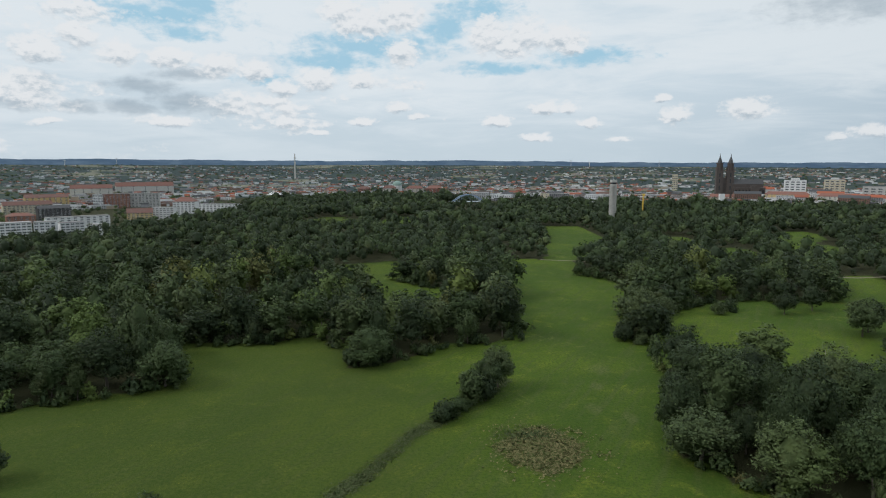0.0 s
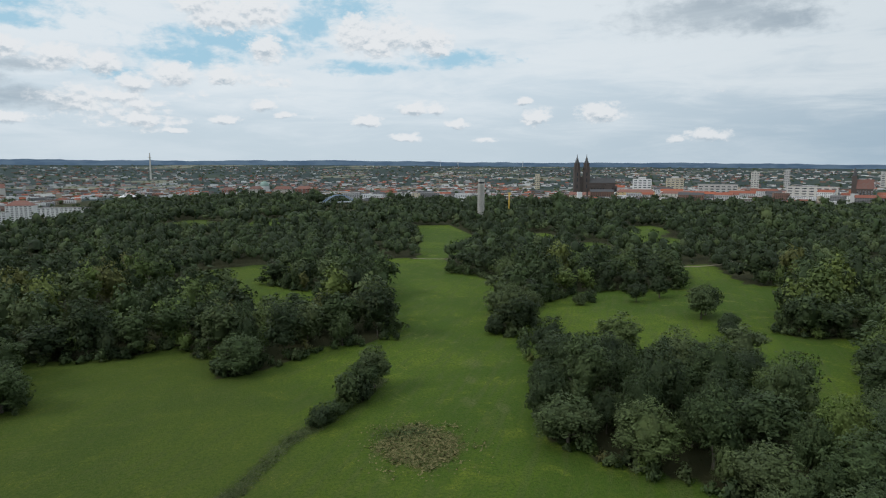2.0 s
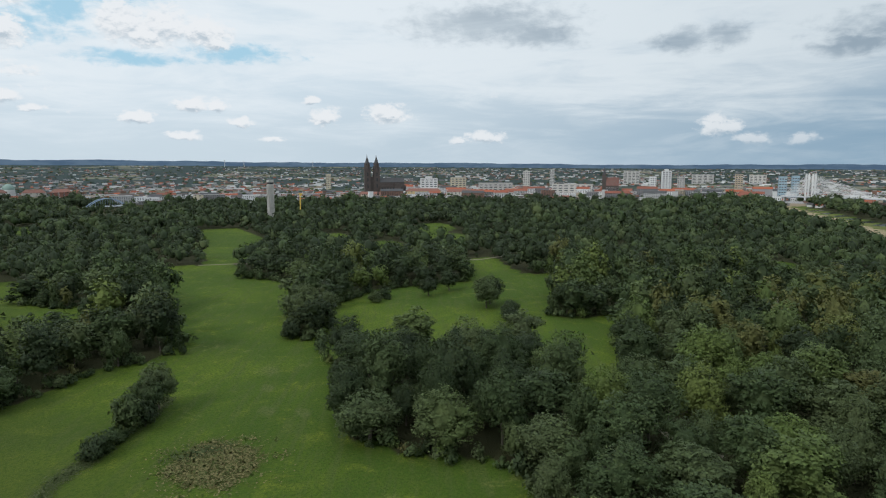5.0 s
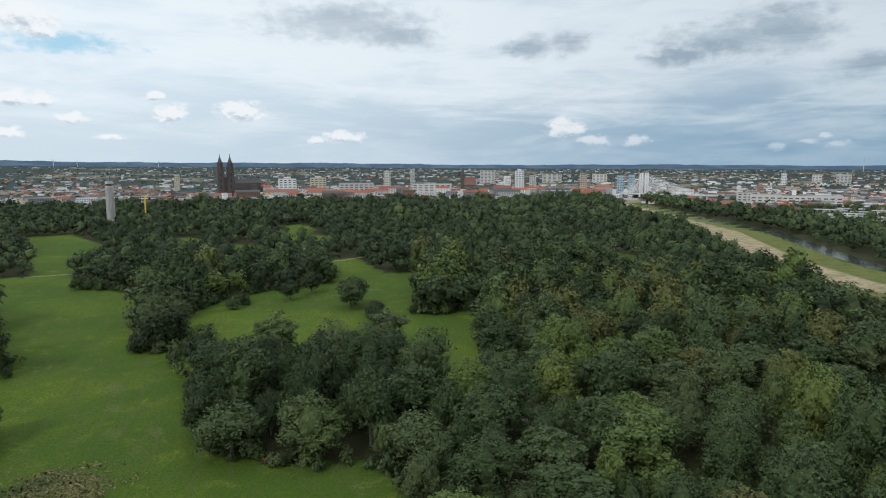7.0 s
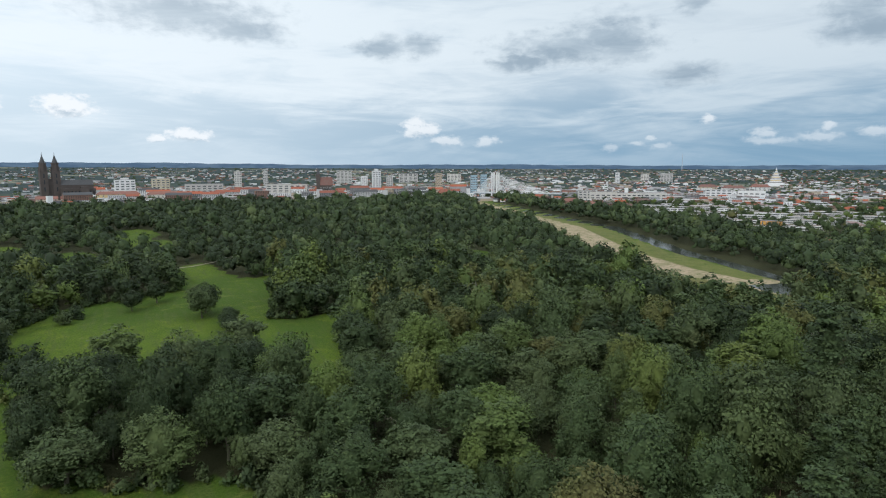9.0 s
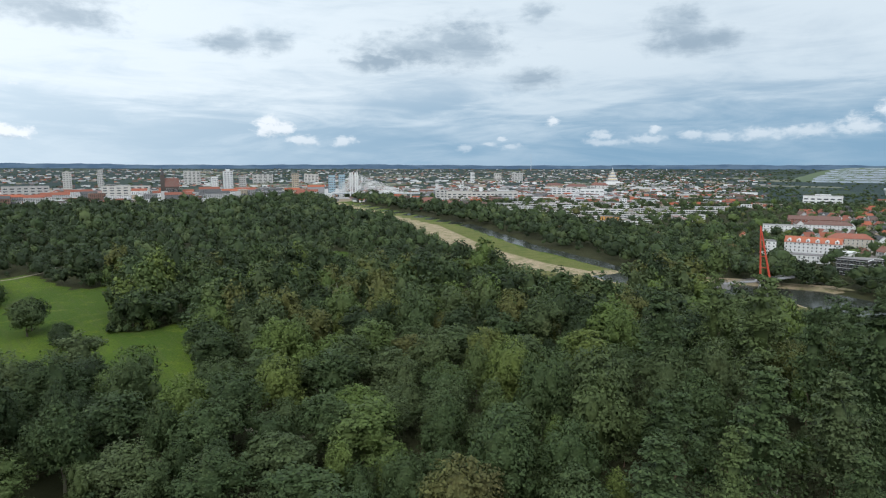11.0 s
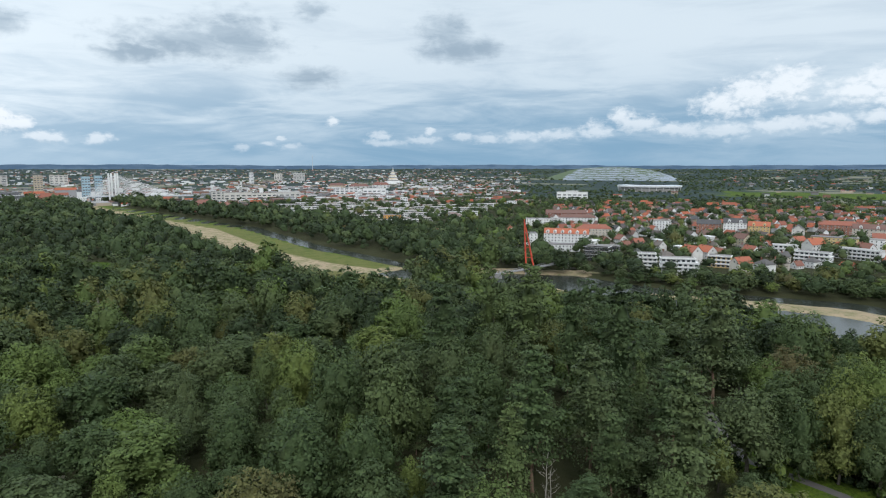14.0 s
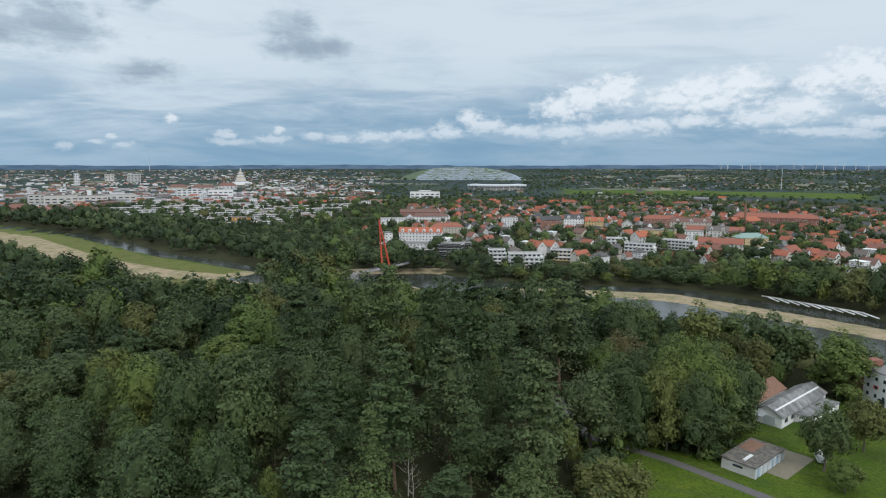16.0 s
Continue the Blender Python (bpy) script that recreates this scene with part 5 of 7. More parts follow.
def hall():
    root = tagged(new("storage_hall"), "long low hall with weathered grey sheet roof", "hall")
    root.matrix_basis = pose(159.5, -137.5, 0, 0, 0, math.degrees(math.atan2(-31.0, 15.3)) + 1.7)
    part("wall", house_walls(34.0, 9.0, 3.6, 2.4, True), WHITE, root, at=pose(17, 4.5, 0))
    part("roof", gable_roof(34.0, 9.0, 3.6, 2.4, 0.5, 0.2), CORRUGATED, root, at=pose(17, 4.5, 0))
    part("skylight", boxes(((0.5, -0.28, 0.0), (33.5, 0.28, 0.08))), WHITE, root, "pale light strip on the roof", at=pose(0, 2.3, 5.0, 28, 0, 0))
    part("door", boxes(((-0.08, 2.0, 0.0), (0.0, 5.5, 3.0))), STEEL, root)
    part("canopy", boxes(((-2.2, 5.0, 2.7), (0.0, 9.0, 2.9))), STEEL, root)
    for k in range(7):
        part("window", WIDE_WINDOW, None, root, at=pose(3.0 + k * 4.6, -0.02, 1.2))
    back = tagged(new("storage_shed"), "shed with a rust-brown pitched roof behind the hall", "shed")
    back.matrix_basis = root.matrix_basis @ pose(16, 14.3, 0)
    part("wall", house_walls(20.0, 9.0, 4.2, 2.8, True), PLASTER, back)
    part("roof", gable_roof(20.0, 9.0, 4.2, 2.8), RUST_ROOF, back)
    lean_to = tagged(new("lean_to"), "grey lean-to along the side of the hall", "shed")
    lean_to.matrix_basis = pose(159.5, -137.5, 0, 0, 0, math.degrees(math.atan2(-31.0, 15.3)) + 1.7)
    part("wall", boxes(((9, -5.5, -0.3), (30, -0.2, 2.6))), WHITE, lean_to)
    part("roof", boxes(((8.7, -5.8, 2.6), (30.3, -0.1, 2.8))), CORRUGATED, lean_to)


hall()


def white_block():
    root = tagged(new("boat_house"), "white rendered house of four storeys with a brick stair tower", "house")
    root.matrix_basis = pose(176.1, -183, 0, 0, 0, 178)
    part("wall", boxes(((0, 0, -0.3), (24, 11, 11.0))), WHITE, root)
    part("roof", boxes(((-0.2, -0.2, 11.0), (24.2, 11.2, 11.3))), FELT, root)
    part("stair_tower", boxes(((-3.2, 1.0, -0.3), (0.0, 7.0, 13.4))), BRICK, root)
    for f in range(3):
        for k in range(7):
            part("window", WINDOW, None, root, at=pose(2.0 + k * 3.2, -0.02, 2.2 + f * 2.9))
    part("sign_panel", boxes(((4.2, -0.1, 5.4), (6.0, -0.02, 6.5))), RED_PAINT, root)
    part("arch_door", boxes(((6.5, -0.1, 0.0), (9.0, -0.02, 2.6))), GLASS, root)


white_block()


def trailer():
    root = tagged(new("caravan"), "small white caravan parked under a tree", "caravan")
    root.matrix_basis = pose(138.8, -132.5, 0, 0, 0, -30)
    bm = bmesh.new()
    box(bm, (-2.4, -1.05, 0.5), (2.4, 1.05, 2.5), 0.3)
    part("body", bm, WHITE, root)
    part("window", boxes(((-1.8, -1.08, 1.4), (-0.4, -1.0, 2.0)), ((0.3, -1.08, 1.4), (1.7, -1.0, 2.0))), GLASS, root)
    for s in (-1, 1):
        part("wheel", rod(bmesh.new(), (0, s * 0.95, 0.34), (0, s * 1.1, 0.34), 0.34, sides=12), DARK, root)
    part("drawbar", rod(bmesh.new(), (2.3, 0, 0.5), (3.6, 0, 0.45), 0.06), STEEL, root)


trailer()
tank = tagged(new("garden_tank"), "white cylindrical tank lying on a lawn", "tank")
tank.matrix_basis = pose(227.4, -133.8, 0.0, 0, 0, 20)
part("shell", rod(bmesh.new(), (-2.2, 0, 1.3), (2.2, 0, 1.3), 1.0, sides=14), WHITE, tank)
part("cradle", boxes(((-1.6, -0.8, 0), (-1.3, 0.8, 0.7)), ((1.3, -0.8, 0), (1.6, 0.8, 0.7))), CONCRETE, tank)

# moorings on the far bank
for i in range(10):
    jetty = tagged(new("jetty"), "narrow white landing stage at the river bank", "jetty", "landing stages")
    jetty.matrix_basis = pose(330 - 5.2 * i, -268 - 2.4 * i, 0, 0, 0, 168)
    part("planks", boxes(((0, -0.55, 0.2), (13, 0.55, 0.5))), WHITE, jetty)
    for k in range(3):
        part("pile", rod(bmesh.new(), (2 + 5 * k, 0, -3.2), (2 + 5 * k, 0, 0.2), 0.16), DARK, jetty)
walkway = tagged(new("walkway"), "pale gangway that joins the landing stages", "jetty")
walkway.matrix_basis = pose(334, -267, 0, 0, 0, math.degrees(math.atan2(-2.4, -5.2)))
part("planks", boxes(((0, -1.0, 0.1), (56, 1.0, 0.45))), CONCRETE, walkway)
for k in range(6):
    part("pile", rod(bmesh.new(), (2 + 10 * k, 0, -3.2), (2 + 10 * k, 0, 0.1), 0.2), DARK, walkway)


# ---- the suburb beyond the river ----
def flat_villa(w, d, floors, label, walls, terraces=0.0):
    """A flat-roofed block of flats with balcony bands, stepped back at the top."""
    root = tagged(new("apartment_house"), label, "house", "flat-roofed houses by the river")
    z = 0.0
    for f in range(floors):
        back = terraces * max(0, f - floors + 2)
        part("storey", boxes(((-w / 2, -d / 2 + back, z - (0.5 if f == 0 else 0)), (w / 2 - back, d / 2, z + 2.75))), walls, root)
        part("slab", boxes(((-w / 2 - 0.4, -d / 2 + back - 1.2, z + 2.75), (w / 2 - back + 0.4, d / 2 + 0.3, z + 3.0))), WHITE, root)
        part("parapet", boxes(((-w / 2 - 0.4, -d / 2 + back - 1.2, z + 3.0), (w / 2 - back + 0.4, -d / 2 + back - 1.05, z + 3.9))), WHITE if walls is not DARK else DARK, root)
        for b in range(max(3, int(w / 3.4))):
            n_ = max(3, int(w / 3.4))
            part("window", WIDE_WINDOW, None, root, at=pose((b + 0.5) / n_ * (w - back) - w / 2, -d / 2 + back - 0.01, z + 0.7))
        for b in range(max(2, int(d / 4))):
            n_ = max(2, int(d / 4))
            part("window", WIDE_WINDOW, None, root, at=pose(0, 0, 0, 0, 0, -90) @ pose((b + 0.5) / n_ * d - d / 2, -w / 2 - 0.01, z + 0.7))
        z += 3.0
    part("roof", boxes(((-w / 2 + 0.3, -d / 2 + terraces + 0.3, z), (w / 2 - terraces - 0.3, d / 2 - 0.3, z + 0.3))), FELT, root)
    return root


for (az, d, w, deep, floors, walls, terr, turn, label) in (
        (102.1, 545, 20, 14, 4, DARK, 0.0, -14, "dark clad four-storey block with white balcony slabs"),
        (108.9, 492, 26, 14, 4, WHITE, 2.0, 8, "white stepped apartment house with long balconies"),
        (106.3, 512, 14, 12, 4, CONCRETE, 1.0, 4, "pale grey apartment house with balconies"),
        (103.0, 575, 18, 12, 3, DARK, 0.0, 5, "dark clad house with flat roof and terraces"),
        (112.1, 540, 17, 12, 3, OCHRE, 0.0, -6, "sand-coloured villa with flat roof"),
        (110.1, 640, 24, 12, 2, WHITE, 1.5, 10, "low white villa with flat roofs"),
        (118.9, 600, 26, 13, 3, WHITE, 1.0, -12, "white flat-roofed terrace of flats"),
        (116.9, 640, 20, 12, 3, WHITE, 1.0, 6, "white flat-roofed villa with terraces"),
        (121.9, 640, 34, 12, 3, WHITE, 0.0, -20, "long white flat-roofed terrace")):
    flat_villa(w, deep, floors, label, walls, terr).matrix_basis = facing(az, d, 0, turn)


def terrace(w, d, floors, walls, tiles, label, bays, dormers=0, roof="gable", rise=4.5, storey=2.9, name="apartment_house", group="long apartment houses", ends=True, mesh=None, base=0.4):
    """A long house with window rows and dormers."""
    root = tagged(new(name), label, "building", group)
    z = floors * storey + base
    part("wall", house_walls(w, d, z, rise, roof == "gable"), walls, root)
    if roof == "gable":
        part("roof", gable_roof(w, d, z, rise), tiles, root)
    elif roof == "hip":
        part("roof", hip_roof(w, d, z, rise), tiles, root)
    else:
        part("roof", boxes(((-w / 2 - 0.2, -d / 2 - 0.2, z), (w / 2 + 0.2, d / 2 + 0.2, z + 0.5))), tiles, root)
    windows(root, w, d, floors, bays, storey, mesh, (0, 3) if ends else (0,), base=base - 0.3)
    for k in range(dormers):
        x = (k + 0.5) / dormers * w - w / 2
        dormer = part("dormer", prism([(x - 1.6, z + 0.2), (x + 1.6, z + 0.2), (x + 1.6, z + 2.2), (x, z + 3.4), (x - 1.6, z + 2.2)], -d / 2 + 0.1, -d / 2 + 3.5), walls, root)
        part("window", WINDOW, None, dormer, at=pose(x, -d / 2 + 0.08, z + 0.6))
    return root


LONG = [
    # bearing, distance, width, depth, floors, walls, roof, bays, dormers, kind of roof, turn, label
    (99.3, 645, 44, 12, 4, WHITE, RED_TILE, 13, 6, "gable", -6, "white four-storey apartment house with red dormered roof"),
    (98.6, 600, 40, 12, 2, WHITE, FELT, 12, 0, "flat", -4, "low white flat-roofed annexe in two storeys"),
    (96.1, 640, 12, 12, 4, WHITE, FELT, 3, 0, "flat", 10, "white end block with a flat roof"),
    (101.7, 700, 36, 12, 4, PLASTER, RED_TILE, 10, 0, "hip", 8, "cream apartment house with a steep red roof"),
    (97.2, 850, 46, 12, 3, WHITE, FELT, 12, 0, "flat", 2, "white flat-roofed apartment block"),
    (100.2, 880, 50, 12, 3, WHITE, RED_TILE, 12, 0, "hip", 3, "white block with red hipped roof"),
    (99.2, 960, 60, 12, 3, BRICK, RED_TILE, 14, 0, "gable", 4, "long brick house with a red tiled roof"),
    (107.4, 790, 20, 12, 5, WHITE, FELT, 6, 0, "flat", 0, "plain white five-storey block"),
    (111.1, 800, 26, 12, 4, BRICK, DARK_TILE, 7, 0, "gable", 0, "red brick town house row"),
    (113.1, 795, 24, 12, 5, WHITE, DARK_TILE, 7, 2, "gable", 0, "tall white town house with dormers"),
    (114.9, 795, 22, 12, 4, OCHRE, RED_TILE, 6, 2, "gable", 0, "ochre town house with gabled dormers"),
    (117.7, 770, 16, 12, 4, PLASTER, DARK_TILE, 4, 0, "gable", 90, "white gable-fronted town house"),
    (120.4, 850, 40, 12, 4, BRICK, RED_TILE, 11, 0, "hip", 4, "brick apartment row with red hipped roof"),
    (122.9, 820, 46, 12, 4, PLASTER, RED_TILE, 12, 3, "gable", 4, "pale plastered apartment row with a red roof"),
    (120.2, 730, 40, 12, 3, OCHRE, FELT, 11, 0, "flat", -6, "yellow plastered apartment block"),
    (123.2, 700, 18, 12, 4, WHITE, FELT, 5, 0, "flat", 0, "white cube-like block with a flat roof"),
    (125, 720, 22, 12, 4, CONCRETE, DARK_TILE, 6, 2, "gable", 0, "grey plastered house with dormers"),
    (127.5, 690, 30, 14, 3, OCHRE, COPPER, 8, 0, "hip", 30, "ochre corner house with a grey-green roof"),
    (125.3, 655, 40, 12, 2, PLASTER, RED_TILE, 11, 0, "gable", -6, "long low house with a red roof"),
    (124.8, 780, 60, 12, 2, BRICK, RED_TILE, 15, 0, "gable", 2, "long low brick house with orange roof"),
]
for az, d, w, deep, floors, walls, tiles, bays, dormers, roof, turn, label in LONG:
    terrace(w, deep, floors, walls, tiles, label, bays, dormers, roof).matrix_basis = facing(az, d, 0, turn)

# brick works with its chimney
works = terrace(96, 16, 4, BRICK, RED_TILE, "long red brick works with an orange tiled roof", 26, 0, "hip", 5.5, 3.4, "brick_works", "works", ends=False, mesh=TALL_WINDOW)
works.matrix_basis = facing(129.20, 905, 0, 4)
wing = terrace(46, 15, 3, BRICK, RED_TILE, "brick wing of the works under a tiled roof", 12, 0, "gable", 5.0, 3.2, "brick_works", "works", ends=False)
wing.matrix_basis = facing(126.93, 880, 0, 50)
stack = tagged(new("brick_chimney"), "tall round red brick works chimney", "chimney")
stack.matrix_basis = facing(127.03, 860)
part("shaft", rod(bmesh.new(), (0, 0, -0.5), (0, 0, 32), 2.0, 1.2, 16), BRICK, stack)
part("rim", rod(bmesh.new(), (0, 0, 32), (0, 0, 33.2), 1.5, 1.5, 16), BRICK, stack)

# detached houses along the streets
PROTO = [
    house(11, 10, 2, 4.6, "gable", PLASTER, RED_TILE, label="plastered house with a steep red tiled roof"),
    house(13, 10, 2, 4.8, "gable", WHITE, RED_TILE, label="white house with a red tiled roof"),
    house(10, 9, 2, 4.4, "gable", PLASTER, DARK_TILE, label="plastered house with a dark tiled roof"),
    house(12, 11, 2, 4.0, "hip", PLASTER, DARK_TILE, label="villa with a hipped dark tiled roof"),
    house(12, 11, 2, 4.0, "hip", WHITE, DARK_TILE, label="white villa with a dark hipped roof"),
    house(14, 11, 2, 3.0, "flat", WHITE, FELT, label="modern white house with flat roof and penthouse"),
    house(16, 11, 3, 5.0, "gable", PLASTER, RED_TILE, bays=4, label="three-storey plastered house with red roof"),
    house(9, 8, 1, 4.2, "gable", WHITE, RED_TILE, label="small white house with steep red roof"),
    house(12, 10, 2, 4.6, "gable", BRICK, RED_TILE, label="brick house with a red tiled roof"),
]
SPOTS = []
taken = [(bearing(az, d), w / 2 + 7) for az, d, w, *rest in LONG] + [(bearing(az, d), 18) for az, d in ((102.1, 545), (108.9, 492), (106.3, 512), (103.0, 575), (112.1, 540), (110.1, 640), (118.9, 600), (116.9, 640), (121.9, 640), (127, 860))]
taken += [(bearing(az, 905), 14) for az in (125.9, 126.9, 127.9, 128.9, 129.9, 130.9, 131.9, 132.7)]
rng = np.random.default_rng(5)
for row in range(60):
    for col in range(60):
        # streets run slantwise to the river
        u, v = row * 29.0 - 900 + rng.uniform(-3, 3), col * 17.5 - 560 + rng.uniform(-2.5, 2.5)
        ang = radians(22)
        x, y = 560 + u * math.cos(ang) - v * math.sin(ang), -420 + u * math.sin(ang) + v * math.cos(ang)
        d_, az_ = math.hypot(x, y), math.degrees(math.atan2(x, y))
        if not 98.0 < az_ < 146 or d_ > 1180:
            continue
        inland = -float(river(np.array([x]), np.array([y]))[0][0])
        if inland < np.interp(az_, [96.7, 102.6, 114.5, 118.4, 138.2], [180, 90, 70, 105, 85]) or rng.uniform() < 0.33:
            continue
        if any((Vector((x, y, 0)) - p).length < r + 6 for p, r in taken):
            continue
        SPOTS.append((d_, x, y, math.degrees(ang) + rng.choice([0, 90, 0]) + rng.uniform(-5, 5)))
SPOTS.sort()
single_houses = SPOTS[:90]
for i, (d_, x, y, turn) in enumerate(single_houses):
    proto = PROTO[i] if i < len(PROTO) else PROTO[int(rng.integers(0, len(PROTO)))]
    m = pose(x, y, 0, 0, 0, turn)
    if i < len(PROTO):
        proto.matrix_basis = m
        proto.scale = (0.86, 0.86, 0.86)
    else:
        made = copy_thing(proto, m)
        k = float(rng.uniform(0.80, 1.05))
        made.scale = (k, k, k)


# ---- joined houses of the further town ----
class Town:
    """Collects walls and roofs of many small buildings in one mesh."""

    def __init__(self):
        self.heap, self.tone, self.kind = Heap(), [], []

    def add(self, x, y, z, w, d, h, rise, turn, wall_tone, roof_tone):
        c, s = math.cos(turn), math.sin(turn)
        a, b = w / 2, d / 2
        if rise > 0:
            co = [(-a, -b, -2), (a, -b, -2), (a, b, -2), (-a, b, -2), (-a, -b, h), (a, -b, h), (a, b, h), (-a, b, h), (-a, 0, h + rise), (a, 0, h + rise)]
            walls = [(0, 1, 5), (0, 5, 4), (1, 2, 6), (1, 6, 5), (2, 3, 7), (2, 7, 6), (3, 0, 4), (3, 4, 7), (5, 6, 9), (7, 4, 8)]
            o = 0.6
            roof = [(-a - o, -b - o, h - o * 0.8), (a + o, -b - o, h - o * 0.8), (a + o, 0, h + rise + 0.2), (-a - o, 0, h + rise + 0.2), (-a - o, b + o, h - o * 0.8), (a + o, b + o, h - o * 0.8)]
            tops = [(0, 1, 2), (0, 2, 3), (3, 2, 5), (3, 5, 4)]
        else:
            co = [(-a, -b, -2), (a, -b, -2), (a, b, -2), (-a, b, -2), (-a, -b, h), (a, -b, h), (a, b, h), (-a, b, h)]
            walls = [(0, 1, 5), (0, 5, 4), (1, 2, 6), (1, 6, 5), (2, 3, 7), (2, 7, 6), (3, 0, 4), (3, 4, 7)]
            roof = [(-a, -b, h + 0.1), (a, -b, h + 0.1), (a, b, h + 0.1), (-a, b, h + 0.1)]
            tops = [(0, 1, 2), (0, 2, 3)]
        for pts, tri, tone, kind in ((co, walls, wall_tone, 0), (roof, tops, roof_tone, 1 if rise > 0 else 2)):
            p = np.array(pts, float)
            self.heap.put(np.stack([p[:, 0] * c - p[:, 1] * s + x, p[:, 0] * s + p[:, 1] * c + y, p[:, 2] + z], -1), np.array(tri))
            self.tone.append(np.full(len(p), tone))
            self.kind += [kind] * len(tri)
        # rows of windows as sunk dark bands
        floors = int(h / 3.0)
        if floors >= 2 and w > 14 and math.hypot(x, y) < 1750:
            for f in range(floors):
                z0 = f * 3.0 + 1.0
                count = max(3, int(w / 4))
                for k in range(count):
                    x0 = (k + 0.25) / count * w - a
                    p = np.array([(x0, -b - 0.08, z0), (x0 + w / count * 0.5, -b - 0.08, z0), (x0 + w / count * 0.5, -b - 0.08, z0 + 1.5), (x0, -b - 0.08, z0 + 1.5)])
                    self.heap.put(np.stack([p[:, 0] * c - p[:, 1] * s + x, p[:, 0] * s + p[:, 1] * c + y, p[:, 2] + z], -1), np.array([(0, 1, 2), (0, 2, 3)]))
                    self.tone.append(np.zeros(4))
                    self.kind += [3, 3]

    def build(self, name, label):
        me = fast_mesh(name, *self.heap.arrays(), {"tone": np.concatenate(self.tone)})
        for m in (TOWN_WALL, TOWN_ROOF, TOWN_FLAT, GLASS):
            me.materials.append(m)
        me.polygons.foreach_set("material_index", np.array(self.kind, np.int32))
        tagged(new(name, me), label, "buildings", kind="stuff")


def toned(colours):
    def shade(n):
        ramp = n.add("ShaderNodeValToRGB", [attribute(n, "tone")])
        ramp.color_ramp.interpolation = "CONSTANT"
        e = ramp.color_ramp.elements
        e[0].position, e[0].color = 0.0, (*colours[0], 1)
        e[1].position, e[1].color = 1.0 / len(colours), (*colours[1], 1)
        for i, c in enumerate(colours[2:]):
            e.new((i + 2) / len(colours)).color = (*c, 1)
        return n.mix(n.math("MULTIPLY", n.noise(place(n), 0.12, 5), 0.25), ramp.outputs[0], (0.16, 0.15, 0.14))
    return shade


TOWN_WALL = material("town_walls", toned([(0.46, 0.46, 0.46), (0.64, 0.64, 0.64), (0.38, 0.32, 0.24), (0.20, 0.20, 0.205), (0.32, 0.32, 0.33), (0.74, 0.75, 0.75), (0.20, 0.11, 0.08)]), 0.9)
TOWN_ROOF = material("town_roofs", toned([(0.21, 0.066, 0.040), (0.085, 0.070, 0.065), (0.32, 0.085, 0.038), (0.060, 0.063, 0.068), (0.26, 0.075, 0.040), (0.13, 0.075, 0.060), (0.050, 0.052, 0.056)]), 0.85)
TOWN_FLAT = material("town_flat_roofs", toned([(0.24, 0.24, 0.25), (0.42, 0.42, 0.43), (0.16, 0.158, 0.16), (0.56, 0.57, 0.58)]), 0.9)

town = Town()
for d_, x, y, turn in SPOTS[90:]:
    town.add(x, y, 0, rng.uniform(8.5, 13), rng.uniform(7.5, 9.5), rng.uniform(4.5, 7), rng.uniform(3.2, 4.4), radians(turn), rng.choice([0.2, 0.8, 0.05, 0.35]), rng.choice([0.05, 0.35, 0.65, 0.2, 0.5, 0.8]))
town.build("suburb_houses", "red-roofed houses of the suburb further from the river")


def ground_z(x, y):
    return float(height(np.array([x]), np.array([y]))[0])


city = Town()
for k in range(15000):
    az_ = float(rng.uniform(-42, 142))
    d_ = float(1250 + 3450 * rng.uniform() ** 1.35)
    if d_ < np.interp(az_, [-41.5, -29.6, -20.7, -16.8, -2, 3, 19.7, 59.2, 67.1, 73, 94.8, 140.2], [1250, 1300, 1350, 1720, 1680, 1420, 1400, 1420, 1300, 1180, 1300, 1180]):
        continue
    if 95 < az_ < 142 and (d_ > 1320 and rng.uniform() < (0.95 if d_ < 2350 else 0.72)) or 96 < az_ < 112 and d_ > 1900:
        continue
    p = bearing(az_, d_)
    if noise.noise(Vector((p.x * 0.003, p.y * 0.003, 3.0))) < -0.12 and rng.uniform() < 0.8:
        continue
    if -float(river(np.array([p.x]), np.array([p.y]))[0][0]) < 60 and az_ > 66:
        continue
    f = float(np.interp(d_, [1300, 2000, 3600, 4700], [0.62, 0.45, 0.28, 0.24]))
    turn = radians(-az_ + rng.choice([0, 15, -20, 0]) + rng.uniform(-6, 6))
    big = rng.uniform() * (0.5 if az_ > 95 else 1.0)
    z = ground_z(p.x, p.y)
    if big < 0.45:
        city.add(p.x, p.y, z, f * rng.uniform(14, 40), f * rng.uniform(10, 13), f * rng.uniform(6, 12), f * rng.uniform(4, 6), turn, rng.uniform(), rng.uniform(0, 0.99))
    elif big < 0.985:
        city.add(p.x, p.y, z, f * rng.uniform(30, 90), f * rng.uniform(11, 15), f * rng.uniform(8, 16), 0, turn, rng.uniform(), rng.uniform(0, 0.99))
    else:
        city.add(p.x, p.y, z, f * rng.uniform(14, 24), f * 14, f * rng.uniform(24, 36), 0, turn, rng.uniform(), rng.uniform(0, 0.99))
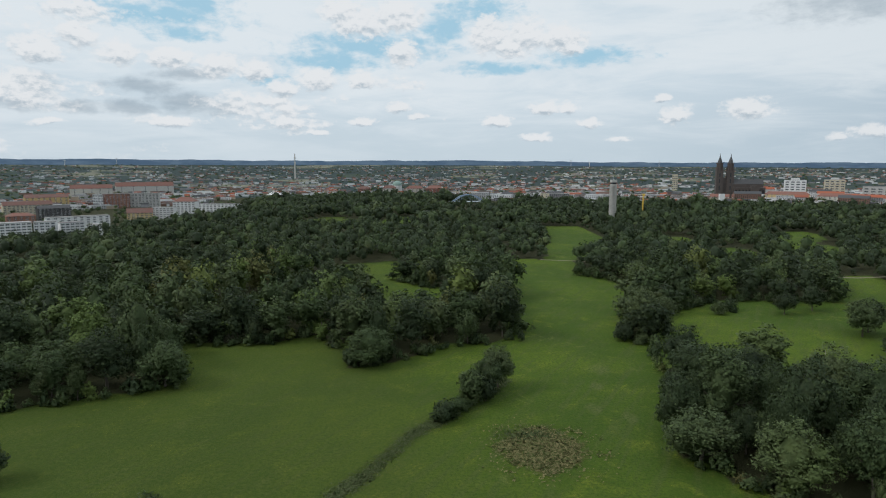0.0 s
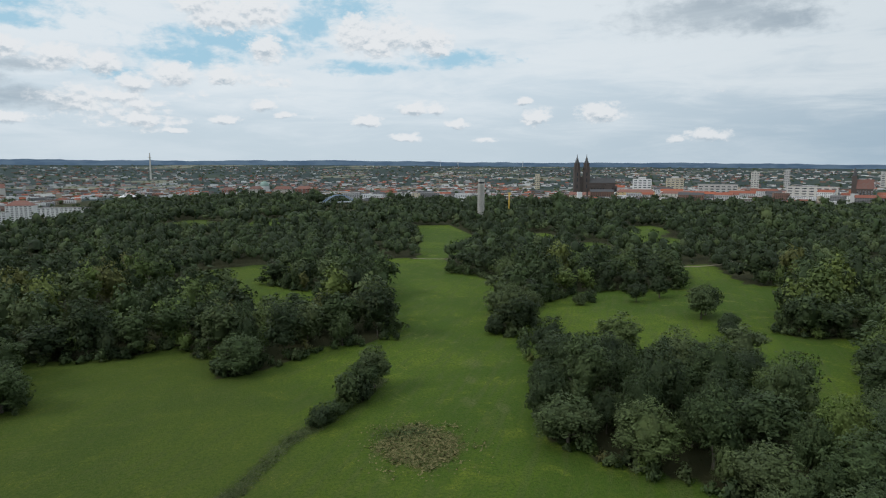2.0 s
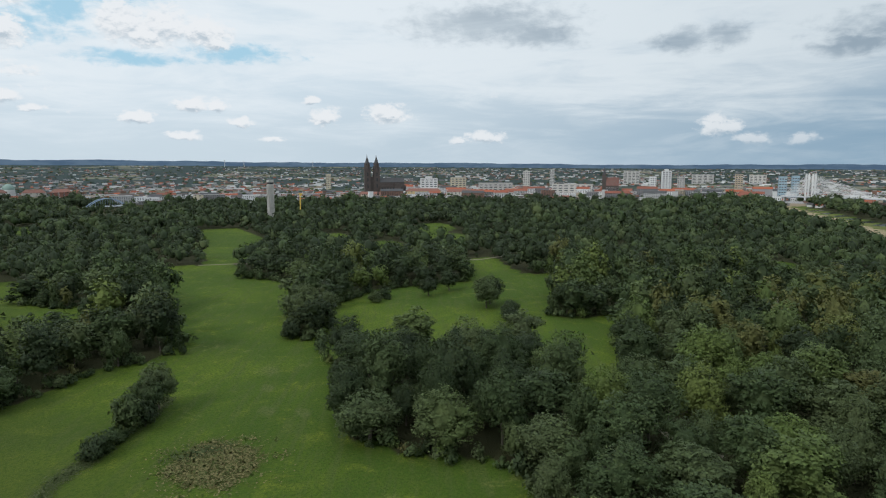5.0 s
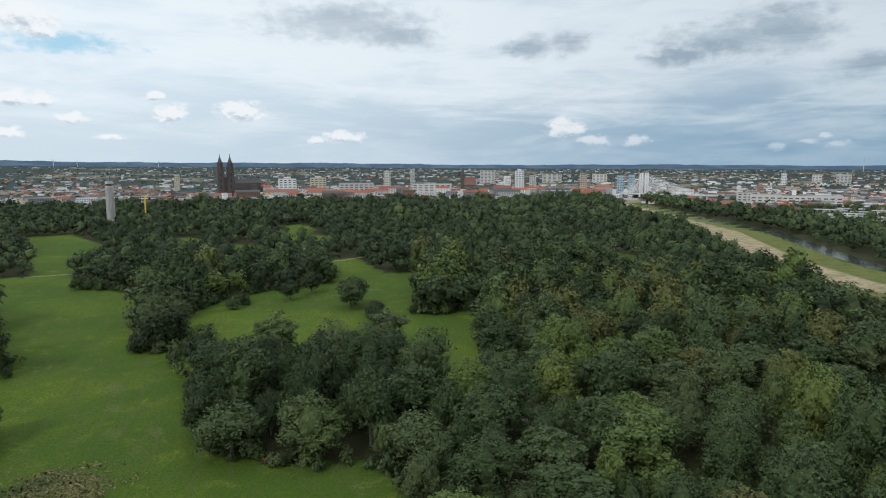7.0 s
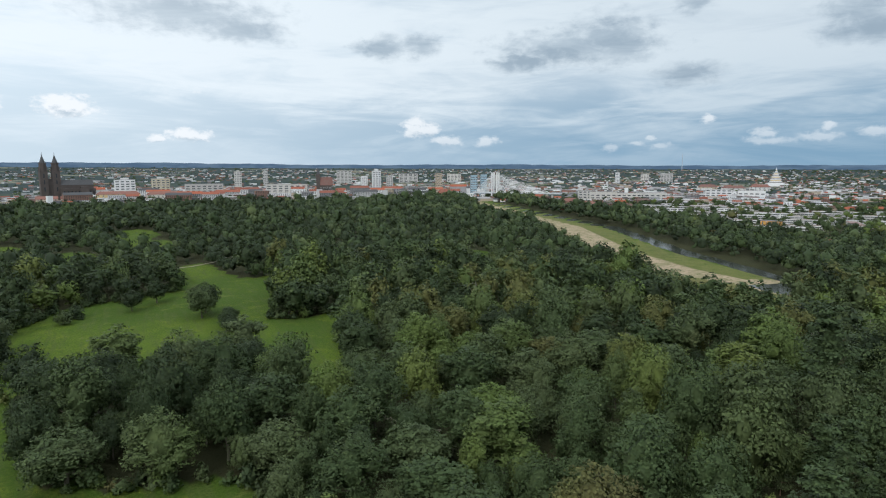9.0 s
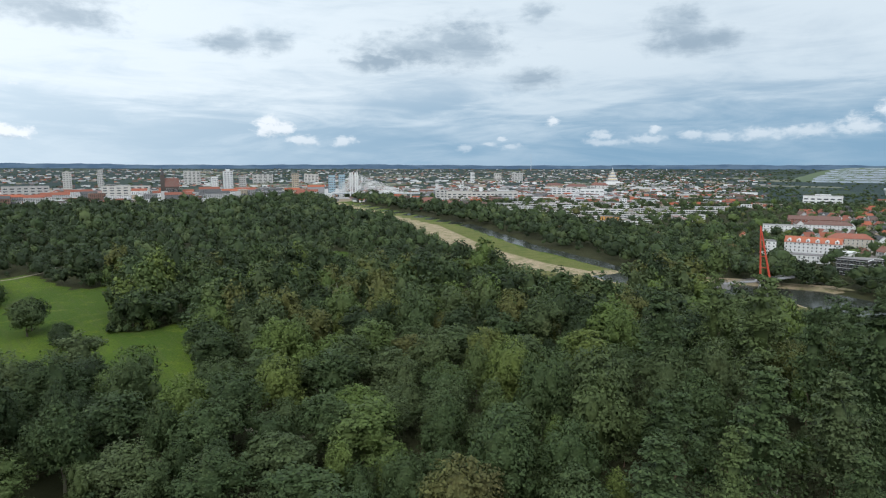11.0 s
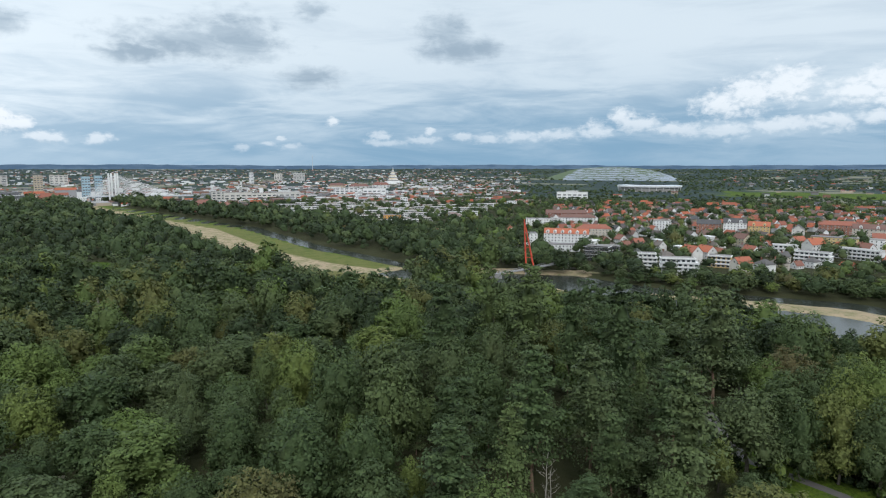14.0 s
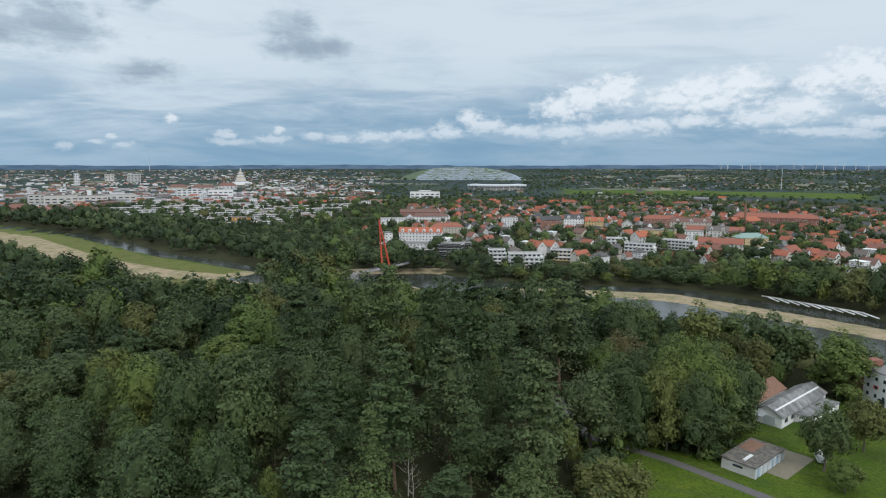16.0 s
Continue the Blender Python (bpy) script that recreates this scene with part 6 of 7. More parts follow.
# closed rows along the river front of the old town
for k in range(30):
    az_ = 3.0 + k * 0.42 + float(rng.uniform(-0.1, 0.1))
    p = bearing(az_, 1420 + 60 * float(rng.uniform()))
    city.add(p.x, p.y, 2, rng.uniform(20, 46), 13, rng.uniform(10, 17), rng.choice([0, 4]), radians(-az_ + rng.uniform(-8, 8)), rng.choice([0.1, 0.2, 0.5, 0.75]), rng.uniform(0, 0.99))
for k in range(46):
    az_ = 25.0 + k * 0.75 + float(rng.uniform(-0.2, 0.2))
    p = bearing(az_, 1500 + 300 * float(rng.uniform()))
    city.add(p.x, p.y, 4, rng.uniform(24, 60), 14, rng.uniform(8, 17), rng.choice([0, 5, 5]), radians(-az_ + rng.uniform(-12, 12)), rng.uniform(), rng.choice([0.1, 0.3, 0.5, 0.7]))
city.build("distant_town", "white, cream and red-roofed buildings of the distant town")

# where the buildings across the park stand
BUILT_UP = [(bearing(az, d), r) for az, d, r in ((-34.3, 790, 18), (-32.4, 785, 15), (-30.7, 800, 16), (-28.9, 830, 14), (-31.8, 1080, 24), (-34, 980, 20), (-31.8, 930, 18), (-30.2, 930, 18),
                                                 (-28.6, 930, 18), (-25.8, 1010, 20), (-23.9, 1020, 20), (-22.2, 1070, 22), (-20.5, 1130, 22), (-19, 1130, 22), (-28.7, 1330, 16), (-27.4, 1335, 26), (-25.4, 1340, 30))]

VILLAS = ((102.1, 545), (108.9, 492), (106.3, 512), (112.1, 540), (118.9, 600), (121.9, 640))

# trees in the streets and gardens, and woods round the town
rows = []
for k in range(4500):
    az_, d_ = float(rng.uniform(71, 146)), float(rng.uniform(430, 1350))
    p = bearing(az_, d_)
    inland = -float(river(np.array([p.x]), np.array([p.y]))[0][0])
    if inland < 12 or (az_ < 84 and inland < 70) or any((p - Vector((x, y, 0))).length < 7.5 for dd, x, y, t in SPOTS if abs(dd - d_) < 12):
        continue
    if any((p - q).length < r for q, r in taken) or (az_ < 97 and d_ > 760 and rng.uniform() < 0.2):
        continue
    if any(abs(az_ - a) < 1.5 and 0 < q - d_ < 75 for a, q in VILLAS) and rng.uniform() < 0.9:
        continue
    big = 0.75 if inland < 40 else 1.0
    rows.append((p.x, p.y, 0, big * (rng.uniform(1.1, 1.7) if rng.uniform() < 0.10 else rng.uniform(0.6, 1.25)), rng.uniform(0.7, 1.05), rng.uniform(0, 6.28), float(np.clip(rng.normal(0.4, 0.25), 0, 1)), int(rng.integers(0, 60))))
spread(FAR_T, rows, "garden_trees", "green trees between the houses of the suburb")
rows = []
for k in range(9500):
    az_ = float(rng.uniform(-42, 142))
    d_ = float(900 + 3950 * rng.uniform() ** 1.5)
    if d_ < np.interp(az_, [-41.5, -29.6, -11.8, 0, 61.2, 65.1, 73, 95.7, 140.2], [800, 860, 1080, 1260, 1270, 1400, 1150, 1200, 1180]):
        continue
    p = bearing(az_, d_)
    v = noise.noise(Vector((p.x * 0.003, p.y * 0.003, 3.0)))
    wild = 95 < az_ < 142 and d_ > 1250
    if v > -0.1 and rng.uniform() < 0.45 and not wild:
        continue
    if 112 < az_ < 136 and 1760 < d_ < 2140:
        continue
    if abs(float(river(np.array([p.x]), np.array([p.y]))[0][0]) - 30) < 45 or any((p - q).length < r for q, r in BUILT_UP if abs(q.length - d_) < 60):
        continue
    k_ = float(np.interp(d_, [1000, 2200, 4000], [0.95, 0.95, 1.5]))
    flat_ = float(np.interp(d_, [1000, 2000, 4000], [0.85, 0.62, 0.35]))
    rows.append((p.x, p.y, ground_z(p.x, p.y), rng.uniform(0.75, 1.25) * k_, flat_, rng.uniform(0, 6.28), float(np.clip(rng.normal(0.36, 0.2), 0, 1)), int(rng.integers(0, 60))))
spread(HORIZON_T, rows, "town_trees", "dark green trees among the roofs of the distant town")
rows = []
for k in range(6500):
    az_, d_ = float(rng.uniform(84, 142)), float(1350 + 3450 * rng.uniform() ** 1.1)
    p = bearing(az_, d_)
    if 110.5 < az_ < 134.5 and 1760 < d_ < 2140 or 98 < az_ < 108.5 and 1930 < d_ < 3800 or az_ < 97 and rng.uniform() < 0.5:
        continue
    if noise.noise(Vector((p.x * 0.0022, p.y * 0.0022, 9.0))) < -0.22:
        continue
    k_ = float(np.interp(d_, [1300, 2200, 4800], [0.9, 1.1, 1.9]))
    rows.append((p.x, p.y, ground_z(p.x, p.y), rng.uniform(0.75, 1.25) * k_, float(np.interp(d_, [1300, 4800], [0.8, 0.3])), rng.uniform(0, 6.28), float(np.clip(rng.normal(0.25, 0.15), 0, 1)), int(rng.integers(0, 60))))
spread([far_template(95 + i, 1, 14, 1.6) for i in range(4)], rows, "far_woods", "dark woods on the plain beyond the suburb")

# ---- white blocks in rows ----
def slab_block(w, floors, walls, roof):
    """A long flat-roofed apartment block with window bands and stair shafts."""
    root = tagged(new("apartment_block"), "long pale apartment block with a flat roof", "building", "rows of apartment blocks")
    h, d = floors * 2.8 + 0.6, 11.0
    part("wall", boxes(((-w / 2, -d / 2, -0.5), (w / 2, d / 2, h))), walls, root)
    part("roof", boxes(((-w / 2 - 0.3, -d / 2 - 0.3, h), (w / 2 + 0.3, d / 2 + 0.3, h + 0.4))), roof, root)
    part("roof_edge", boxes(((-w / 2 - 0.4, -d / 2 - 0.45, h - 0.3), (w / 2 + 0.4, -d / 2 - 0.3, h + 0.6))), WHITE, root)
    for side in (0,):
        for f in range(floors):
            n_ = int(w / 10)
            for k in range(n_):
                part("window", BAND, None, root, at=pose(0, 0, 0, 0, 0, 90 * side) @ pose((k + 0.5) / n_ * w - w / 2, -d / 2 - 0.01, f * 2.8 + 1.2))
    return root


BAND = window_mesh(9.2, 1.5, 4)
blocks = [slab_block(60, 3, CONCRETE, BROWN_FELT), slab_block(45, 3, WHITE, FELT), slab_block(70, 2, PLASTER, BROWN_FELT)]
count = 0
for row in range(9):
    for col in range(6):
        x = 815 + row * 52 + col * 14 + float(rng.uniform(-6, 6))
        y = 25 + col * 66 - row * 8 + float(rng.uniform(-6, 6))
        d_, az_ = math.hypot(x, y), math.degrees(math.atan2(x, y))
        inland = -float(river(np.array([x]), np.array([y]))[0][0])
        if inland < 100 or not 71.5 < az_ < 96.5 or rng.uniform() < 0.22:
            continue
        m = pose(x, y, 0, 0, 0, -78 + float(rng.choice([0, 0, 0, 90])) * (row % 3 == 2))
        if count < 3:
            blocks[count].matrix_basis = m
        else:
            copy_thing(blocks[int(rng.integers(0, 3))], m)
        count += 1
end = terrace(22, 12, 4, ORANGE, FELT, "orange-painted gable end of an apartment block", 5, 0, "flat", 0, group="rows of apartment blocks")
end.matrix_basis = facing(83.50, 870, 0, -10)
for x, y, turn in ((700, 30, 20), (690, -20, 60), (720, -55, 10), (660, -70, 40), (745, -10, 30)):
    house(11, 9, 2, 4.4, "gable", WHITE, RED_TILE, label="white house with a red roof among bank trees").matrix_basis = pose(x, y, 0, 0, 0, turn)


# ---- landmarks of the old town ----
def cathedral():
    root = tagged(new("cathedral"), "dark stone cathedral with two pointed towers", "church")
    root.matrix_basis = facing(23.98, 1650, 4, 12)
    for x in (-12, 12):
        tower = part("tower", boxes(((x - 7.6, -7.6, -2), (x + 7.6, 7.6, 62))), SANDSTONE, root)
        part("belfry", rod(bmesh.new(), (x, 0, 62), (x, 0, 80), 7.6, 7.0, 8), SANDSTONE, tower)
        part("gallery", rod(bmesh.new(), (x, 0, 79), (x, 0, 80.6), 8.4, 8.4, 8), SANDSTONE, tower)
        part("spire", rod(bmesh.new(), (x, 0, 80.5), (x, 0, 97), 6.2, 0.8, 8), SLATE, tower)
        part("finial", rod(bmesh.new(), (x, 0, 97), (x, 0, 103.5), 0.9, 0.25, 6), SLATE, tower)
        for k in range(4):
            part("pinnacle", rod(bmesh.new(), (x + (6.4 if k % 2 else -6.4), 6.4 if k // 2 else -6.4, 62), (x + (6.4 if k % 2 else -6.4), 6.4 if k // 2 else -6.4, 74), 1.3, 0.1, 6), SANDSTONE, tower)
        for z in (18, 34, 48):
            part("window", boxes(((x - 1.2, -7.8, z), (x + 1.2, -7.5, z + 9))), GLASS, tower)
    part("west_front", boxes(((-4.5, -5, -2), (4.5, 6, 46))), SANDSTONE, root)
    nave = part("nave", boxes(((17.5, -14, -2), (88, 14, 24))), SANDSTONE, root)
    roof = gable_roof(68, 16, 32, 11)
    bmesh.ops.translate(roof, verts=roof.verts, vec=(51, 0, 0))
    part("roof", roof, SLATE, root)
    part("clerestory", boxes(((17.5, -8, 24), (85, 8, 32))), SANDSTONE, root)
    part("transept", boxes(((56, -22, -2), (72, 22, 28))), SANDSTONE, root)
    bm = rod(bmesh.new(), (64, 0, 42), (64, 0, 58), 1.6, 0.1, 8)
    part("ridge_turret", bm, SLATE, root)
    for k in range(9):
        part("buttress", boxes(((20 + k * 7.4, -17, -2), (21.6 + k * 7.4, -13.8, 20))), SANDSTONE, nave)
        part("window", boxes(((22.8 + k * 7.4, -14.2, 6), (25.8 + k * 7.4, -13.9, 18))), GLASS, nave)


cathedral()


def tower_of_park():
    root = tagged(new("lookout_tower"), "slim pale concrete lookout tower with ribbed sides", "tower")
    root.matrix_basis = facing(15.10, 900, 0, 20) @ Matrix.Diagonal((0.8, 0.8, 1, 1))
    part("shaft", boxes(((-4.2, -4.2, -1), (4.2, 4.2, 54))), CONCRETE, root)
    for k in range(5):
        x = -4.2 + k * 2.1
        part("rib", boxes(((x - 0.35, -5.2, -1), (x + 0.35, -4.2, 53))), CONCRETE, root)
        part("rib", boxes(((-5.2, x - 0.35, -1), (-4.2, x + 0.35, 53))), CONCRETE, root)
    part("glass_room", boxes(((-3.6, -3.6, 54), (3.6, 3.6, 56.5))), GLASS, root)
    part("crown_slab", boxes(((-4.6, -4.6, 56.5), (4.6, 4.6, 60))), CONCRETE, root)
    part("mast", rod(bmesh.new(), (0, 0, 60), (0, 0, 66), 0.2, 0.08), STEEL, root)


tower_of_park()


def arch_bridge():
    root = tagged(new("arch_bridge"), "blue-grey steel arch bridge over the far river arm", "bridge")
    root.matrix_basis = facing(2.27, 1250, 0, 22) @ Matrix.Scale(0.82, 4)
    part("deck", boxes(((-46, -7, 9.2), (46, 7, 10.6))), STEEL, root)
    for y in (-6, 6):
        bm = bmesh.new()
        pts = [Vector((-40 + 80 * k / 16, y, 10.0 + 17.0 * (1 - (2 * k / 16 - 1) ** 2))) for k in range(17)]
        rings = [[bm.verts.new(p + Vector((0, a, b))) for a, b in ((-0.6, -0.8), (0.6, -0.8), (0.6, 0.8), (-0.6, 0.8))] for p in pts]
        for p, q in zip(rings, rings[1:]):
            for k in range(4):
                bm.faces.new((p[k], p[(k + 1) % 4], q[(k + 1) % 4], q[k]))
        arch = part("arch", bm, BLUE_STEEL, root)
        for k in range(2, 15):
            part("hanger", rod(bmesh.new(), pts[k], (pts[k].x, y, 10.2), 0.14), BLUE_STEEL, arch)
    for k in range(3, 14, 2):
        z = 10.0 + 17.0 * (1 - (2 * k / 16 - 1) ** 2)
        part("cross_beam", rod(bmesh.new(), (-40 + 5 * k, -6, z), (-40 + 5 * k, 6, z), 0.4), BLUE_STEEL, root)
    for x in (-44, 44):
        part("pier", boxes(((x - 3, -8, -3), (x + 3, 8, 9.2))), CONCRETE, root)


arch_bridge()


def cable_bridge():
    root = tagged(new("cable_stayed_bridge"), "white cable-stayed road bridge with twin pylons", "bridge")
    root.matrix_basis = facing(61.49, 1480, 0, -12)
    part("deck", boxes(((-75, -9, 14.5), (130, 9, 16.5))), STEEL, root)
    part("parapet", boxes(((-75, -9.2, 16.5), (130, -8.9, 17.6))), WHITE, root)
    for x in (-30, -18):
        for y in (-10.5, 10.5):
            pylon = part("pylon", boxes(((x - 1.5, y - 1.2, -2), (x + 1.5, y + 1.2, 63))), WHITE, root)
            for k in range(9):
                z = 60 - k * 3.2
                for reach in (-1, 1):
                    far_x = x + reach * (36 + (8 - k) * 0.0 + (9 - k) * (4.0 if reach < 0 else 9.5)) * (0.6 if reach < 0 else 1.0)
                    part("stay", rod(bmesh.new(), (x, y, z), (far_x, y * 0.85, 16.5), 0.26, sides=4), WHITE, pylon)
    for x in (-70, 20, 60, 110):
        part("pier", boxes(((x - 1.5, -7, -3), (x + 1.5, 7, 14.5))), CONCRETE, root)


cable_bridge()


def church(az, d, top, roof_top, w):
    root = tagged(new("town_church"), "town church with a tall red roof and stone tower", "church")
    root.matrix_basis = facing(az, d, 4, 0)
    part("nave", house_walls(w, 18, 24, roof_top - 28, True), SANDSTONE, root)
    part("roof", gable_roof(w, 18, 24, roof_top - 28), DULL_RED, root)
    tower = part("tower", boxes(((-w / 2 - 10, -5, -2), (-w / 2, 5, top - 22))), SANDSTONE, root)
    part("spire", rod(bmesh.new(), (-w / 2 - 5, 0, top - 22), (-w / 2 - 5, 0, top - 4), 5.0, 0.3, 8), SLATE, tower)
    for k in range(6):
        part("window", TALL_WINDOW, None, root, at=pose((k + 0.5) / 6 * w - w / 2, -9.02, 8) @ Matrix.Diagonal((1.6, 1, 5, 1)))


church(45.4, 1700, 74, 48, 32)


def high_rise(az, d, w, deep, z0, z1, walls, label, turn=0.0, bays=6, crown=0.0):
    root = tagged(new("high_rise"), label, "building", "high-rise blocks of the town")
    root.matrix_basis = facing(az, d, z0, turn)
    h = z1 - z0
    part("wall", boxes(((-w / 2, -deep / 2, -3), (w / 2, deep / 2, h))), walls, root)
    part("roof", boxes(((-w / 2 - 0.2, -deep / 2 - 0.2, h), (w / 2 + 0.2, deep / 2 + 0.2, h + 0.6))), FELT, root)
    if crown:
        part("plant_room", boxes(((-w * 0.2, -deep * 0.2, h + 0.6), (w * 0.2, deep * 0.2, h + crown))), walls, root)
    floors = int(h / 6)
    bays = max(3, bays // 2)
    for f in range(floors):
        for k in range(bays):
            part("window", WIDE_WINDOW, None, root, at=pose((k + 0.5) / bays * w - w / 2, -deep / 2 - 0.01, f * 6 + 2) @ Matrix.Diagonal((w / bays / 3.4, 1, 1.6, 1)))
    return root


for args in (
        (49.84, 2000, 26, 16, 6, 62, WHITE, "tall white high-rise block", 10, 7, 6), (48.76, 2010, 18, 14, 6, 46, WHITE, "white high-rise block beside the tallest one", 10, 5, 0),
        (51.03, 2020, 20, 14, 6, 48, CONCRETE, "grey high-rise block of flats", -6, 5, 0), (55.47, 2000, 20, 14, 6, 54, PLASTER, "cream high-rise block of flats", 6, 5, 0),
        (58.63, 1600, 16, 14, 4, 55, BLUE_GLASS, "blue glazed office tower", 8, 4, 0), (59.52, 1640, 15, 14, 4, 56, BLUE_GLASS, "blue glazed office tower", 8, 4, 0),
        (20.13, 2050, 16, 14, 6, 52, PLASTER, "cream high-rise block of flats", 0, 4, 0), (37.90, 2300, 24, 14, 8, 58, CONCRETE, "grey high-rise block of flats", 0, 6, 4),
        (40.17, 2500, 18, 14, 8, 64, CONCRETE, "grey high-rise block of flats", 0, 5, 0), (29.12, 1750, 46, 16, 6, 44, WHITE, "pale office block with set-back top", 6, 9, 5),
        (31.78, 1850, 44, 16, 6, 44, PLASTER, "pale office block with set-back top", 6, 9, 5), (35.14, 1700, 90, 16, 6, 33, CONCRETE, "long pale office block with flat roof", 4, 14, 0),
        (41.95, 1650, 100, 18, 6, 32, PLASTER, "long pale office block with flat roof", -4, 14, 0), (71.26, 2700, 18, 14, 8, 50, WHITE, "plain white high-rise block of flats", 0, 6, 0),
        (75.31, 2900, 50, 16, 10, 44, CONCRETE, "grey high-rise estate block", 0, 9, 0), (73.53, 2950, 34, 16, 10, 42, CONCRETE, "grey high-rise estate block", 0, 7, 0),
        (70.08, 1500, 60, 16, 2, 19, CONCRETE, "large grey slab block", 8, 10, 0), (72.25, 1500, 55, 16, 2, 17, CONCRETE, "large grey slab block", 8, 10, 0),
        (74.22, 1510, 60, 16, 2, 18, CONCRETE, "large grey slab block", 4, 10, 0), (68.50, 1520, 30, 16, 2, 21, CONCRETE, "grey slab block of flats", 8, 6, 0),
        (79.45, 1700, 60, 14, 2, 20, WHITE, "long low white apartment block", 0, 10, 0), (81.92, 1690, 60, 14, 2, 19, WHITE, "long low white apartment block", 0, 10, 0),
        (99.69, 1500, 70, 20, 2, 18, WHITE, "white block with a saw-tooth roof", 0, 12, 3), (46.98, 2600, 60, 16, 8, 58, CONCRETE, "grey housing estate slab block", 0, 9, 0),
        (52.71, 2700, 80, 16, 8, 44, CONCRETE, "grey housing estate slab block", 0, 9, 0), (56.85, 2750, 60, 16, 10, 42, CONCRETE, "grey housing estate slab block", 0, 9, 0)):
    high_rise(*args)

# buildings on the far side of the park
PAIR_WINDOW = window_mesh(3.4, 1.6, 2)
for i, args in enumerate((
        (-34.35, 790, 28, 14, 7, WHITE, FELT, "white modern apartment house with balconies", 12, "flat", 0, 6), (-32.37, 785, 20, 14, 7, WHITE, FELT, "white modern apartment house with balconies", 9, "flat", 0, -8),
        (-30.70, 800, 23, 14, 6, WHITE, FELT, "white modern apartment house with balconies", 10, "flat", 0, 12), (-28.92, 830, 18, 14, 4, WHITE, FELT, "white modern apartment house with balconies", 7, "flat", 0, 0),
        (-31.78, 1080, 42, 14, 6, DARK, DARK_TILE, "long dark warehouse with balconies and slate roof", 16, "gable", 4, 14), (-33.95, 980, 32, 14, 5, BRICK, DULL_RED, "old brick warehouse with faded red roof", 10, "hip", 4, 6),
        (-30.20, 930, 72, 12, 5, WHITE, FELT, "long low white building with flat roof", 20, "flat", 0, 8), (-28.72, 1330, 16, 16, 9, WHITE, FELT, "white end wing of a long office building", 6, "flat", 0, 0),
        (-27.44, 1335, 46, 16, 9, BRICK, FELT, "long brick office building with white bands", 16, "flat", 0, 0), (-25.37, 1340, 55, 16, 9, CONCRETE, FELT, "grey wing of a long office building", 18, "flat", 0, -10),
        (-25.76, 1010, 34, 14, 4, OCHRE, DULL_RED, "yellow brick house with gabled dormers", 12, "gable", 6, 0), (-23.89, 1020, 32, 14, 6, WHITE, FELT, "pale blue and white apartment house", 12, "flat", 0, -22),
        (-22.21, 1070, 34, 20, 8, WHITE, DULL_RED, "tall white house with a red mansard roof", 12, "hip", 7, -18), (-19.35, 1130, 76, 13, 5, WHITE, FELT, "white stepped terrace of flats", 24, "flat", 0, -20),
        (-33.46, 1250, 70, 16, 5, PLASTER, DULL_RED, "long cream building with a red tiled roof", 24, "gable", 6, 10), (-32.18, 1450, 74, 18, 6, OCHRE, DULL_RED, "long sand-coloured hall with red roof", 16, "gable", 6, 6),
        (-29.12, 1950, 100, 24, 6, PLASTER, DULL_RED, "large hall with a dull red roof", 10, "gable", 10, 4), (-25.27, 2000, 150, 24, 7, PLASTER, DULL_RED, "large hall with a dull red roof", 10, "gable", 11, 4),
        (-4.84, 1800, 40, 18, 5, PLASTER, DULL_RED, "town house block with steep red roof", 8, "hip", 8, 0), (-2.57, 1780, 50, 18, 5, PLASTER, DULL_RED, "town house block with steep red roof", 9, "hip", 8, 0),
        (-0.79, 1700, 44, 18, 6, BRICK, DULL_RED, "brick town house block with red roof", 9, "hip", 8, 0), (-7.11, 1850, 36, 18, 4, BRICK, DULL_RED, "brick house with a red hipped roof", 7, "hip", 7, 0),
        (3.55, 1480, 56, 15, 6, OCHRE, FELT, "cream river-front apartment block", 13, "flat", 0, 0), (6.51, 1460, 70, 15, 6, CONCRETE, FELT, "grey-green river-front apartment block", 16, "flat", 0, 0),
        (10.07, 1430, 64, 15, 6, PLASTER, FELT, "pale river-front apartment block", 15, "flat", 0, 0), (12.24, 1230, 30, 14, 4, WHITE, FELT, "white villa block by the river", 8, "flat", 0, 6),
        (13.42, 1220, 26, 14, 4, WHITE, FELT, "white villa block by the river", 7, "flat", 0, 6), (23.69, 1560, 40, 14, 3, PLASTER, DULL_RED, "house with a red roof below the cathedral", 9, "gable", 6, 0),
        (25.27, 1550, 36, 14, 3, PLASTER, DULL_RED, "house with a red roof below the cathedral", 8, "gable", 6, 0), (28.62, 1600, 90, 16, 5, OCHRE, DULL_RED, "long cream building with red roof", 18, "hip", 7, 0),
        (32.08, 1620, 80, 16, 4, PLASTER, DULL_RED, "long pale building with red roof", 16, "hip", 7, 0), (67.41, 1170, 40, 18, 4, BRICK, DULL_RED, "brick building with a large red roof", 8, "hip", 9, 10),
        (69.29, 1200, 34, 12, 3, OCHRE, DULL_RED, "ochre house with a red roof", 8, "gable", 5, 10), (82.51, 2200, 60, 20, 4, PLASTER, DULL_RED, "barracks with a bright red roof", 10, "hip", 9, 0),
        (80.54, 2150, 70, 20, 3, PLASTER, DULL_RED, "barracks with a bright red roof", 10, "hip", 8, 0), (78.57, 2250, 60, 20, 3, PLASTER, DULL_RED, "barracks with a bright red roof", 10, "hip", 8, 0))):
    az, d, w, deep, floors, walls, tiles, label, bays, roof, rise, turn = args
    terrace(w, deep, floors, walls, tiles, label, max(4, int(bays * 0.5)), 0, roof, rise, group="buildings across the park", ends=False, mesh=PAIR_WINDOW).matrix_basis = facing(az, d, 0, turn)


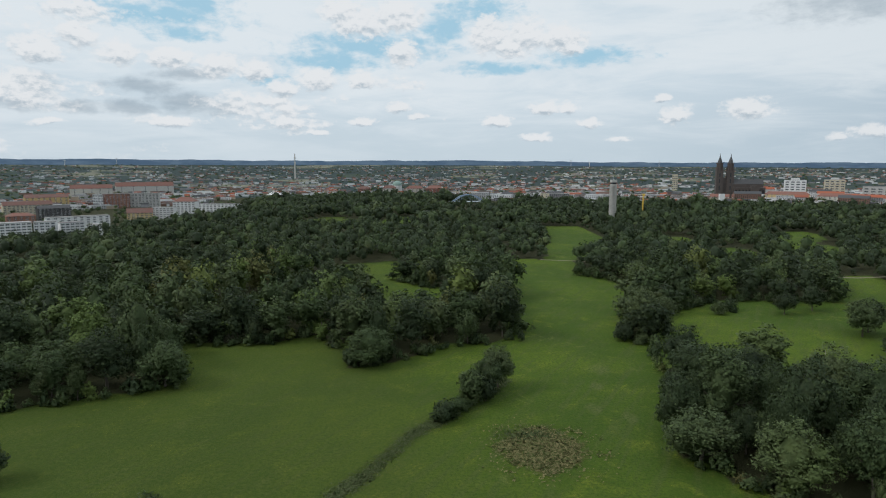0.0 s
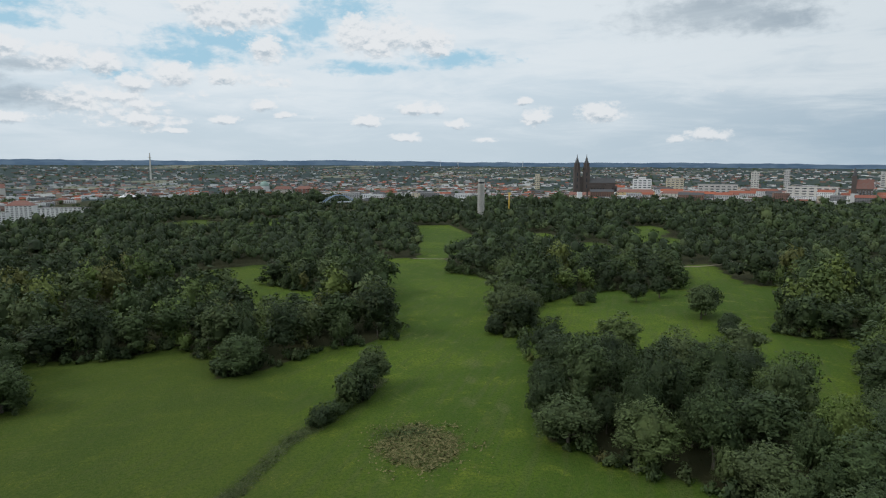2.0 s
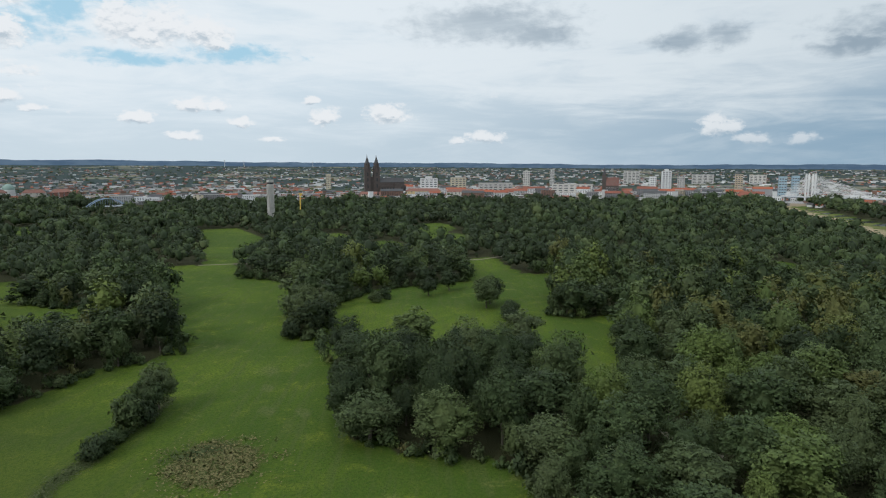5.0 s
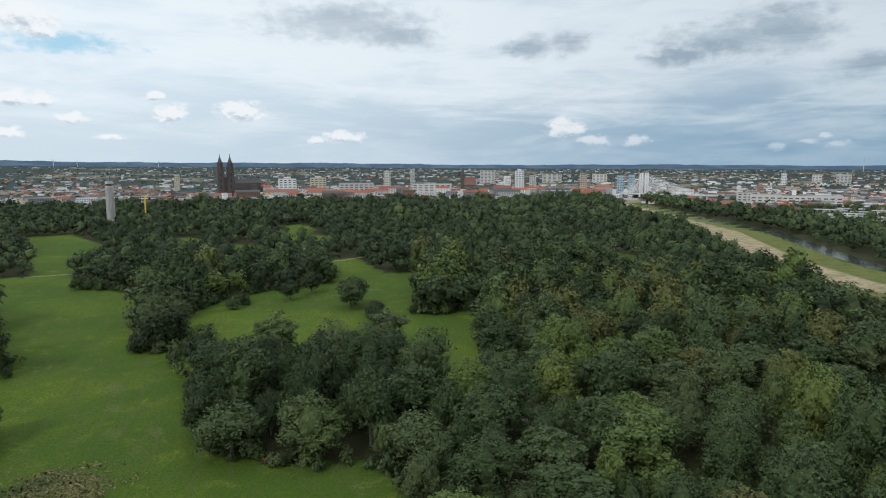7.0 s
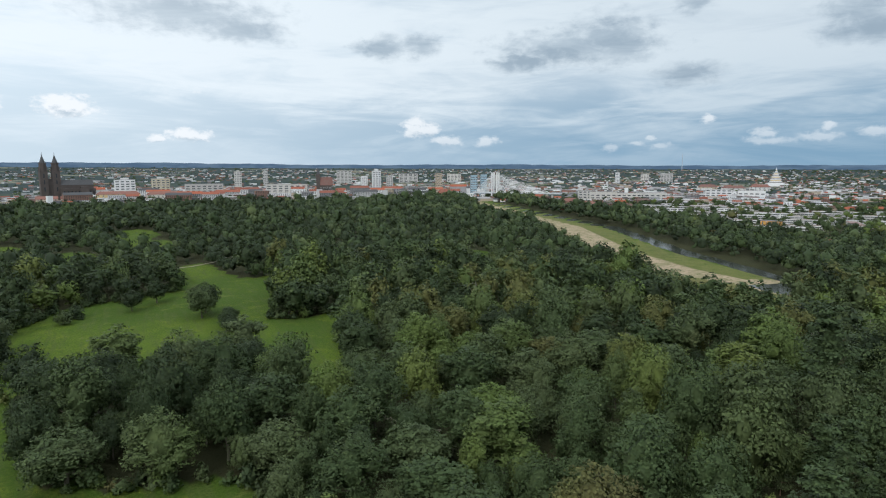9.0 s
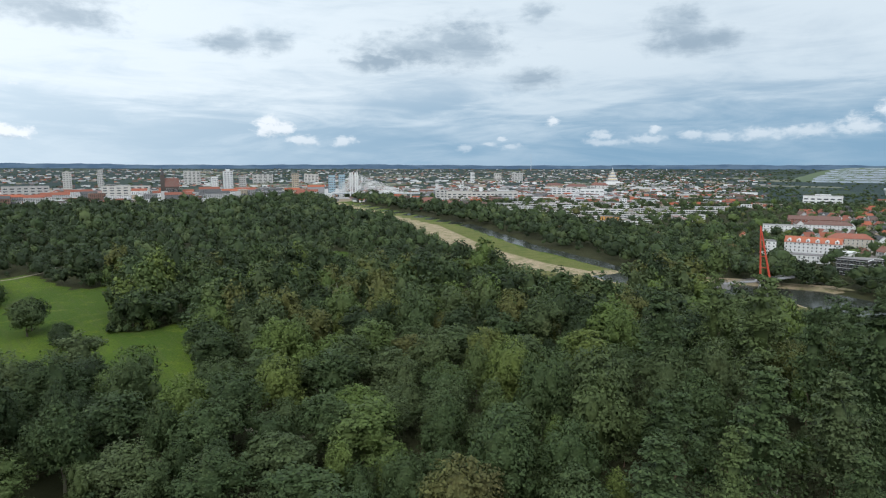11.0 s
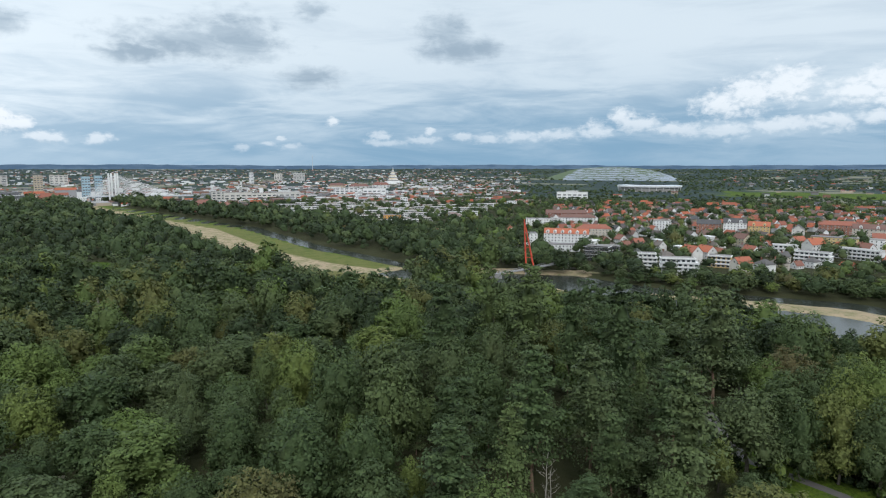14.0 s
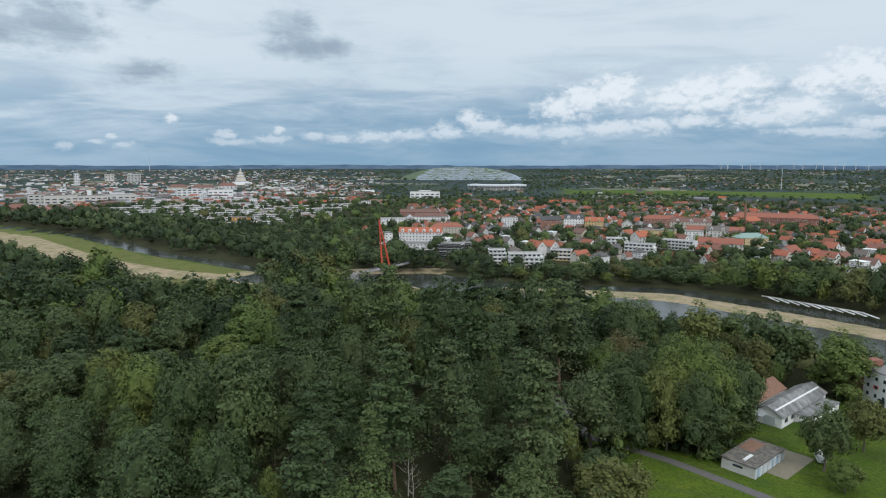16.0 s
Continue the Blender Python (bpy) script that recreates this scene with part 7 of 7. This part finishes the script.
def spiral_tower():
    root = tagged(new("spiral_tower"), "white conical tower with a rising spiral of terraces", "tower")
    root.matrix_basis = facing(83.60, 2600, ground_z(*bearing(83.6, 2600).xy))
    part("hall", rod(bmesh.new(), (0, 0, -3), (0, 0, 10), 30, 27, 28), WHITE, root)
    part("side_hall", rod(bmesh.new(), (30, 0, -3), (30, 0, 9), 16, 12, 20), WHITE, root)
    for k in range(8):
        z = 10 + k * 6.0
        r = 24 - k * 2.75
        ring_ = part("terrace", rod(bmesh.new(), (0, 0, z), (0, 0, z + 2.6), r, r - 0.6, 24), WHITE, root)
        part("gallery", rod(bmesh.new(), (0, 0, z + 2.6), (0, 0, z + 6.0), r - 3.0, r - 3.6, 20), OCHRE if k % 2 else FELT, ring_)
    part("tip", rod(bmesh.new(), (0, 0, 58), (0, 0, 67), 2.6, 0.15, 10), STEEL, root)


spiral_tower()


def stadium():
    root = tagged(new("stadium"), "wide white stadium with an open ring roof", "stadium")
    root.matrix_basis = facing(106.20, 2050, 0, 0)
    for name_, r0, r1, z0, z1, mat in (("stand", 1.0, 1.0, -2, 13, FELT), ("roof_ring", 1.08, 0.74, 15.5, 20.5, STEEL), ("roof_edge", 1.09, 1.09, 14.0, 17.5, WHITE)):
        bm = bmesh.new()
        n_ = 48
        inner_ = [bm.verts.new((88 * (r1 if name_ == "roof_ring" else r0 * 0.7) * math.cos(a), 62 * (r1 if name_ == "roof_ring" else r0 * 0.7) * math.sin(a), z1)) for a in (6.2832 * k / n_ for k in range(n_))]
        outer_ = [bm.verts.new((88 * r0 * math.cos(a), 62 * r0 * math.sin(a), z1 - (2.0 if name_ == "roof_ring" else 0))) for a in (6.2832 * k / n_ for k in range(n_))]
        low_ = [bm.verts.new((88 * r0 * math.cos(a), 62 * r0 * math.sin(a), z0)) for a in (6.2832 * k / n_ for k in range(n_))]
        for k in range(n_):
            j = (k + 1) % n_
            bm.faces.new((outer_[k], outer_[j], inner_[j], inner_[k]))
            bm.faces.new((low_[k], low_[j], outer_[j], outer_[k]))
        part(name_, bm, mat, root)
    for k in range(28):
        a = 6.2832 * k / 28
        part("column", rod(bmesh.new(), (90 * math.cos(a), 64 * math.sin(a), -2), (94 * math.cos(a), 66 * math.sin(a), 17), 0.7), WHITE, root)


stadium()


def solar_hill():
    """A grassed landfill hill with rows of solar panels on the slope towards the town."""
    c = bearing(103.0, 3350)
    u = Vector((math.cos(radians(103.0)), -math.sin(radians(103.0)), 0))
    v = Vector((math.sin(radians(103.0)), math.cos(radians(103.0)), 0))

    def top(a, b):
        return 62 * (1 - min(1, abs(a) / 330) ** 3) * max(0, min(1, (b + 420) / 520)) * max(0.0, min(1, (420 - b) / 150))

    bm = bmesh.new()
    n_ = 26
    grid = [[None] * (n_ + 1) for k in range(n_ + 1)]
    for i in range(n_ + 1):
        for j in range(n_ + 1):
            a, b = -340 + 680 * i / n_, -420 + 840 * j / n_
            p = c + u * a + v * b
            grid[i][j] = bm.verts.new((p.x, p.y, max(ground_z(p.x, p.y) - 0.5, top(a, b) + 6 - 8 * (i in (0, n_) or j in (0, n_)))))
    for i in range(n_):
        for j in range(n_):
            bm.faces.new((grid[i][j], grid[i + 1][j], grid[i + 1][j + 1], grid[i][j + 1]))
    bmesh.ops.recalc_face_normals(bm, faces=bm.faces)
    hill = tagged(part("landfill_hill", bm, HILL), "green flat-topped landfill hill beyond the stadium", "hill", kind="structure")
    heap_ = Heap()
    spread_rng = np.random.default_rng(8)
    for j in range(26):
        b = -385 + j * 18.0
        if j % 4 == 3:
            continue
        a = -230.0 + max(0, j - 8) * 3.0 + float(spread_rng.uniform(0, 30))
        while a < 285:
            long_ = float(spread_rng.uniform(40, 150))
            p, p2 = c + u * a + v * b, c + u * min(a + long_, 300) + v * b
            z, z2 = (max(ground_z(e.x, e.y), top(f, b) + 6) + 0.9 for e, f in ((p, a), (p2, min(a + long_, 300))))
            heap_.put(np.array([(p.x, p.y, z), (p2.x, p2.y, z2), (p2.x + v.x * 5, p2.y + v.y * 5, z2 + 1.7), (p.x + v.x * 5, p.y + v.y * 5, z + 1.7)]), np.array([(0, 1, 2), (0, 2, 3)]))
            a += long_ + float(spread_rng.uniform(3, 26))
    me_ = fast_mesh("solar_panels", *heap_.arrays())
    me_.materials.append(PANEL)
    tagged(new("solar_panels", me_), "rows of blue-grey solar panels on the hillside", "solar panels", kind="stuff")


HILL = material("hill_grass", lambda n: n.mix(n.noise(place(n), 0.02, 5), (0.055, 0.085, 0.04), (0.09, 0.115, 0.06)), 0.95)
PANEL = material("solar_glass", lambda n: n.mix(n.noise(place(n), 0.1, 2), (0.17, 0.20, 0.25), (0.24, 0.27, 0.32)), 0.4, spec=0.5)
solar_hill()

for az, top, r, mat, label in ((-13.13, 132, 3.4, CONCRETE, "tall slim grey chimney on the skyline"), (76.5, 154, 1.6, STEEL, "tall lattice radio mast on the skyline"), (129.5, 70, 0.9, STEEL, "thin pale mast above the gardens")):
    d = {-13.13: 3000, 76.5: 4500, 129.5: 2300}[az]
    thing = tagged(new("tall_mast"), label, "mast")
    thing.matrix_basis = facing(az, d, ground_z(*bearing(az, d).xy))
    z0 = thing.matrix_basis.translation.z
    part("shaft", rod(bmesh.new(), (0, 0, -3), (0, 0, top - z0), r * 1.3, r * 0.6, 10), mat, thing)
    part("platform", rod(bmesh.new(), (0, 0, (top - z0) * 0.82), (0, 0, (top - z0) * 0.84), r * 1.8, r * 1.8, 10), mat, thing)


def turbine(az, d, hub, turn, spin):
    root = tagged(new("wind_turbine"), "white three-bladed wind turbine on the horizon", "wind turbine", "wind turbines")
    root.matrix_basis = facing(az, d, ground_z(*bearing(az, d).xy) - 1, turn)
    part("tower", rod(bmesh.new(), (0, 0, 0), (0, 0, hub), 1.5, 0.9, 8), WHITE, root)
    part("nacelle", boxes(((-1.4, -3, hub - 1.2), (1.4, 3, hub + 1.2))), WHITE, root)
    for k in range(3):
        a = radians(spin + 120 * k)
        part("blade", rod(bmesh.new(), (0, -3.4, hub), (math.sin(a) * 19, -3.4, hub + math.cos(a) * 19), 0.9, 0.2, 5), WHITE, root)


for i, az in enumerate((125, 125.5, 126.6, 127.2, 127.9, 129.1, 130.3, 130.9, 131.8, 132.3, 133.1, 133.6, 134.4, 135.2, 11.4, 13, 18.8, -30.8, -27.2)):
    turbine(az, 4750 if i < 14 else 4800, (38, 30, 44, 34)[i % 4], 15 * (i % 3), 37 * i)


# crane by the river arm and the round hall roof
crane = tagged(new("tower_crane"), "slim yellow tower crane among the trees", "crane")
crane.matrix_basis = facing(17.62, 1000)
part("mast", boxes(((-0.9, -0.9, -0.5), (0.9, 0.9, 36.2))), YELLOW, crane)
part("jib", boxes(((-3, -0.4, 36.2), (4, 0.4, 37.0))), YELLOW, crane)
part("cab", boxes(((0.9, -1.2, 33.5), (2.6, 0.4, 36))), YELLOW, crane)
hall_ = tagged(new("round_hall"), "round hall with a shallow white domed roof", "hall")
hall_.matrix_basis = facing(-14.9, 1450, 0)
part("wall", rod(bmesh.new(), (0, 0, -1), (0, 0, 15), 14, 14, 24), DARK, hall_)
part("roof", rod(bmesh.new(), (0, 0, 15), (0, 0, 21), 19, 4, 24), WHITE, hall_)
dome = tagged(new("domed_hall"), "hall with a grey-green dome and red wings", "hall")
dome.matrix_basis = facing(-4.15, 1880, 0)
part("drum", rod(bmesh.new(), (0, 0, -1), (0, 0, 20), 14, 14, 20), PLASTER, dome)
bm = bmesh.new()
bmesh.ops.create_uvsphere(bm, u_segments=20, v_segments=10, radius=14, matrix=Matrix.Translation((0, 0, 20)))
bmesh.ops.delete(bm, geom=[v for v in bm.verts if v.co.z < 19.5], context="VERTS")
part("dome", bm, COPPER, dome)
